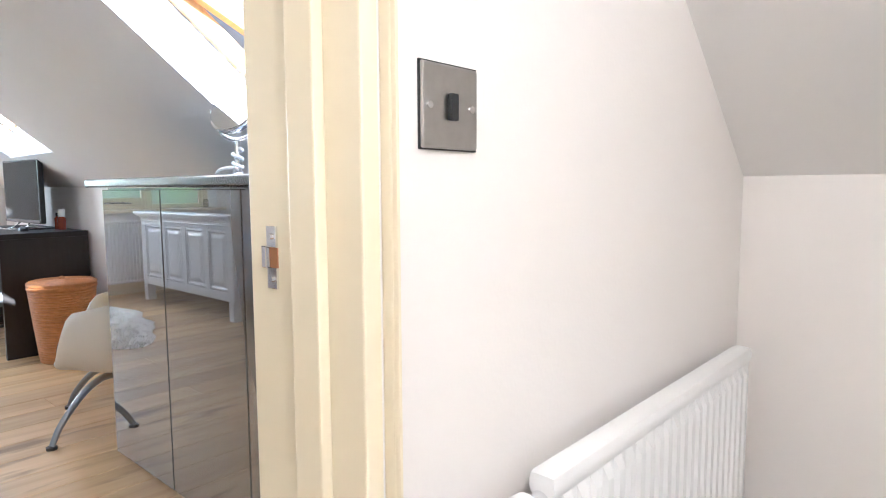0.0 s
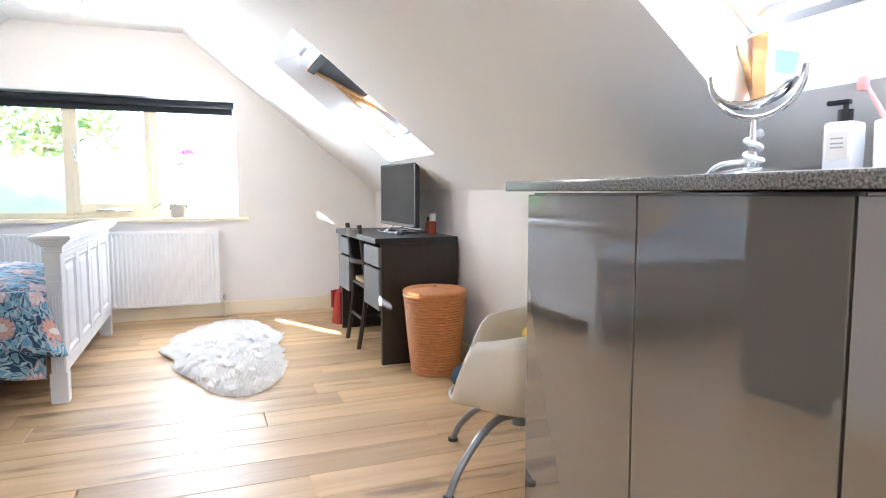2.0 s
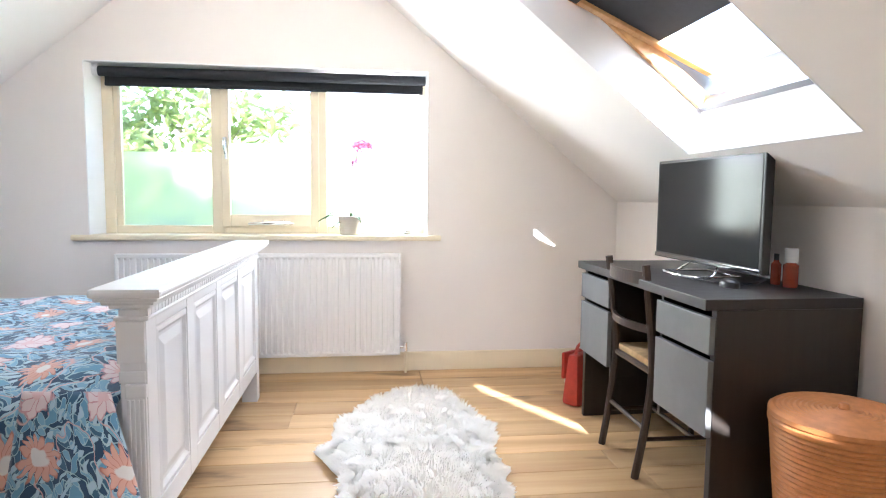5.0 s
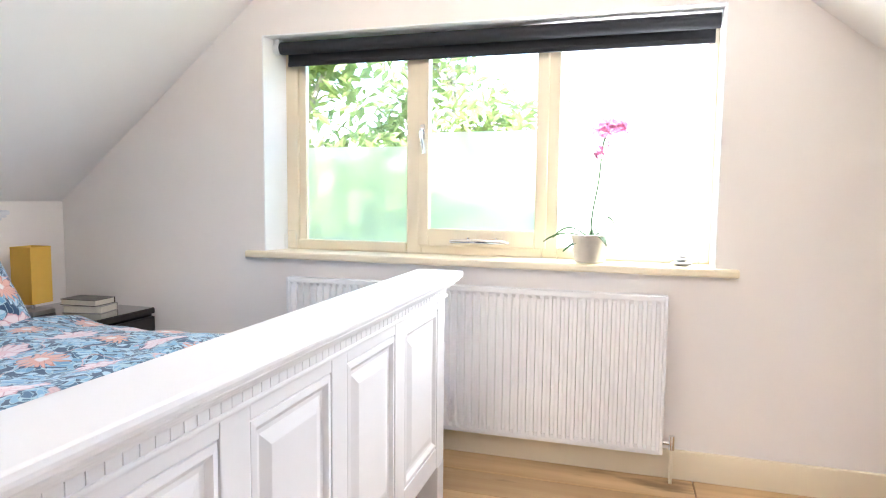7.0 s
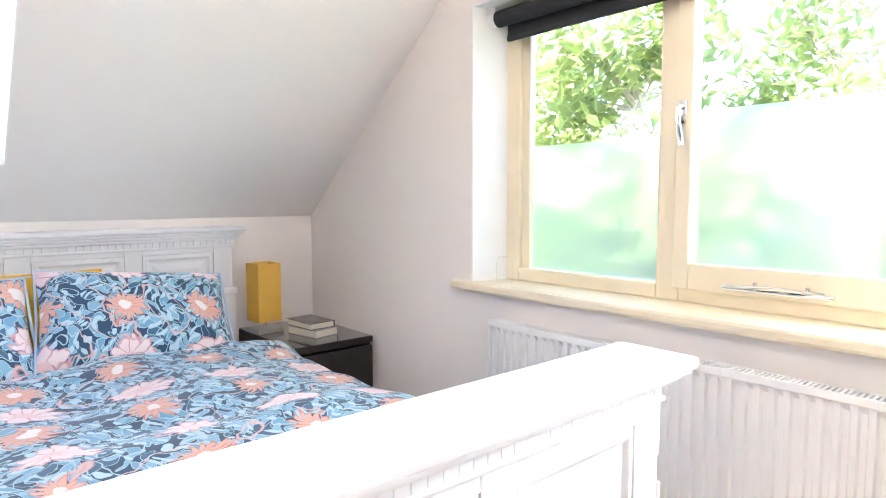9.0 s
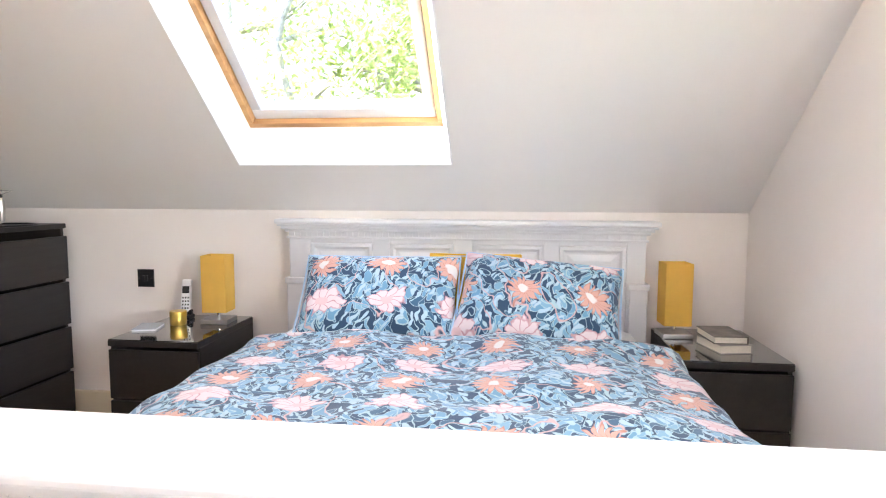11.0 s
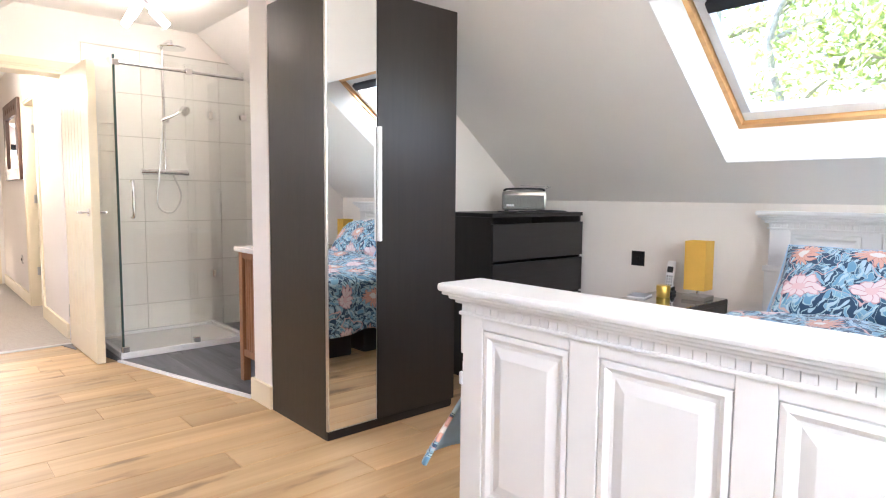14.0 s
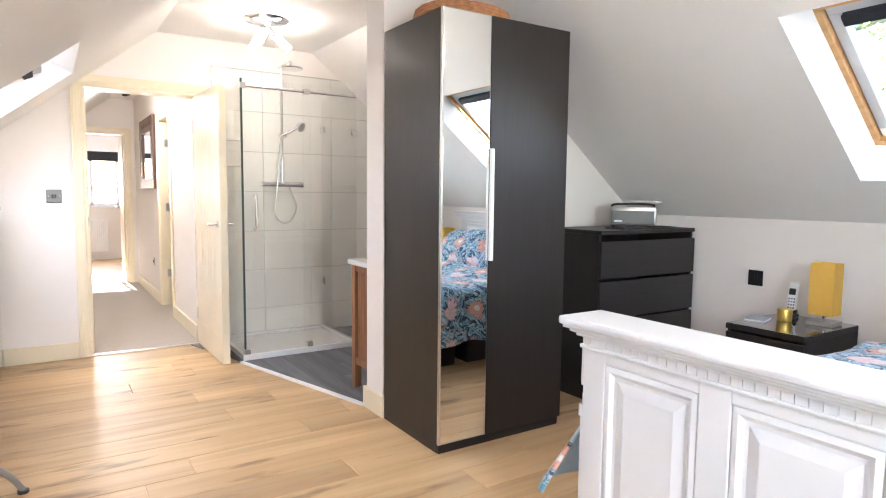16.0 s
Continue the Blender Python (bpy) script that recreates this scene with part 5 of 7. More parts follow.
# ---- desk corner ----
desk = thing("desk", "black-brown desk with grey drawer fronts", "desk", (0, 0, 0))
dx0, dx1, dy0, dy1, dz = -5.285, -4.10, 2.62, 3.146, 0.795
box_part("top", (dx0, dy0 - 0.02, dz - 0.035), (dx1, dy1, dz), BLACKWOOD, desk, bevel=0.003)
for x in (dx0, dx1 - 0.03):
    box_part("end_panel", (x, dy0 + 0.02, 0), (x + 0.03, dy1, dz - 0.035), BLACKWOOD_V, desk)
for x in (dx0 + 0.34, dx1 - 0.37):
    box_part("inner_panel", (x, dy0 + 0.02, 0.30), (x + 0.018, dy1 - 0.02, dz - 0.035), BLACKWOOD_V, desk)
box_part("back_panel", (dx0 + 0.03, dy1 - 0.03, 0.30), (dx1 - 0.03, dy1 - 0.012, dz - 0.035), BLACKWOOD, desk)
for x0, x1 in ((dx0 + 0.004, dx0 + 0.356), (dx1 - 0.368, dx1 - 0.004)):
    for z0, z1 in ((0.615, 0.735), (0.345, 0.595)):
        box_part("drawer", (x0, dy0, z0), (x1, dy0 + 0.02, z1), GREYFRONT, desk, "grey drawer front", 0.003)
    box_part("drawer_floor", (x0 + 0.02, dy0 + 0.02, 0.345), (x1 - 0.02, dy1 - 0.04, 0.36), BLACKWOOD, desk)
box_part("cable_tray", (dx0 + 0.05, dy1 - 0.16, 0.22), (dx1 - 0.05, dy1 - 0.012, 0.24), BLACKWOOD, desk)

tv = thing("television", "flat black television on a wire stand", "television", (-4.71, 2.925, 0.795), 1)
bm = bmesh.new()
add_box(bm, (-0.39, 0, 0.045), (0.39, 0.035, 0.49), 0.006)
add_box(bm, (-0.26, 0.03, 0.10), (0.26, 0.075, 0.40), 0.02)
part("case", bm, DARK, tv)
box_part("screen", (-0.375, -0.002, 0.068), (0.375, 0.002, 0.476), material("tv_screen", (0.020, 0.021, 0.022), 0.12, vary=0.0, shine=0.12), tv, "dark glossy screen", 0.001)
box_part("lower_bezel", (-0.388, -0.006, 0.044), (0.388, 0.002, 0.064), GLOSSBLACK, tv, bevel=0.003)
bm = bmesh.new()
add_tube(bm, smooth_path([(-0.10, 0.02, 0.05), (-0.13, -0.03, 0.006), (-0.10, -0.11, 0.005), (0.10, -0.11, 0.005), (0.13, -0.03, 0.006), (0.10, 0.02, 0.05)], 6), 0.005, 8)
add_tube(bm, [(-0.13, -0.02, 0.005), (-0.12, 0.10, 0.005), (0.12, 0.10, 0.005), (0.13, -0.02, 0.005)], 0.005, 8)
part("wire_stand", bm, CHROME, tv, "bent wire stand", True)
RED_LIQUID = material("amber_red_glass", (0.35, 0.06, 0.03), 0.08, vary=0.05, coat=1.0)
for label, x, y, r, h, mat, cap in (("small dark red bottle on the desk", -4.42, 3.06, 0.018, 0.085, RED_LIQUID, DARK), ("amber bottle with a white cap on the desk", -4.345, 3.065, 0.026, 0.09, RED_LIQUID, WHITE)):
    b = thing("bottle", label, "bottle", (x, y, 0.795))
    bm = bmesh.new()
    add_lathe(bm, [(r * 0.9, 0), (r, 0.005), (r, h * 0.9), (r * 0.55, h), (r * 0.5, h + 0.006)], sides=20)
    part("glass", bm, mat, b, smooth=True)
    bm = bmesh.new()
    add_cyl(bm, (0, 0, h), (0, 0, h + (0.05 if cap is WHITE else 0.03)), r * 0.85 if cap is WHITE else r * 0.5, sides=18)
    part("cap", bm, cap, b, smooth=True)
lead = thing("power_cable", "black cable lying behind the screen", "cable", (0, 0, 0.795))
bm = bmesh.new()
add_tube(bm, smooth_path([(-4.75, 2.85, 0.006), (-4.60, 2.80, 0.006), (-4.45, 2.84, 0.006), (-4.40, 2.95, 0.006), (-4.50, 3.08, 0.006)], 6), 0.004, 8)
part("lead", bm, DARK, lead, smooth=True)
puck = thing("computer_mouse", "small black mouse on the desk", "mouse", (-4.36, 2.84, 0.795))
bm = bmesh.new()
bmesh.ops.create_uvsphere(bm, u_segments=20, v_segments=10, radius=0.03)
for v in bm.verts:
    v.co = Vector((v.co.x * 1.5, v.co.y, max(-0.2, v.co.z * 0.7) + 0.012 if v.co.z > 0 else 0.0))
part("body", bm, DARK, puck, smooth=True)

CHAIRWOOD = wood("dark_stained_beech", (0.018, 0.010, 0.007), (0.045, 0.024, 0.016), 0.3, 2, grain=30, coat=0.3)
WOVEN = material("tan_seat_fabric", (0.42, 0.28, 0.13), 0.9, vary=0.25, scale=25, bump=0.3, bump_scale=200)
ch = thing("dining_chair", "dark stained wooden chair with a tan padded seat", "chair", (-4.73, 2.635, 0), 0)
hw = 0.178
for s in (-1, 1):
    bm = bmesh.new()
    add_tube(bm, smooth_path([(s * (hw - 0.005), -0.035, 0.0), (s * hw, 0.0, 0.22), (s * hw, 0.02, 0.43), (s * (hw + 0.002), 0.005, 0.62), (s * (hw + 0.004), -0.025, 0.855)], 5), 0.0165, 8)
    part("back_leg", bm, CHAIRWOOD, ch, smooth=True)
    bm = bmesh.new()
    add_cyl(bm, (s * 0.185, 0.40, 0), (s * 0.18, 0.39, 0.42), 0.013, 0.018, 12)
    part("front_leg", bm, CHAIRWOOD, ch, smooth=True)
    bm = bmesh.new()
    add_cyl(bm, (s * hw, 0.0, 0.16), (s * 0.183, 0.395, 0.16), 0.009, sides=10)
    part("stretcher", bm, CHAIRWOOD, ch, smooth=True)
for z, h in ((0.80, 0.05), (0.60, 0.03)):
    bm = bmesh.new()
    n = 12
    rows = []
    for k in range(n + 1):
        t = 2 * k / n - 1
        y = -0.014 - 0.04 * (1 - t * t) + (0.02 if z < 0.7 else 0)
        rows.append([bm.verts.new((t * hw, y + dy, z + dzz)) for dy, dzz in ((-0.008, -h / 2), (0.008, -h / 2), (0.008, h / 2), (-0.008, h / 2))])
    for p, q in zip(rows, rows[1:]):
        for k in range(4):
            bm.faces.new((p[k], p[(k + 1) % 4], q[(k + 1) % 4], q[k]))
    part("back_slat", bm, CHAIRWOOD, ch, "curved back slat", True)
bm = bmesh.new()
add_box(bm, (-0.195, 0.01, 0.415), (0.195, 0.41, 0.44), 0.012)
part("seat_frame", bm, CHAIRWOOD, ch)
bm = bmesh.new()
add_box(bm, (-0.178, 0.025, 0.435), (0.178, 0.395, 0.468), 0.016)
part("seat", bm, WOVEN, ch, "tan woven seat pad", True)
bm = bmesh.new()
add_cyl(bm, (-0.183, 0.2, 0.16), (0.183, 0.2, 0.16), 0.009, sides=10)
part("stretcher", bm, CHAIRWOOD, ch, smooth=True)
bm = bmesh.new()
add_cyl(bm, (-hw, 0.0, 0.20), (hw, 0.0, 0.20), 0.009, sides=10)
part("stretcher", bm, CHAIRWOOD, ch, smooth=True)

# laundry basket: coiled rattan with a lid
COIL = material("orange_brown_rattan", (0.54, 0.225, 0.075), 0.55, vary=0.12, scale=30, bump=0.12, bump_scale=160)
bk = thing("laundry_basket", "round orange-brown woven laundry basket with a lid", "laundry basket", (-3.875, 2.905, 0))
bm = bmesh.new()
n = 30
prof = []
for k in range(n):
    z = k * 0.470 / n
    r = 0.137 + 0.048 * (z / 0.47) ** 0.9
    prof += [(r, z), (r + 0.005, z + 0.003), (r + 0.0075, z + 0.0075), (r + 0.005, z + 0.012)]
prof += [(0.185, 0.47)]
add_lathe(bm, prof, sides=72)
part("body", bm, COIL, bk)
bm = bmesh.new()
lid = [(0.188, 0.455), (0.194, 0.462), (0.194, 0.472), (0.189, 0.478), (0.194, 0.484), (0.193, 0.496), (0.186, 0.502)]
for k in range(12):
    r = 0.18 - k * 0.015
    lid += [(r, 0.506 + 0.0007 * k), (r - 0.0075, 0.503 + 0.0007 * k)]
add_lathe(bm, lid, sides=48)
part("lid", bm, COIL, bk, "woven lid with a rim", True)
bm = bmesh.new()
add_lathe(bm, [(0.010, 0.508), (0.016, 0.516), (0.013, 0.528), (0.004, 0.532)], sides=16)
part("knob", bm, COIL, bk, "small wooden knob", True)

# white tub chair
SHELL = material("ivory_moulded_plastic", (0.74, 0.70, 0.63), 0.4, vary=0.02, scale=3)
NAVY = material("navy_cushion_cloth", (0.025, 0.05, 0.075), 0.9, vary=0.12, scale=30, bump=0.2, bump_scale=260)
tub = thing("tub_chair", "ivory moulded tub chair on a grey swivel base", "chair", (-2.51, 2.74, 0), 0)
FACE = radians(240)


def tub_shell():
    """Bucket shell: low open front, arms rising to a high back."""
    bm = bmesh.new()
    n, k = 48, 14
    rows = []
    for i in range(n):
        a = 6.28318 * i / n
        back = (1 - math.cos(a)) / 2
        rim = 0.305 + 0.245 * min(1.0, max(0.0, (back - 0.05) / 0.17)) ** 0.8 + 0.10 * max(0.0, (back - 0.22) / 0.78)
        row = []
        for j in range(k + 1):
            t = j / k
            r = 0.07 + (0.180 + 0.045 * back) * math.sin(min(1, t * 1.15) * math.pi / 2)
            z = 0.275 + (rim - 0.275) * max(0.0, (t - 0.28) / 0.72) ** 1.5
            r += 0.02 * t * t
            row.append(bm.verts.new((r * math.cos(a + FACE), r * math.sin(a + FACE), z)))
        rows.append(row)
    for i in range(n):
        p, q = rows[i], rows[(i + 1) % n]
        for j in range(k):
            bm.faces.new((p[j], q[j], q[j + 1], p[j + 1]))
    bm.faces.new([r[0] for r in rows])
    ob = part("shell", bm, SHELL, tub, "ivory plastic shell", True)
    s = ob.modifiers.new("thick", "SOLIDIFY")
    s.thickness, s.offset = 0.012, 0.0


tub_shell()
for k in range(4):
    a = radians(201 + 90 * k)
    c, s = math.cos(a), math.sin(a)
    reach = 0.375
    bm = bmesh.new()
    add_tube(bm, smooth_path([(0.03 * c, 0.03 * s, 0.225), (0.12 * c, 0.12 * s, 0.228), (0.22 * c, 0.22 * s, 0.185), (0.325 * c, 0.325 * s, 0.09), (reach * c, reach * s, 0.012)], 6), [0.017 - 0.0002 * i for i in range(25)], 10)
    leg = part("leg", bm, GREYMETAL, tub, "curved grey metal leg", True)
    bm = bmesh.new()
    add_cyl(bm, (reach * c, reach * s, 0), (reach * c, reach * s, 0.012), 0.021, sides=14)
    part("glide", bm, DARK, leg)
bm = bmesh.new()
add_cyl(bm, (0, 0, 0.18), (0, 0, 0.275), 0.028)
add_cyl(bm, (0, 0, 0.262), (0, 0, 0.276), 0.075)
part("column", bm, GREYMETAL, tub, smooth=True)
cu = thing("seat_cushion", "round navy seat cushion in the tub chair", "cushion", (-2.51 + 0.05 * math.cos(FACE), 2.74 + 0.05 * math.sin(FACE), 0.325))
bm = bmesh.new()
add_lathe(bm, [(0.10, 0.0), (0.19, 0.006), (0.215, 0.03), (0.21, 0.055), (0.17, 0.075), (0.08, 0.084), (0.01, 0.085)], sides=36)
part("pad", bm, NAVY, cu, smooth=True)
pillow("mustard yellow scatter cushion in the tub chair", YELLOW, (-2.51 - 0.10 * math.cos(FACE), 2.74 - 0.10 * math.sin(FACE), 0.55), 20, 150, 0.42, 0.40, 0.15, 5.0)

# red satchel by the desk
REDL = material("red_leather", (0.42, 0.035, 0.022), 0.38, vary=0.12, scale=30, bump=0.15, bump_scale=150)
bag = thing("satchel", "small red leather bag standing beside the desk", "bag", (-5.475, 2.715, 0), -55)
bag.scale = (1.1, 1.1, 1.02)
bm = bmesh.new()
add_box(bm, (-0.115, -0.05, 0.0), (0.115, 0.05, 0.27), 0.025)
for v in bm.verts:
    v.co.x *= 1 - 0.18 * v.co.z / 0.27
    v.co.y *= 1 - 0.45 * v.co.z / 0.27
part("body", bm, REDL, bag, smooth=True)
bm = bmesh.new()
add_box(bm, (-0.10, -0.062, 0.13), (0.10, -0.044, 0.272), 0.008)
part("flap", bm, REDL, bag, smooth=True)
for x in (-0.05, 0.05):
    box_part("strap", (x - 0.009, -0.067, 0.05), (x + 0.009, -0.05, 0.20), REDL, bag, "red strap", 0.002)
    box_part("buckle", (x - 0.013, -0.070, 0.10), (x + 0.013, -0.064, 0.125), STEEL, bag, "steel buckle", 0.002)
bm = bmesh.new()
add_tube(bm, smooth_path([(-0.07, 0, 0.265), (-0.05, 0, 0.31), (0, 0, 0.325), (0.05, 0, 0.31), (0.07, 0, 0.265)], 5), 0.008, 8)
part("handle", bm, REDL, bag, smooth=True)


# sheepskin rug
def sheepskin():
    r = thing("sheepskin_rug", "fluffy white sheepskin rug on the oak floor", "rug", (-4.84, 1.75, 0))
    rng = random.Random(5)
    n = 64

    def edge(a):
        c, s = math.cos(a), math.sin(a)
        base = 1.0 / math.sqrt((c / 0.97) ** 2 + (s / 0.345) ** 2)
        return base * (1 + 0.10 * math.sin(3 * a + 0.6) + 0.05 * math.sin(7 * a) + 0.03 * math.sin(11 * a + 2))

    bm = bmesh.new()
    rings = []
    for k in range(9):
        t = k / 8
        h = 0.075 * (1 - t ** 3)
        rings.append([bm.verts.new((t * edge(6.28318 * i / n) * math.cos(6.28318 * i / n), t * edge(6.28318 * i / n) * math.sin(6.28318 * i / n), 0.004 + h + 0.014 * noise.noise(Vector((t * 5, i * 0.4, 0))) * (1 - t))) for i in range(n)] if k else [bm.verts.new((0, 0, 0.056))])
    for i in range(n):
        bm.faces.new((rings[0][0], rings[1][i], rings[1][(i + 1) % n]))
    for p, q in zip(rings[1:], rings[2:]):
        for i in range(n):
            bm.faces.new((p[i], q[i], q[(i + 1) % n], p[(i + 1) % n]))
    part("pelt", bm, FLEECE, r, smooth=True)
    verts, faces = [], []
    for _ in range(21000):
        a, t = rng.uniform(0, 6.28318), math.sqrt(rng.random())
        e = edge(a)
        x, y = t * e * math.cos(a), t * e * math.sin(a)
        z = 0.004 + 0.073 * (1 - t ** 3)
        clump = noise.noise(Vector((x * 9, y * 9, 0)))
        lean = 0.5 * t ** 2
        dx, dy = math.cos(a) * lean + 0.7 * noise.noise(Vector((x * 14, y * 14, 3))), math.sin(a) * lean + 0.7 * noise.noise(Vector((x * 14, y * 14, 8)))
        long = rng.uniform(0.028, 0.052) * (1 + 0.5 * clump)
        w = 0.0022
        b = rng.uniform(0, 3.14)
        ox, oy = w * math.cos(b), w * math.sin(b)
        i = len(verts)
        verts += [(x - ox, y - oy, z - 0.006), (x + ox, y + oy, z - 0.006), (x + dx * long * 0.6 + ox * 0.7, y + dy * long * 0.6 + oy * 0.7, max(0.004, z + long * 0.5)), (x + dx * long * 1.3, y + dy * long * 1.3, max(0.003, z + long * 0.62))]
        faces += [(i, i + 1, i + 2), (i, i + 2, i + 3)]
    me = bpy.data.meshes.new("wool")
    me.from_pydata(verts, [], faces)
    me.materials.append(FLEECE)
    w = new("wool", me)
    w.parent = r
    w["kind"] = "stuff"


FLEECE = let_through(material("white_fleece", (0.90, 0.89, 0.86), 0.95, vary=0.03, scale=18, sheen=0.6), 0.6, (0.95, 0.94, 0.92))
sheepskin()

# ---- window sill ----
POT = material("silver_glazed_pot", (0.50, 0.47, 0.42), 0.35, 0.3, vary=0.08, scale=20)
LEAF = material("orchid_leaf", (0.05, 0.13, 0.04), 0.4, vary=0.25, scale=30)
PETAL = let_through(material("pink_petal", (0.64, 0.22, 0.40), 0.6, vary=0.25, scale=60), 0.12, (0.7, 0.3, 0.45))
orch = thing("orchid", "pink orchid in a silver pot on the sill", "plant", (-6.235, 1.437, WIN_Z0 + 0.012))
bm = bmesh.new()
add_lathe(bm, [(0.046, 0), (0.052, 0.004), (0.066, 0.11), (0.068, 0.115), (0.063, 0.117), (0.058, 0.10), (0.01, 0.096)])
part("pot", bm, POT, orch, smooth=True)
bm = bmesh.new()
stem = smooth_path([(0, 0, 0.09), (0.005, 0.004, 0.20), (0.0, 0.022, 0.34), (0.0, 0.030, 0.46), (0.005, 0.040, 0.520), (0.012, 0.065, 0.550), (0.02, 0.090, 0.550)], 6)
add_tube(bm, stem, 0.0038, 8)
part("stem", bm, LEAF, orch, "thin green flower stem", True)
for k, (a, long, up) in enumerate(((0.6, 0.10, 0.04), (1.5, 0.06, 0.17), (2.9, 0.10, 0.05), (4.5, 0.17, 0.04), (4.9, 0.13, 0.07), (5.2, 0.10, 0.0), (1.9, 0.09, 0.12))):
    bm = bmesh.new()
    rows = []
    for j in range(9):
        t = j / 8
        w = 0.016 * math.sin(math.pi * (0.12 + 0.88 * t)) + 0.001
        c, s = math.cos(a), math.sin(a)
        x, y, z = c * long * t, s * long * t, 0.092 + up * math.sin(t * 2.2) - 0.05 * t * t
        rows.append([bm.verts.new((x - s * w, y + c * w, z + 0.006)), bm.verts.new((x, y, z)), bm.verts.new((x + s * w, y - c * w, z + 0.006))])
    for p, q in zip(rows, rows[1:]):
        bm.faces.new((p[0], p[1], q[1], q[0]))
        bm.faces.new((p[1], p[2], q[2], q[1]))
    lf = part("leaf", bm, LEAF, orch, smooth=True)
    s = lf.modifiers.new("thick", "SOLIDIFY")
    s.thickness = 0.002


def blossom(at, turn):
    bm = bmesh.new()
    for k in range(5):
        a = 6.28318 * k / 5 + turn
        c, s = math.cos(a), math.sin(a)
        r = 0.027
        centre = bm.verts.new((0, 0, 0))
        ring = [bm.verts.new((0.004 + 0.005 * math.cos(j), (c * u - s * v) * r, (s * u + c * v) * r)) for j, (u, v) in enumerate(((0.3, 0.22), (0.7, 0.42), (1.05, 0.25), (1.12, 0), (1.05, -0.25), (0.7, -0.42), (0.3, -0.22)))]
        for p, q in zip(ring, ring[1:]):
            bm.faces.new((centre, p, q))
    bmesh.ops.create_uvsphere(bm, u_segments=10, v_segments=6, radius=0.006, matrix=Matrix.Translation((0.006, 0, 0)))
    f = part("blossom", bm, PETAL, orch, "pink orchid blossom", True)
    f.matrix_local = pose(*at, 0, 0, math.degrees(turn) * 0.4 - 20)


orch.scale = (1.22, 1.22, 1.0)
for k, at in enumerate(((0.015, 0.020, 0.548), (0.03, 0.045, 0.572), (0.02, 0.050, 0.540), (0.03, 0.078, 0.562), (0.02, 0.100, 0.556), (0.015, 0.026, 0.462), (0.03, 0.010, 0.444), (0.02, 0.045, 0.486))):
    blossom(at, 0.7 * k)
for label, y in (("small clear glass jar on the sill", 0.01),):
    j = thing("glass_jar", label, "jar", (-6.24, y, WIN_Z0 + 0.012))
    bm = bmesh.new()
    add_lathe(bm, [(0.028, 0), (0.03, 0.003), (0.03, 0.075), (0.024, 0.085), (0.025, 0.095), (0.02, 0.096)])
    part("glass", bm, SHOWER_GLASS, j, smooth=True)
orn = thing("pebble_stack", "little stack of grey pebbles on the sill", "ornament", (-6.22, 1.80, WIN_Z0 + 0.012))
for r, z in ((0.032, 0.010), (0.024, 0.026), (0.015, 0.038)):
    bm = bmesh.new()
    bmesh.ops.create_uvsphere(bm, u_segments=16, v_segments=8, radius=1)
    for v in bm.verts:
        v.co = Vector((v.co.x * r, v.co.y * r * 1.3, z + v.co.z * 0.010))
    part("pebble", bm, STEEL, orn, smooth=True)

# ---- gloss units and worktop ----
vx0, vx1, vy, vz = -2.13, -0.17, 2.553, 1.075
edges = [-2.13, -1.62, -1.11, -0.60, -0.17]
for a, b in zip(edges, edges[1:]):
    u = thing("base_cabinet", "tall taupe high-gloss cabinet under the worktop", "cabinet", (0, 0, 0), group="taupe gloss cabinets")
    box_part("body", (a + 0.001, vy + 0.022, 0.0), (b - 0.001, NORTH - 0.002, vz - 0.004), TAUPE, u, bevel=0.001)
    box_part("door", (a + 0.003, vy, 0.012), (b - 0.003, vy + 0.019, vz - 0.010), TAUPE, u, "mirror-like taupe gloss door", 0.002)
top = thing("worktop", "grey speckled granite worktop", "worktop", (0, 0, 0))
box_part("slab", (-2.23, 2.525, vz), (vx1 + 0.002, NORTH + 0.0, vz + 0.031), GRANITE, top, bevel=0.006)
WTOP = vz + 0.031

mir = thing("vanity_mirror", "round chrome shaving mirror on a pedestal", "mirror", (-1.51, 2.78, WTOP), 20)
bm = bmesh.new()
add_lathe(bm, [(0.075, 0), (0.078, 0.006), (0.06, 0.014), (0.02, 0.022), (0.012, 0.03), (0.014, 0.05), (0.009, 0.06), (0.014, 0.075), (0.009, 0.09), (0.008, 0.125)])
part("pedestal", bm, CHROME, mir, smooth=True)
bm = bmesh.new()
ring = [(0.105 * math.cos(a), 0, 0.235 + 0.105 * math.sin(a)) for a in [math.pi + math.pi * k / 20 for k in range(21)]]
add_tube(bm, ring, 0.006, 10)
part("yoke", bm, CHROME, mir, smooth=True)
bm = bmesh.new()
add_lathe(bm, [(0.085, -0.012), (0.097, -0.010), (0.100, 0.0), (0.097, 0.010), (0.09, 0.012)], sides=40)
h = part("mirror_rim", bm, CHROME, mir, "chrome rim", True)
h.matrix_local = pose(0, 0, 0.235, 62, 0, 0)
bm = bmesh.new()
add_lathe(bm, [(0.088, 0.010), (0.09, 0.014), (0.01, 0.0145)], sides=40)
g = part("mirror_glass", bm, MIRROR, h, "mirror glass", True)
cab = thing("mirror_cable", "white cable wound round the mirror stand", "cable", (-1.51, 2.78, WTOP))
bm = bmesh.new()
add_tube(bm, smooth_path([(0.016 * math.cos(k), 0.016 * math.sin(k), 0.10 - k * 0.005) for k in range(14)] + [(-0.06, -0.03, 0.03), (-0.11, -0.02, 0.006), (-0.14, 0.03, 0.006), (-0.09, 0.06, 0.006)], 4), 0.006, 8)
part("lead", bm, WHITE, cab, smooth=True)
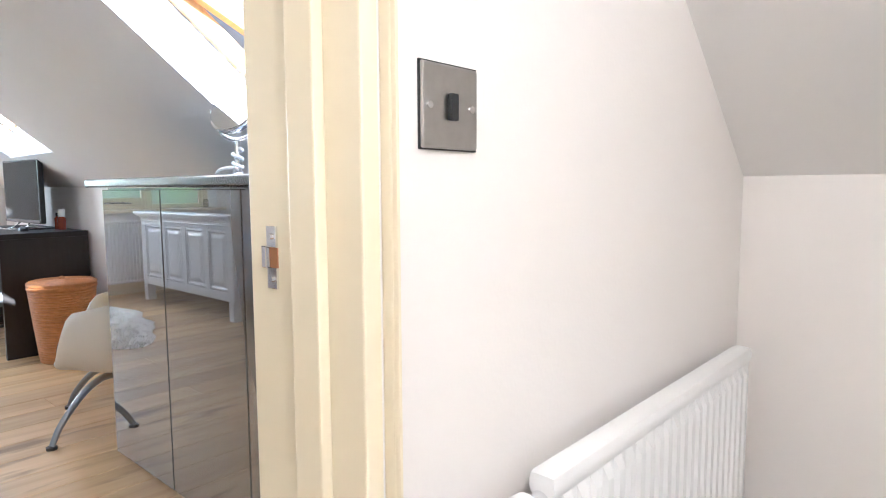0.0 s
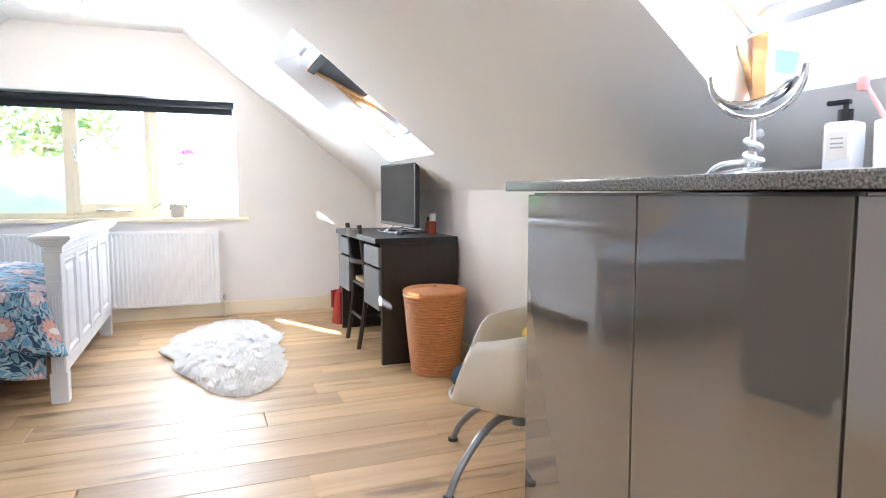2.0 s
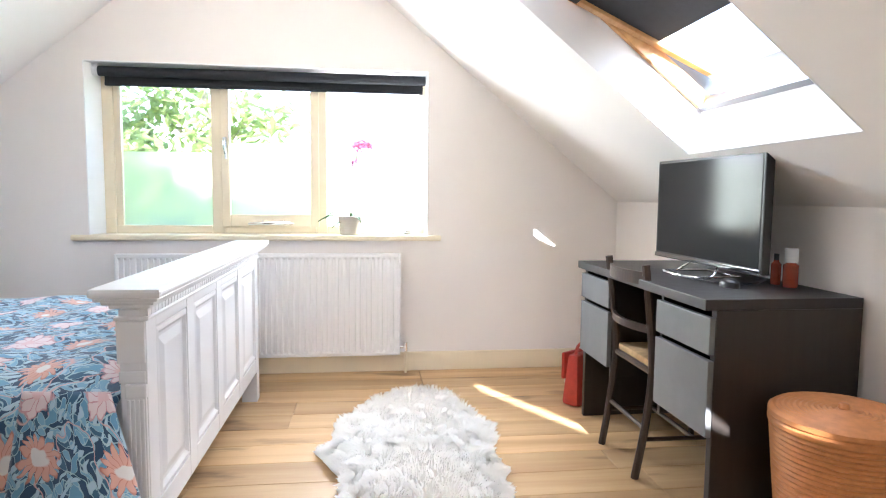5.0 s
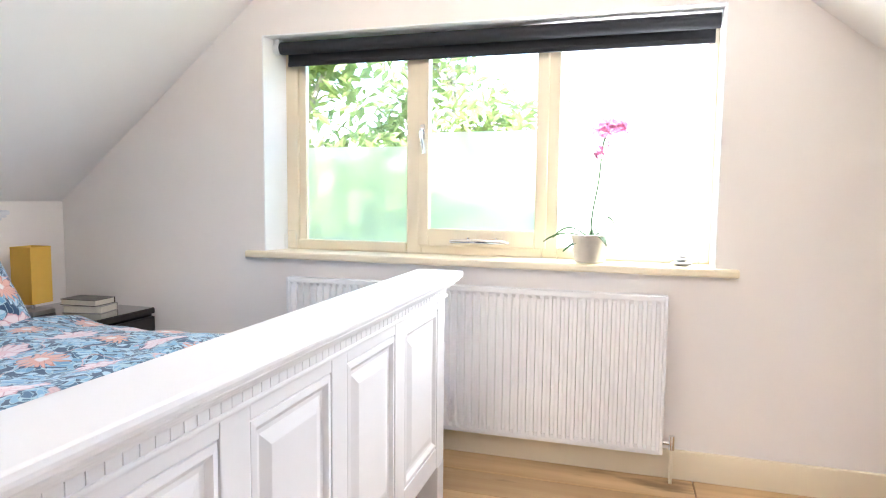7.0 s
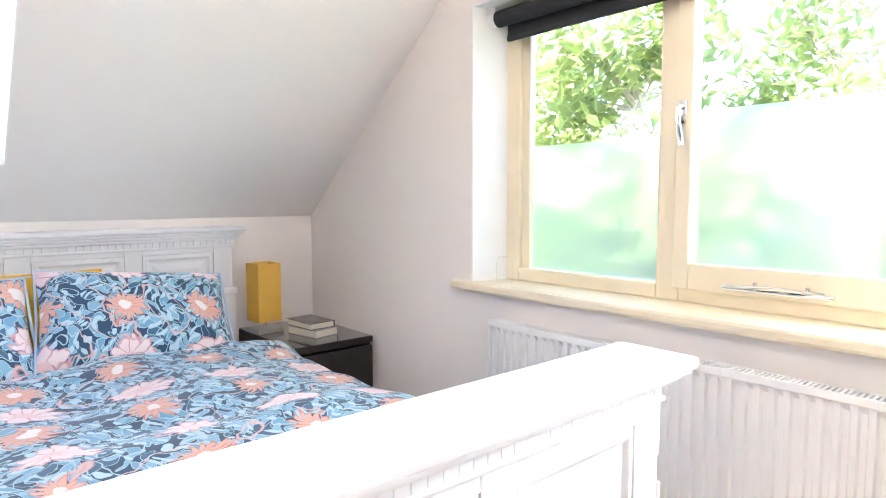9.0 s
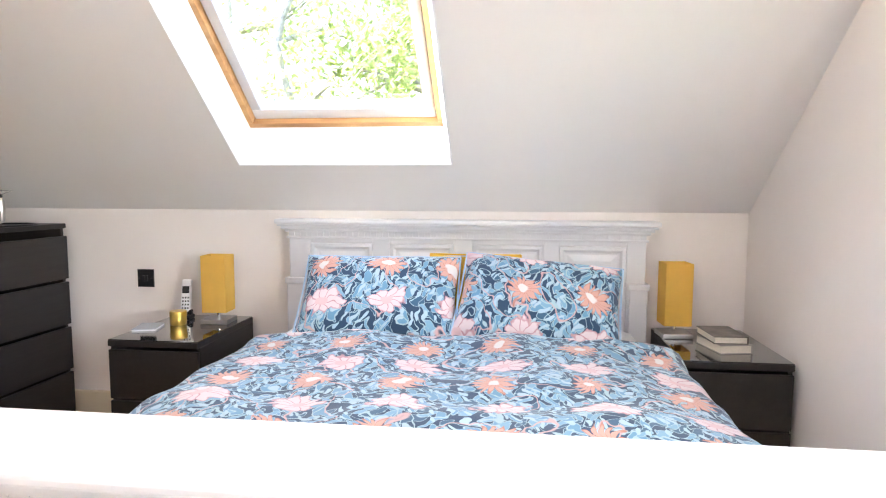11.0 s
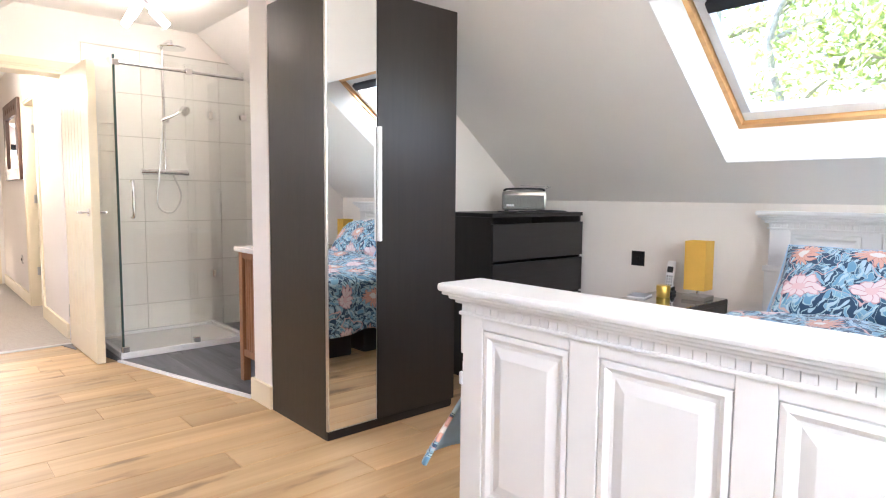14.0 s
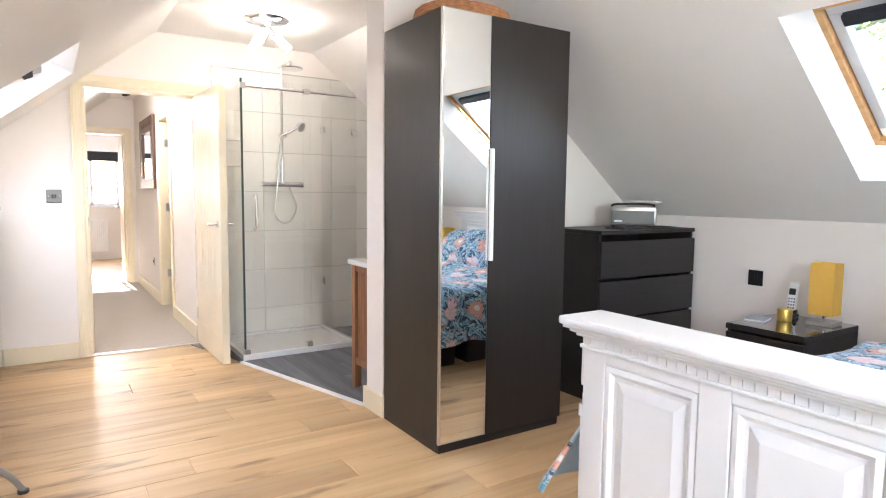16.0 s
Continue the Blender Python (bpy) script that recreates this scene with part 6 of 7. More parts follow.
soap = thing("soap_dispenser", "white pump bottle with a black pump", "soap bottle", (-1.335, 2.83, WTOP), 10)
bm = bmesh.new()
add_box(bm, (-0.028, -0.028, 0), (0.028, 0.028, 0.105), 0.008)
part("bottle", bm, WHITE, soap, smooth=True)
box_part("label", (-0.02, -0.0288, 0.03), (0.02, -0.0278, 0.085), material("cream_label", (0.7, 0.66, 0.6), 0.6), soap, "pale printed label", 0)
for z in (0.07, 0.06, 0.052):
    box_part("print_line", (-0.012, -0.0294, z), (0.012, -0.0286, z + 0.003), GREYMETAL, soap, bevel=0)
bm = bmesh.new()
add_cyl(bm, (0, 0, 0.105), (0, 0, 0.130), 0.014)
add_cyl(bm, (0, 0, 0.130), (0, 0, 0.142), 0.005, sides=10)
add_box(bm, (-0.035, -0.007, 0.140), (0.009, 0.007, 0.150), 0.003)
part("pump", bm, DARK, soap, smooth=True)
cup = thing("toothbrush_holder", "white ceramic tumbler holding two toothbrushes", "tumbler", (-1.225, 2.845, WTOP))
cup.scale = (1.35, 1.35, 1.0)
bm = bmesh.new()
add_lathe(bm, [(0.034, 0), (0.037, 0.003), (0.038, 0.098), (0.036, 0.1), (0.034, 0.098), (0.032, 0.01), (0.005, 0.009)])
part("tumbler", bm, TRAY, cup, smooth=True)
PINKP = material("pink_plastic", (0.75, 0.35, 0.32), 0.3)
for tip, m2, lab in (((-0.055, -0.01, 0.175), PINKP, "pink toothbrush"), ((0.06, 0.0, 0.185), WHITE, "white toothbrush")):
    bm = bmesh.new()
    add_tube(bm, [(tip[0] * -0.3, 0, 0.012), (tip[0] * 0.4, tip[1], 0.10), tip], [0.004, 0.0045, 0.003], 8)
    add_box(bm, (tip[0] - 0.006, tip[1] - 0.012, tip[2] - 0.014), (tip[0] + 0.006, tip[1] + 0.002, tip[2] + 0.014), 0.003)
    part("toothbrush", bm, m2, cup, lab, True)

# ---- shower room ----
SX, SY0, SY1 = -0.87, 0.235, 1.10
tray = thing("shower_tray", "low white acrylic shower tray", "shower tray", (0, 0, 0.008))
bm = bmesh.new()
add_box(bm, (SX - 0.02, SY0 - 0.01, 0), (DOOR_X - 0.012, SY1 + 0.02, 0.022), 0.006)
for lo, hi in (((SX - 0.02, SY0 - 0.01, 0.02), (SX + 0.03, SY1 + 0.02, 0.045)), ((DOOR_X - 0.05, SY0 - 0.01, 0.02), (DOOR_X - 0.012, SY1 + 0.02, 0.045)), ((SX + 0.03, SY0 - 0.01, 0.02), (DOOR_X - 0.05, SY0 + 0.03, 0.045)), ((SX + 0.03, SY1 - 0.02, 0.02), (DOOR_X - 0.05, SY1 + 0.02, 0.045))):
    add_box(bm, lo, hi, 0.006)
part("tray", bm, TRAY, tray)
enc = thing("shower_enclosure", "frameless clear glass shower enclosure", "shower screen", (0, 0, 0.053))
for lo, hi in (((SX, SY1 - 0.004, 0), (DOOR_X - 0.014, SY1 + 0.004, 1.95)), ((SX - 0.004, 0.60, 0), (SX + 0.004, SY1 - 0.006, 1.95)), ((SX - 0.020, SY0, 0.0), (SX - 0.012, 0.66, 1.95)), ((SX, SY0 - 0.004, 0), (DOOR_X - 0.014, SY0 + 0.004, 1.95))):
    box_part("glass_panel", lo, hi, SHOWER_GLASS, enc, bevel=0)
EDGE_GREEN = material("dark_glass_edge", (0.05, 0.09, 0.08), 0.1, vary=0.05)
box_part("edge_strip", (SX - 0.007, SY1 - 0.006, 0), (SX + 0.006, SY1 + 0.007, 1.95), EDGE_GREEN, enc, "dark glass edge", 0)
for y in (0.60, 0.66, SY0):
    box_part("seal", (SX - 0.012, y - 0.004, 0), (SX - 0.005, y + 0.004, 1.95), SHOWER_GLASS, enc, "clear edge seal", 0.001)
bm = bmesh.new()
add_cyl(bm, (SX, SY1, 1.90), (SX, SY0, 1.90), 0.011, sides=12)
part("top_rail", bm, CHROME, enc, "chrome top rail", True)
for y, z in ((SY1 - 0.01, 1.90), (0.63, 1.90), (0.62, 0.02), (SY1 - 0.01, 0.02), (SY0 + 0.01, 1.62), (SY0 + 0.01, 0.36)):
    box_part("clamp", (SX - 0.024, y - 0.022, z - 0.02), (SX + 0.012, y + 0.022, z + 0.02), CHROME, enc, "chrome glass clamp", 0.004)
for z in (1.70, 0.40):
    box_part("hinge", (DOOR_X - 0.07, SY0 - 0.014, z - 0.03), (DOOR_X - 0.012, SY0 + 0.014, z + 0.03), CHROME, enc, "chrome wall clamp", 0.004)
bm = bmesh.new()
add_tube(bm, smooth_path([(SX - 0.005, 1.02, 0.90), (SX - 0.05, 1.02, 0.91), (SX - 0.052, 1.02, 1.02), (SX - 0.05, 1.02, 1.13), (SX - 0.005, 1.02, 1.14)], 5), 0.010, 10)
part("pull_handle", bm, CHROME, enc, "chrome pull handle", True)

sh = thing("shower_mixer", "chrome bar mixer shower with riser and rain head", "shower", (DOOR_X - 0.012, 0.60, 0))
bm = bmesh.new()
add_cyl(bm, (-0.05, -0.14, 1.28), (-0.05, 0.14, 1.28), 0.022)
for y in (-0.075, 0.075):
    add_cyl(bm, (0, y, 1.28), (-0.05, y, 1.28), 0.018, sides=14)
part("bar_valve", bm, CHROME, sh, "chrome thermostatic bar valve", True)
for y in (-0.155, 0.155):
    bm = bmesh.new()
    add_cyl(bm, (-0.05, y - 0.02, 1.28), (-0.05, y + 0.02, 1.28), 0.025)
    part("control_knob", bm, CHROME, sh, smooth=True)
bm = bmesh.new()
add_tube(bm, smooth_path([(-0.05, 0, 1.30), (-0.05, 0, 1.70), (-0.05, 0, 2.17), (-0.06, 0, 2.22), (-0.12, 0, 2.25), (-0.26, 0, 2.245), (-0.275, 0, 2.215)], 5), 0.011, 10)
add_cyl(bm, (0, 0, 1.95), (-0.05, 0, 1.95), 0.010)
part("riser_pipe", bm, CHROME, sh, smooth=True)
bm = bmesh.new()
add_lathe(bm, [(0.015, 0.022), (0.035, 0.016), (0.095, 0.008), (0.10, 0.002), (0.097, -0.004), (0.01, -0.005)], (-0.275, 0, 2.19))
part("rain_head", bm, CHROME, sh, "round rain head", True)
bm = bmesh.new()
add_box(bm, (-0.085, -0.03, 1.66), (-0.035, 0.03, 1.70), 0.008)
add_tube(bm, smooth_path([(-0.09, 0.02, 1.68), (-0.11, -0.06, 1.72), (-0.13, -0.13, 1.77)], 5), 0.012, 10)
add_cyl(bm, (-0.125, -0.12, 1.765), (-0.15, -0.135, 1.75), 0.035, 0.04)
part("hand_shower", bm, CHROME, sh, "hand shower on a slider", True)
bm = bmesh.new()
add_tube(bm, smooth_path([(-0.05, -0.06, 1.26), (-0.07, -0.11, 1.10), (-0.07, -0.06, 0.98), (-0.07, 0.02, 0.97), (-0.07, 0.07, 1.05), (-0.08, 0.05, 1.30), (-0.09, 0.02, 1.66)], 6), 0.007, 8)
part("hose", bm, STEEL, sh, "ribbed metal hose", True)
for y, z in ((SY1 - 0.10, 1.62), (SY1 - 0.10, 1.42)):
    c = thing("soap_shelf", "small chrome corner basket in the shower", "shower shelf", (DOOR_X - 0.02, y, z))
    bm = bmesh.new()
    add_tube(bm, [(0, -0.07, 0), (-0.09, -0.05, 0), (-0.10, 0.05, 0), (0, 0.07, 0)], 0.004, 8)
    for k in range(5):
        add_tube(bm, [(-0.003, -0.05 + k * 0.025, 0), (-0.09, -0.04 + k * 0.02, 0)], 0.002, 6)
    part("wire_basket", bm, CHROME, c, smooth=True)

SLATWOOD = wood("reddish_teak", (0.20, 0.085, 0.04), (0.36, 0.18, 0.09), 0.4, 2, grain=22)
wc = thing("washstand", "reddish slatted wooden washstand with a white top", "washstand", (0, 0, 0.008))
qx0, qx1, qy0, qy1, qz = POST_X1 + 0.004, -1.80, 0.10, 0.69, 0.80
for x in (qx0 + 0.02, qx1 - 0.045):
    for y in (qy0, qy1 - 0.045):
        box_part("leg", (x, y, 0), (x + 0.045, y + 0.045, qz - 0.03), SLATWOOD, wc, bevel=0.003)
for k in range(8):
    x = qx0 + 0.068 + k * (qx1 - qx0 - 0.12) / 8
    box_part("slat", (x, qy1 - 0.032, 0.17), (x + 0.026, qy1 - 0.014, qz - 0.07), SLATWOOD, wc, bevel=0.002)
for z in (0.15, qz - 0.07):
    box_part("rail", (qx0 + 0.06, qy1 - 0.04, z), (qx1 - 0.04, qy1 - 0.006, z + 0.04), SLATWOOD, wc, bevel=0.002)
box_part("carcass", (qx0 + 0.03, qy0 + 0.045, 0.16), (qx1 - 0.02, qy1 - 0.05, qz - 0.03), SLATWOOD, wc)
box_part("basin_top", (qx0, qy0 - 0.02, qz - 0.03), (qx1 + 0.02, qy1 + 0.02, qz), TRAY, wc, "white basin top", 0.006)
strip = thing("threshold_strip", "white metal threshold strip between oak and vinyl", "threshold strip", (0, 0, 0))
strip["kind"] = "structure"
bm = bmesh.new()
pa, pb = Vector((SX - 0.03, SY1 + 0.035, 0)), Vector((POST_X1 + T, POST_Y + 0.012, 0))
way = (pb - pa).normalized()
sd = Vector((-way.y, way.x, 0)) * 0.013
pts = [pa + sd, pb + sd, pb - sd, pa - sd]
lo, hi = [bm.verts.new(p + Vector((0, 0, 0.001))) for p in pts], [bm.verts.new(p + Vector((0, 0, 0.013))) for p in pts]
bm.faces.new(hi)
bm.faces.new(list(reversed(lo)))
for k in range(4):
    bm.faces.new((lo[k], lo[(k + 1) % 4], hi[(k + 1) % 4], hi[k]))
part("strip", bm, WHITE, strip)

# ---- ceiling lights ----
LIT = glow("lit_bulb", (1.0, 0.87, 0.70), 7.5)


def ceiling_light(at, turn):
    l = thing("ceiling_light", "chrome ceiling light with three frosted glass tubes", "ceiling light", at, turn)
    bm = bmesh.new()
    add_lathe(bm, [(0.125, 0), (0.125, -0.008), (0.11, -0.02), (0.05, -0.026), (0.01, -0.027)], sides=36)
    part("ceiling_plate", bm, CHROME, l, smooth=True)
    for k in range(3):
        a = radians(120 * k + 15)
        c, s = math.cos(a), math.sin(a)
        bm = bmesh.new()
        add_tube(bm, [(-0.02 * c, -0.02 * s, -0.02), (0.05 * c, 0.05 * s, -0.085)], 0.013, 12)
        arm = part("arm", bm, CHROME, l, smooth=True)
        bm = bmesh.new()
        add_cyl(bm, (0.05 * c, 0.05 * s, -0.085), (0.125 * c, 0.125 * s, -0.155), 0.023, 0.020, 18)
        part("glass_tube", bm, LIT, arm, "glowing frosted glass tube", True)
    return l


ceiling_light((-0.98, 0.95, FLAT), 10).scale = (1.25, 1.25, 1.25)
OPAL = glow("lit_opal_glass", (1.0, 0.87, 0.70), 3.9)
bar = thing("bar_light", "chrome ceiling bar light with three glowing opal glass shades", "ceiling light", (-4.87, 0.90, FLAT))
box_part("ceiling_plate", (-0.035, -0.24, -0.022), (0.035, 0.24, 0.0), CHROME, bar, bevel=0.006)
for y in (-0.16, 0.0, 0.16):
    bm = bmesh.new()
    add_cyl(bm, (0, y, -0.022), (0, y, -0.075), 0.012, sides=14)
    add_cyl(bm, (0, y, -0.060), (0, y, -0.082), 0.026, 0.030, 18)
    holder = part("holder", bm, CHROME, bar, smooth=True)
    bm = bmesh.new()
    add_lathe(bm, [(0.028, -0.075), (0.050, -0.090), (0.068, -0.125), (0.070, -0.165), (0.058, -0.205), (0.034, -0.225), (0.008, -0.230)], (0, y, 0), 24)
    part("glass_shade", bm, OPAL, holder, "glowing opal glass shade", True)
sp = thing("ceiling_spotlight", "black spotlight on the corridor ceiling", "spotlight", (0.92, 1.65, 2.18))
bm = bmesh.new()
add_cyl(bm, (0, 0, -0.02), (0.06, -0.03, -0.10), 0.032, 0.038, 18)
part("head", bm, DARK, sp, smooth=True)
bm = bmesh.new()
add_cyl(bm, (0, 0, 0.07), (0, 0, -0.04), 0.008)
add_cyl(bm, (0, 0, 0.012), (0, 0, 0.0), 0.04)
part("stem", bm, DARK, sp, smooth=True)
hl = new("spotlight_bulb", bpy.data.lights.new("spotlight_bulb", "POINT"))
hl.data.energy, hl.data.color, hl.data.shadow_soft_size = HALL_LAMP, (1.0, 0.89, 0.74), 0.06
hl.location = (1.03, 1.60, 2.02)

# corridor mirror in a rough wooden frame
cm = thing("wall_mirror", "mirror in a heavy brown wooden frame", "mirror", (2.0, CORR_Y, 1.24), 0)
FRAMEWOOD = wood("carved_brown_wood", (0.05, 0.022, 0.012), (0.12, 0.055, 0.03), 0.45, 2, grain=16)
L2, H2 = 1.05, 0.80
for lo, hi in (((0, 0, 0), (0.16, 0.03, H2)), ((L2 - 0.16, 0, 0), (L2, 0.03, H2)), ((0.16, 0, 0), (L2 - 0.16, 0.03, 0.12)), ((0.16, 0, H2 - 0.16), (L2 - 0.16, 0.03, H2))):
    box_part("frame_rail", lo, hi, FRAMEWOOD, cm, bevel=0.006)
box_part("mirror", (0.16, 0.004, 0.12), (L2 - 0.16, 0.012, H2 - 0.16), MIRROR, cm, "mirror glass", 0)
for k in range(5):
    bm = bmesh.new()
    add_cyl(bm, (0.2 + k * 0.15, 0.03, H2 - 0.08), (0.2 + k * 0.15, 0.036, H2 - 0.08), 0.03, 0.02, 4)
    part("carving", bm, FRAMEWOOD, cm)

# ---- outside ----
bm = bmesh.new()
bmesh.ops.create_grid(bm, x_segments=8, y_segments=8, size=600, matrix=Matrix.Translation((0, 0, -2.9)))
structure("ground", bm, material("lawn", (0.07, 0.12, 0.03), 0.95, vary=0.3, scale=0.6), "grassy garden ground", "ground")
BARK = material("grey_bark", (0.34, 0.31, 0.27), 0.9, vary=0.3, scale=14, bump=0.5, bump_scale=30)
LEAVES = [material("leaf_green", (0.18, 0.24, 0.09), 0.5, vary=0.35, scale=3), material("leaf_yellow_green", (0.27, 0.32, 0.14), 0.5, vary=0.3, scale=3)]
for q in LEAVES:
    let_through(q, 0.6, (0.42, 0.50, 0.20))


def tree(label, at, high, spread, leaves, seed, leaf=0.085):
    rng = random.Random(seed)
    t = thing("tree", label, "tree", at, group="garden trees")
    bm = bmesh.new()
    tips = []
    trunk = [Vector((0, 0, -0.1))]
    for k in range(6):
        trunk.append(Vector((rng.uniform(-0.12, 0.12) * (k + 1) * 0.5, rng.uniform(-0.12, 0.12) * (k + 1) * 0.5, high * (k + 1) / 6.6)))
    add_tube(bm, smooth_path(trunk, 3), [0.17 * (1 - i / 21) + 0.02 for i in range(19)], 9)
    for k in range(16):
        z = rng.uniform(0.18, 0.9)
        base = trunk[1 + int(z * 5)].copy()
        a = rng.uniform(0, 6.283)
        reach = spread * rng.uniform(0.5, 1.0) * (1.1 - 0.5 * abs(z - 0.55))
        mid = base + Vector((math.cos(a) * reach * 0.5, math.sin(a) * reach * 0.5, rng.uniform(0.1, 0.6)))
        tip = base + Vector((math.cos(a) * reach, math.sin(a) * reach, rng.uniform(0.2, 1.2)))
        add_tube(bm, smooth_path([base, mid, tip], 3), [0.055, 0.05, 0.045, 0.036, 0.028, 0.02, 0.012], 6)
        tips += [mid, tip, mid.lerp(tip, 0.6), base.lerp(mid, 0.6)]
        for _ in range(3):
            p = mid.lerp(tip, rng.random())
            q = p + Vector((rng.uniform(-0.7, 0.7), rng.uniform(-0.7, 0.7), rng.uniform(-0.2, 0.7)))
            add_tube(bm, [p, p.lerp(q, 0.5) + Vector((0, 0, 0.05)), q], [0.016, 0.011, 0.006], 5)
            tips.append(q)
    part("trunk", bm, BARK, t, smooth=True)
    verts, faces, mats = [], [], []
    for _ in range(leaves):
        c = rng.choice(tips) + Vector((rng.gauss(0, 0.33), rng.gauss(0, 0.33), rng.gauss(0, 0.26)))
        m = Euler((rng.uniform(-1.0, 1.0), rng.uniform(-1.0, 1.0), rng.uniform(0, 6.28))).to_matrix()
        s = leaf * rng.uniform(0.6, 1.3)
        i = len(verts)
        verts += [tuple(c + m @ Vector(p)) for p in ((-s, 0, 0), (0, -s * 0.42, s * 0.1), (s, 0, -0.1 * s), (0, s * 0.42, s * 0.1))]
        faces += [(i, i + 1, i + 2), (i, i + 2, i + 3)]
        k = rng.random() > 0.5
        mats += [int(k), int(k)]
    me = bpy.data.meshes.new("crown")
    me.from_pydata(verts, [], faces)
    for q in LEAVES:
        me.materials.append(q)
    me.polygons.foreach_set("material_index", mats)
    cr = new("crown", me)
    cr.parent = t
    return t


tree("leafy green garden tree beyond the gable window", (-12.2, -3.1, -2.9), 7.0, 2.4, 8000, 3, 0.15)
tree("leafy green garden tree beyond the gable window", (-14.5, -1.3, -2.9), 7.8, 1.4, 3000, 4, 0.15)
for k, (x, y, h) in enumerate(((-1.2, -8.6, 8.6), (-3.4, -9.4, 9.6), (-5.2, -8.2, 8.8), (0.6, -10.2, 9.4), (-7.2, -9.6, 9.2), (-2.4, -12.2, 11.0), (2.8, -11.5, 10.5))):
    tree("tall leafy tree behind the house", (x, y, -2.9), h, 2.3, 3800, 11 + k, 0.10)

# ---- floors, piece by piece ----
fl = bpy.data.objects["floor"]
plank_meshes = {}


def plank(parent, x0, x1, y0, y1, mat, z=0.0, name="plank", thick=0.015):
    """One board with eased edges; alike sizes share a mesh."""
    key = (name, round(x1 - x0, 3), round(y1 - y0, 2))
    if key not in plank_meshes:
        b = bmesh.new()
        w, l = (x1 - x0) / 2, key[2] / 2
        g, e = 0.0008, 0.0022
        low = [b.verts.new((sx * (w - g), sy * (l - g), -thick)) for sx, sy in ((-1, -1), (1, -1), (1, 1), (-1, 1))]
        mid = [b.verts.new((sx * (w - g), sy * (l - g), -e)) for sx, sy in ((-1, -1), (1, -1), (1, 1), (-1, 1))]
        hi2 = [b.verts.new((sx * (w - g - e), sy * (l - g - e), 0)) for sx, sy in ((-1, -1), (1, -1), (1, 1), (-1, 1))]
        for p, q in ((low, mid), (mid, hi2)):
            for k in range(4):
                b.faces.new((p[k], p[(k + 1) % 4], q[(k + 1) % 4], q[k]))
        b.faces.new(hi2)
        plank_meshes[key] = mesh_of(name, b, mat)
    ob = new(name, plank_meshes[key])
    ob.parent = parent
    ob.location = ((x0 + x1) / 2, (y0 + y1) / 2, z + 0.0)
    return ob


rng = random.Random(8)
x = GABLE
while x < DOOR_X - 0.01:
    x1 = min(x + 0.19, DOOR_X)
    y = SOUTH - rng.choice((0.0, 0.4, 0.7, 1.1, 1.5))
    while y < NORTH:
        long = rng.choice((1.4, 1.8, 2.2))
        a, b = max(y, SOUTH), min(y + long, NORTH)
        if b - a > 0.05:
            plank(fl, x, x1, a, b, OAK)
        y += long
    x = x1
# grey vinyl planks in the shower room, up to the threshold strip
vf = tagged(new("floor_shower"), "dark grey wood-look vinyl plank floor", "floor", kind="structure")


def strip_y(x):
    return pa.y + (pb.y - pa.y) * (x - pa.x) / (pb.x - pa.x)


def vinyl(x0, x1, y0, y1):
    ya, yb = min(y1, strip_y(x0)), min(y1, strip_y(x1))
    if max(ya, yb) <= y0 + 0.01:
        return
    slope = (pb.y - pa.y) / (pb.x - pa.x)
    meet = pa.x + (y0 + 0.008 - pa.y) / slope
    if ya < y0 + 0.008:
        x0, ya = meet, y0 + 0.008
    elif yb < y0 + 0.008:
        x1, yb = meet, y0 + 0.008
    b = bmesh.new()
    g = 0.0012
    lo = [b.verts.new(p) for p in ((x0 + g, y0 + g, 0.001), (x1 - g, y0 + g, 0.001), (x1 - g, yb - g, 0.001), (x0 + g, ya - g, 0.001))]
    hi = [b.verts.new(v.co + Vector((0, 0, 0.007))) for v in lo]
    b.faces.new(hi)
    for k in range(4):
        b.faces.new((lo[k], lo[(k + 1) % 4], hi[(k + 1) % 4], hi[k]))
    part("vinyl_plank", b, VINYL, vf)


y = SOUTH
k = 0
while y < 1.7:
    x = POST_X1 + 0.0 - (0.0 if k % 3 == 0 else 0.3 * (k % 3))
    while x < DOOR_X:
        a, b2 = max(x, POST_X1), min(x + 0.9, DOOR_X)
        if b2 - a > 0.03:
            cut = [a] + [c for c in (-0.9,) if a < c < b2] + [b2]
            for c, d in zip(cut, cut[1:]):
                vinyl(c, d, y, y + 0.145)
        x += 0.9
    y += 0.145
    k += 1
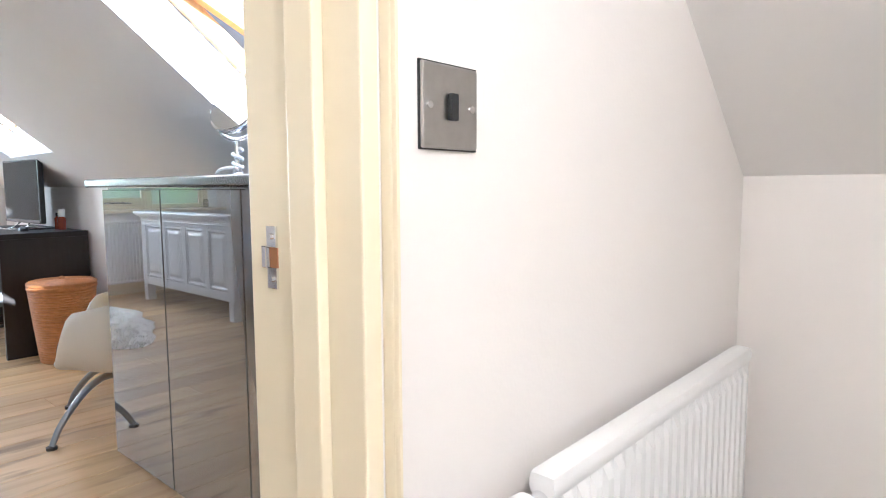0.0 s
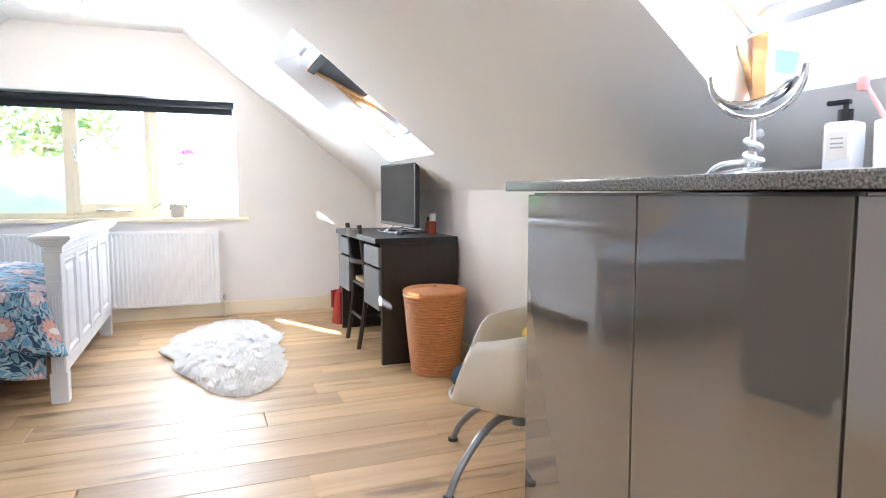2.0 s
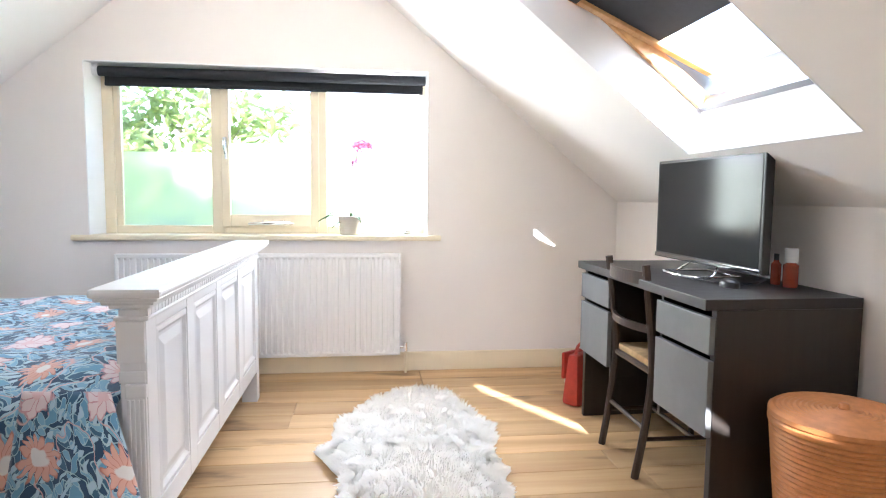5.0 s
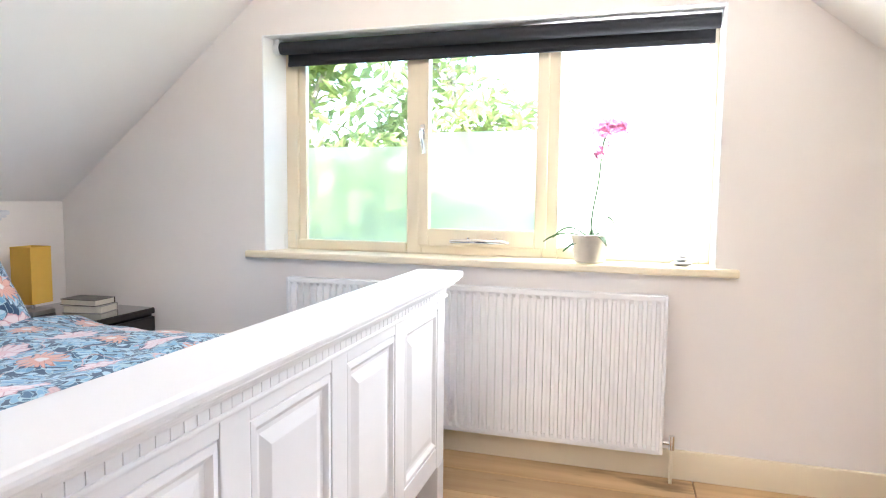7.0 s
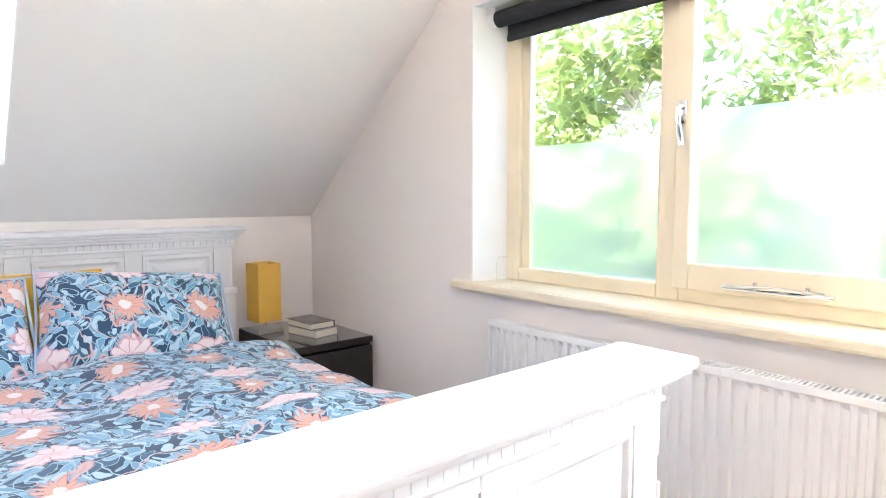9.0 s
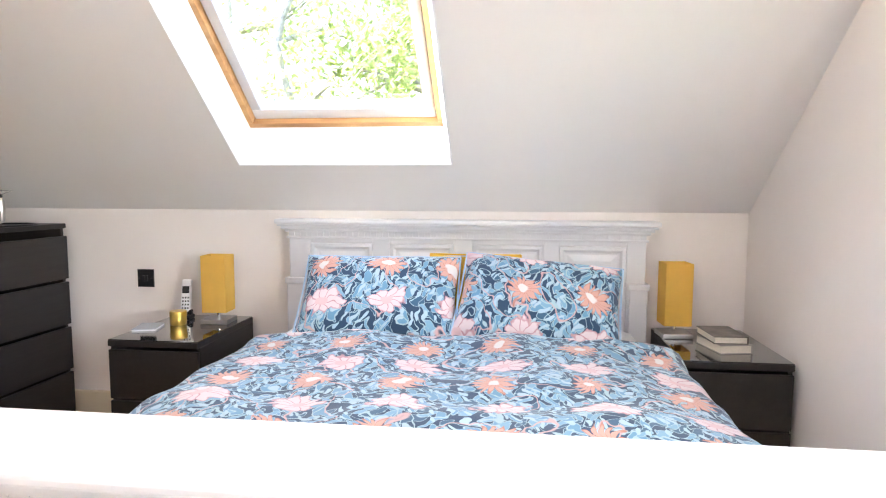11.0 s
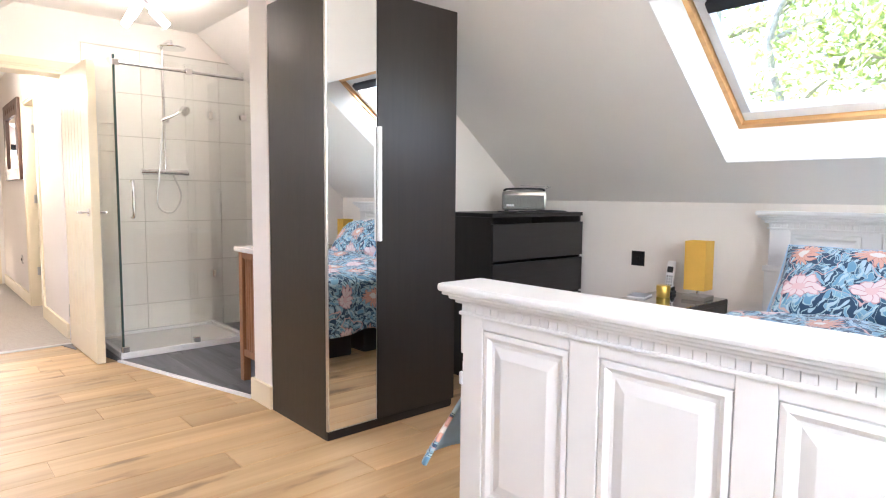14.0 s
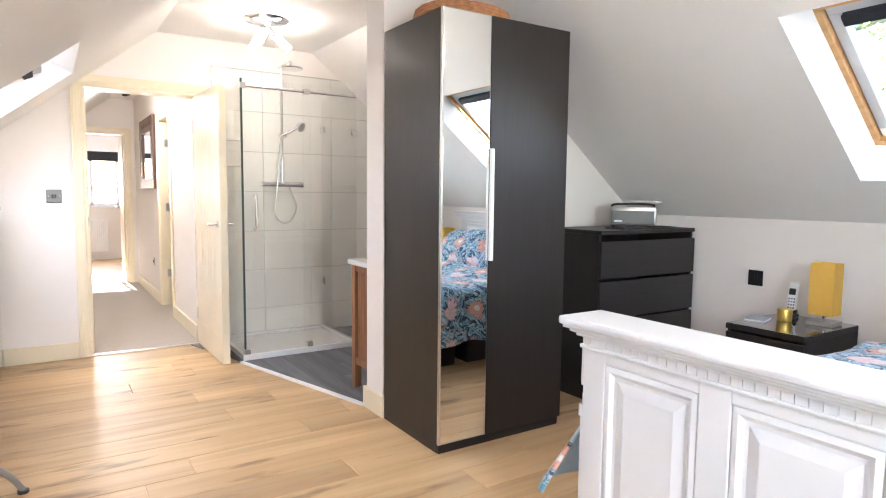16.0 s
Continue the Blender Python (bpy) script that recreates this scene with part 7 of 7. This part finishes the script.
# corridor carpet
bm = bmesh.new()
bmesh.ops.create_grid(bm, x_segments=60, y_segments=30, size=0.5)
for v in bm.verts:
    v.co = Vector((DOOR_X - 0.002 + (v.co.x + 0.5) * (HALL_END - DOOR_X + 0.06), 0.1 + (v.co.y + 0.5) * (NORTH - 0.1), 0.006 + 0.002 * noise.noise(v.co * 60)))
structure("floor_corridor", bm, CARPET, "beige-grey corridor carpet", "carpet")
bm = bmesh.new()
add_box(bm, (HALL_END, SOUTH, -0.016), (FAR_X, NORTH, 0.004))
structure("floor_far_room", bm, OAK, "oak floor of the far room", "floor")
tb = thing("threshold_bar", "slim metal carpet bar in the doorway", "threshold bar", (0, 0, 0))
tb["kind"] = "structure"
box_part("bar", (DOOR_X - 0.014, DOOR_S + 0.022, 0.0), (DOOR_X + 0.018, DOOR_N - 0.022, 0.011), STEEL, tb, bevel=0.003)

# shower wall tiles
tw = tagged(new("tiled_wall"), "large pale glazed tiles on the shower wall", "tiles", kind="structure")
box_part("grout_bed", (DOOR_X - 0.004, -1.0, 0.02), (DOOR_X, DOOR_S - 0.075, 2.2), GROUT, tw, bevel=0)
bm = bmesh.new()
add_box(bm, (-0.006, -0.298, -0.159), (0.004, 0.298, 0.159), 0.0025)
tile_me = mesh_of("tile", bm, TILE)
cut_me = {}
for r in range(7):
    z = 0.085 + r * 0.324
    for y0, y1 in ((-0.455, 0.145), (0.145, 0.745), (0.745, DOOR_S - 0.078)):
        w = (y1 - y0) / 2 - 0.002
        key = round(w, 3)
        if key not in cut_me:
            bm = bmesh.new()
            add_box(bm, (-0.006, -w, -0.160), (0.004, w, 0.160), 0.002)
            cut_me[key] = mesh_of("tile", bm, TILE)
        t = new("tile", cut_me[key])
        t.parent = tw
        t.location = (DOOR_X - 0.006, (y0 + y1) / 2, z)

# ---- window light ----
for u0, u1 in SKYLIGHTS[1]:
    area_lamp("skylight_sky", slope_m(1) @ pose((u0 + u1) / 2, (FV0 + FV1) / 2, 0.38), 0.9, 0.9, SKYLAMP, (0.96, 0.98, 1.0))
area_lamp("window_sky", look((WX - 0.12, 1.60, 1.38), (0, 1.60, 1.38)), 0.56, 0.95, WINLAMP, (1.0, 0.985, 0.96))
area_lamp("far_window_sky", look((FAR_X + 0.03, 1.60, 1.40), (0, 1.60, 1.30)), 0.85, 0.8, FARLAMP, (1.0, 0.985, 0.96))
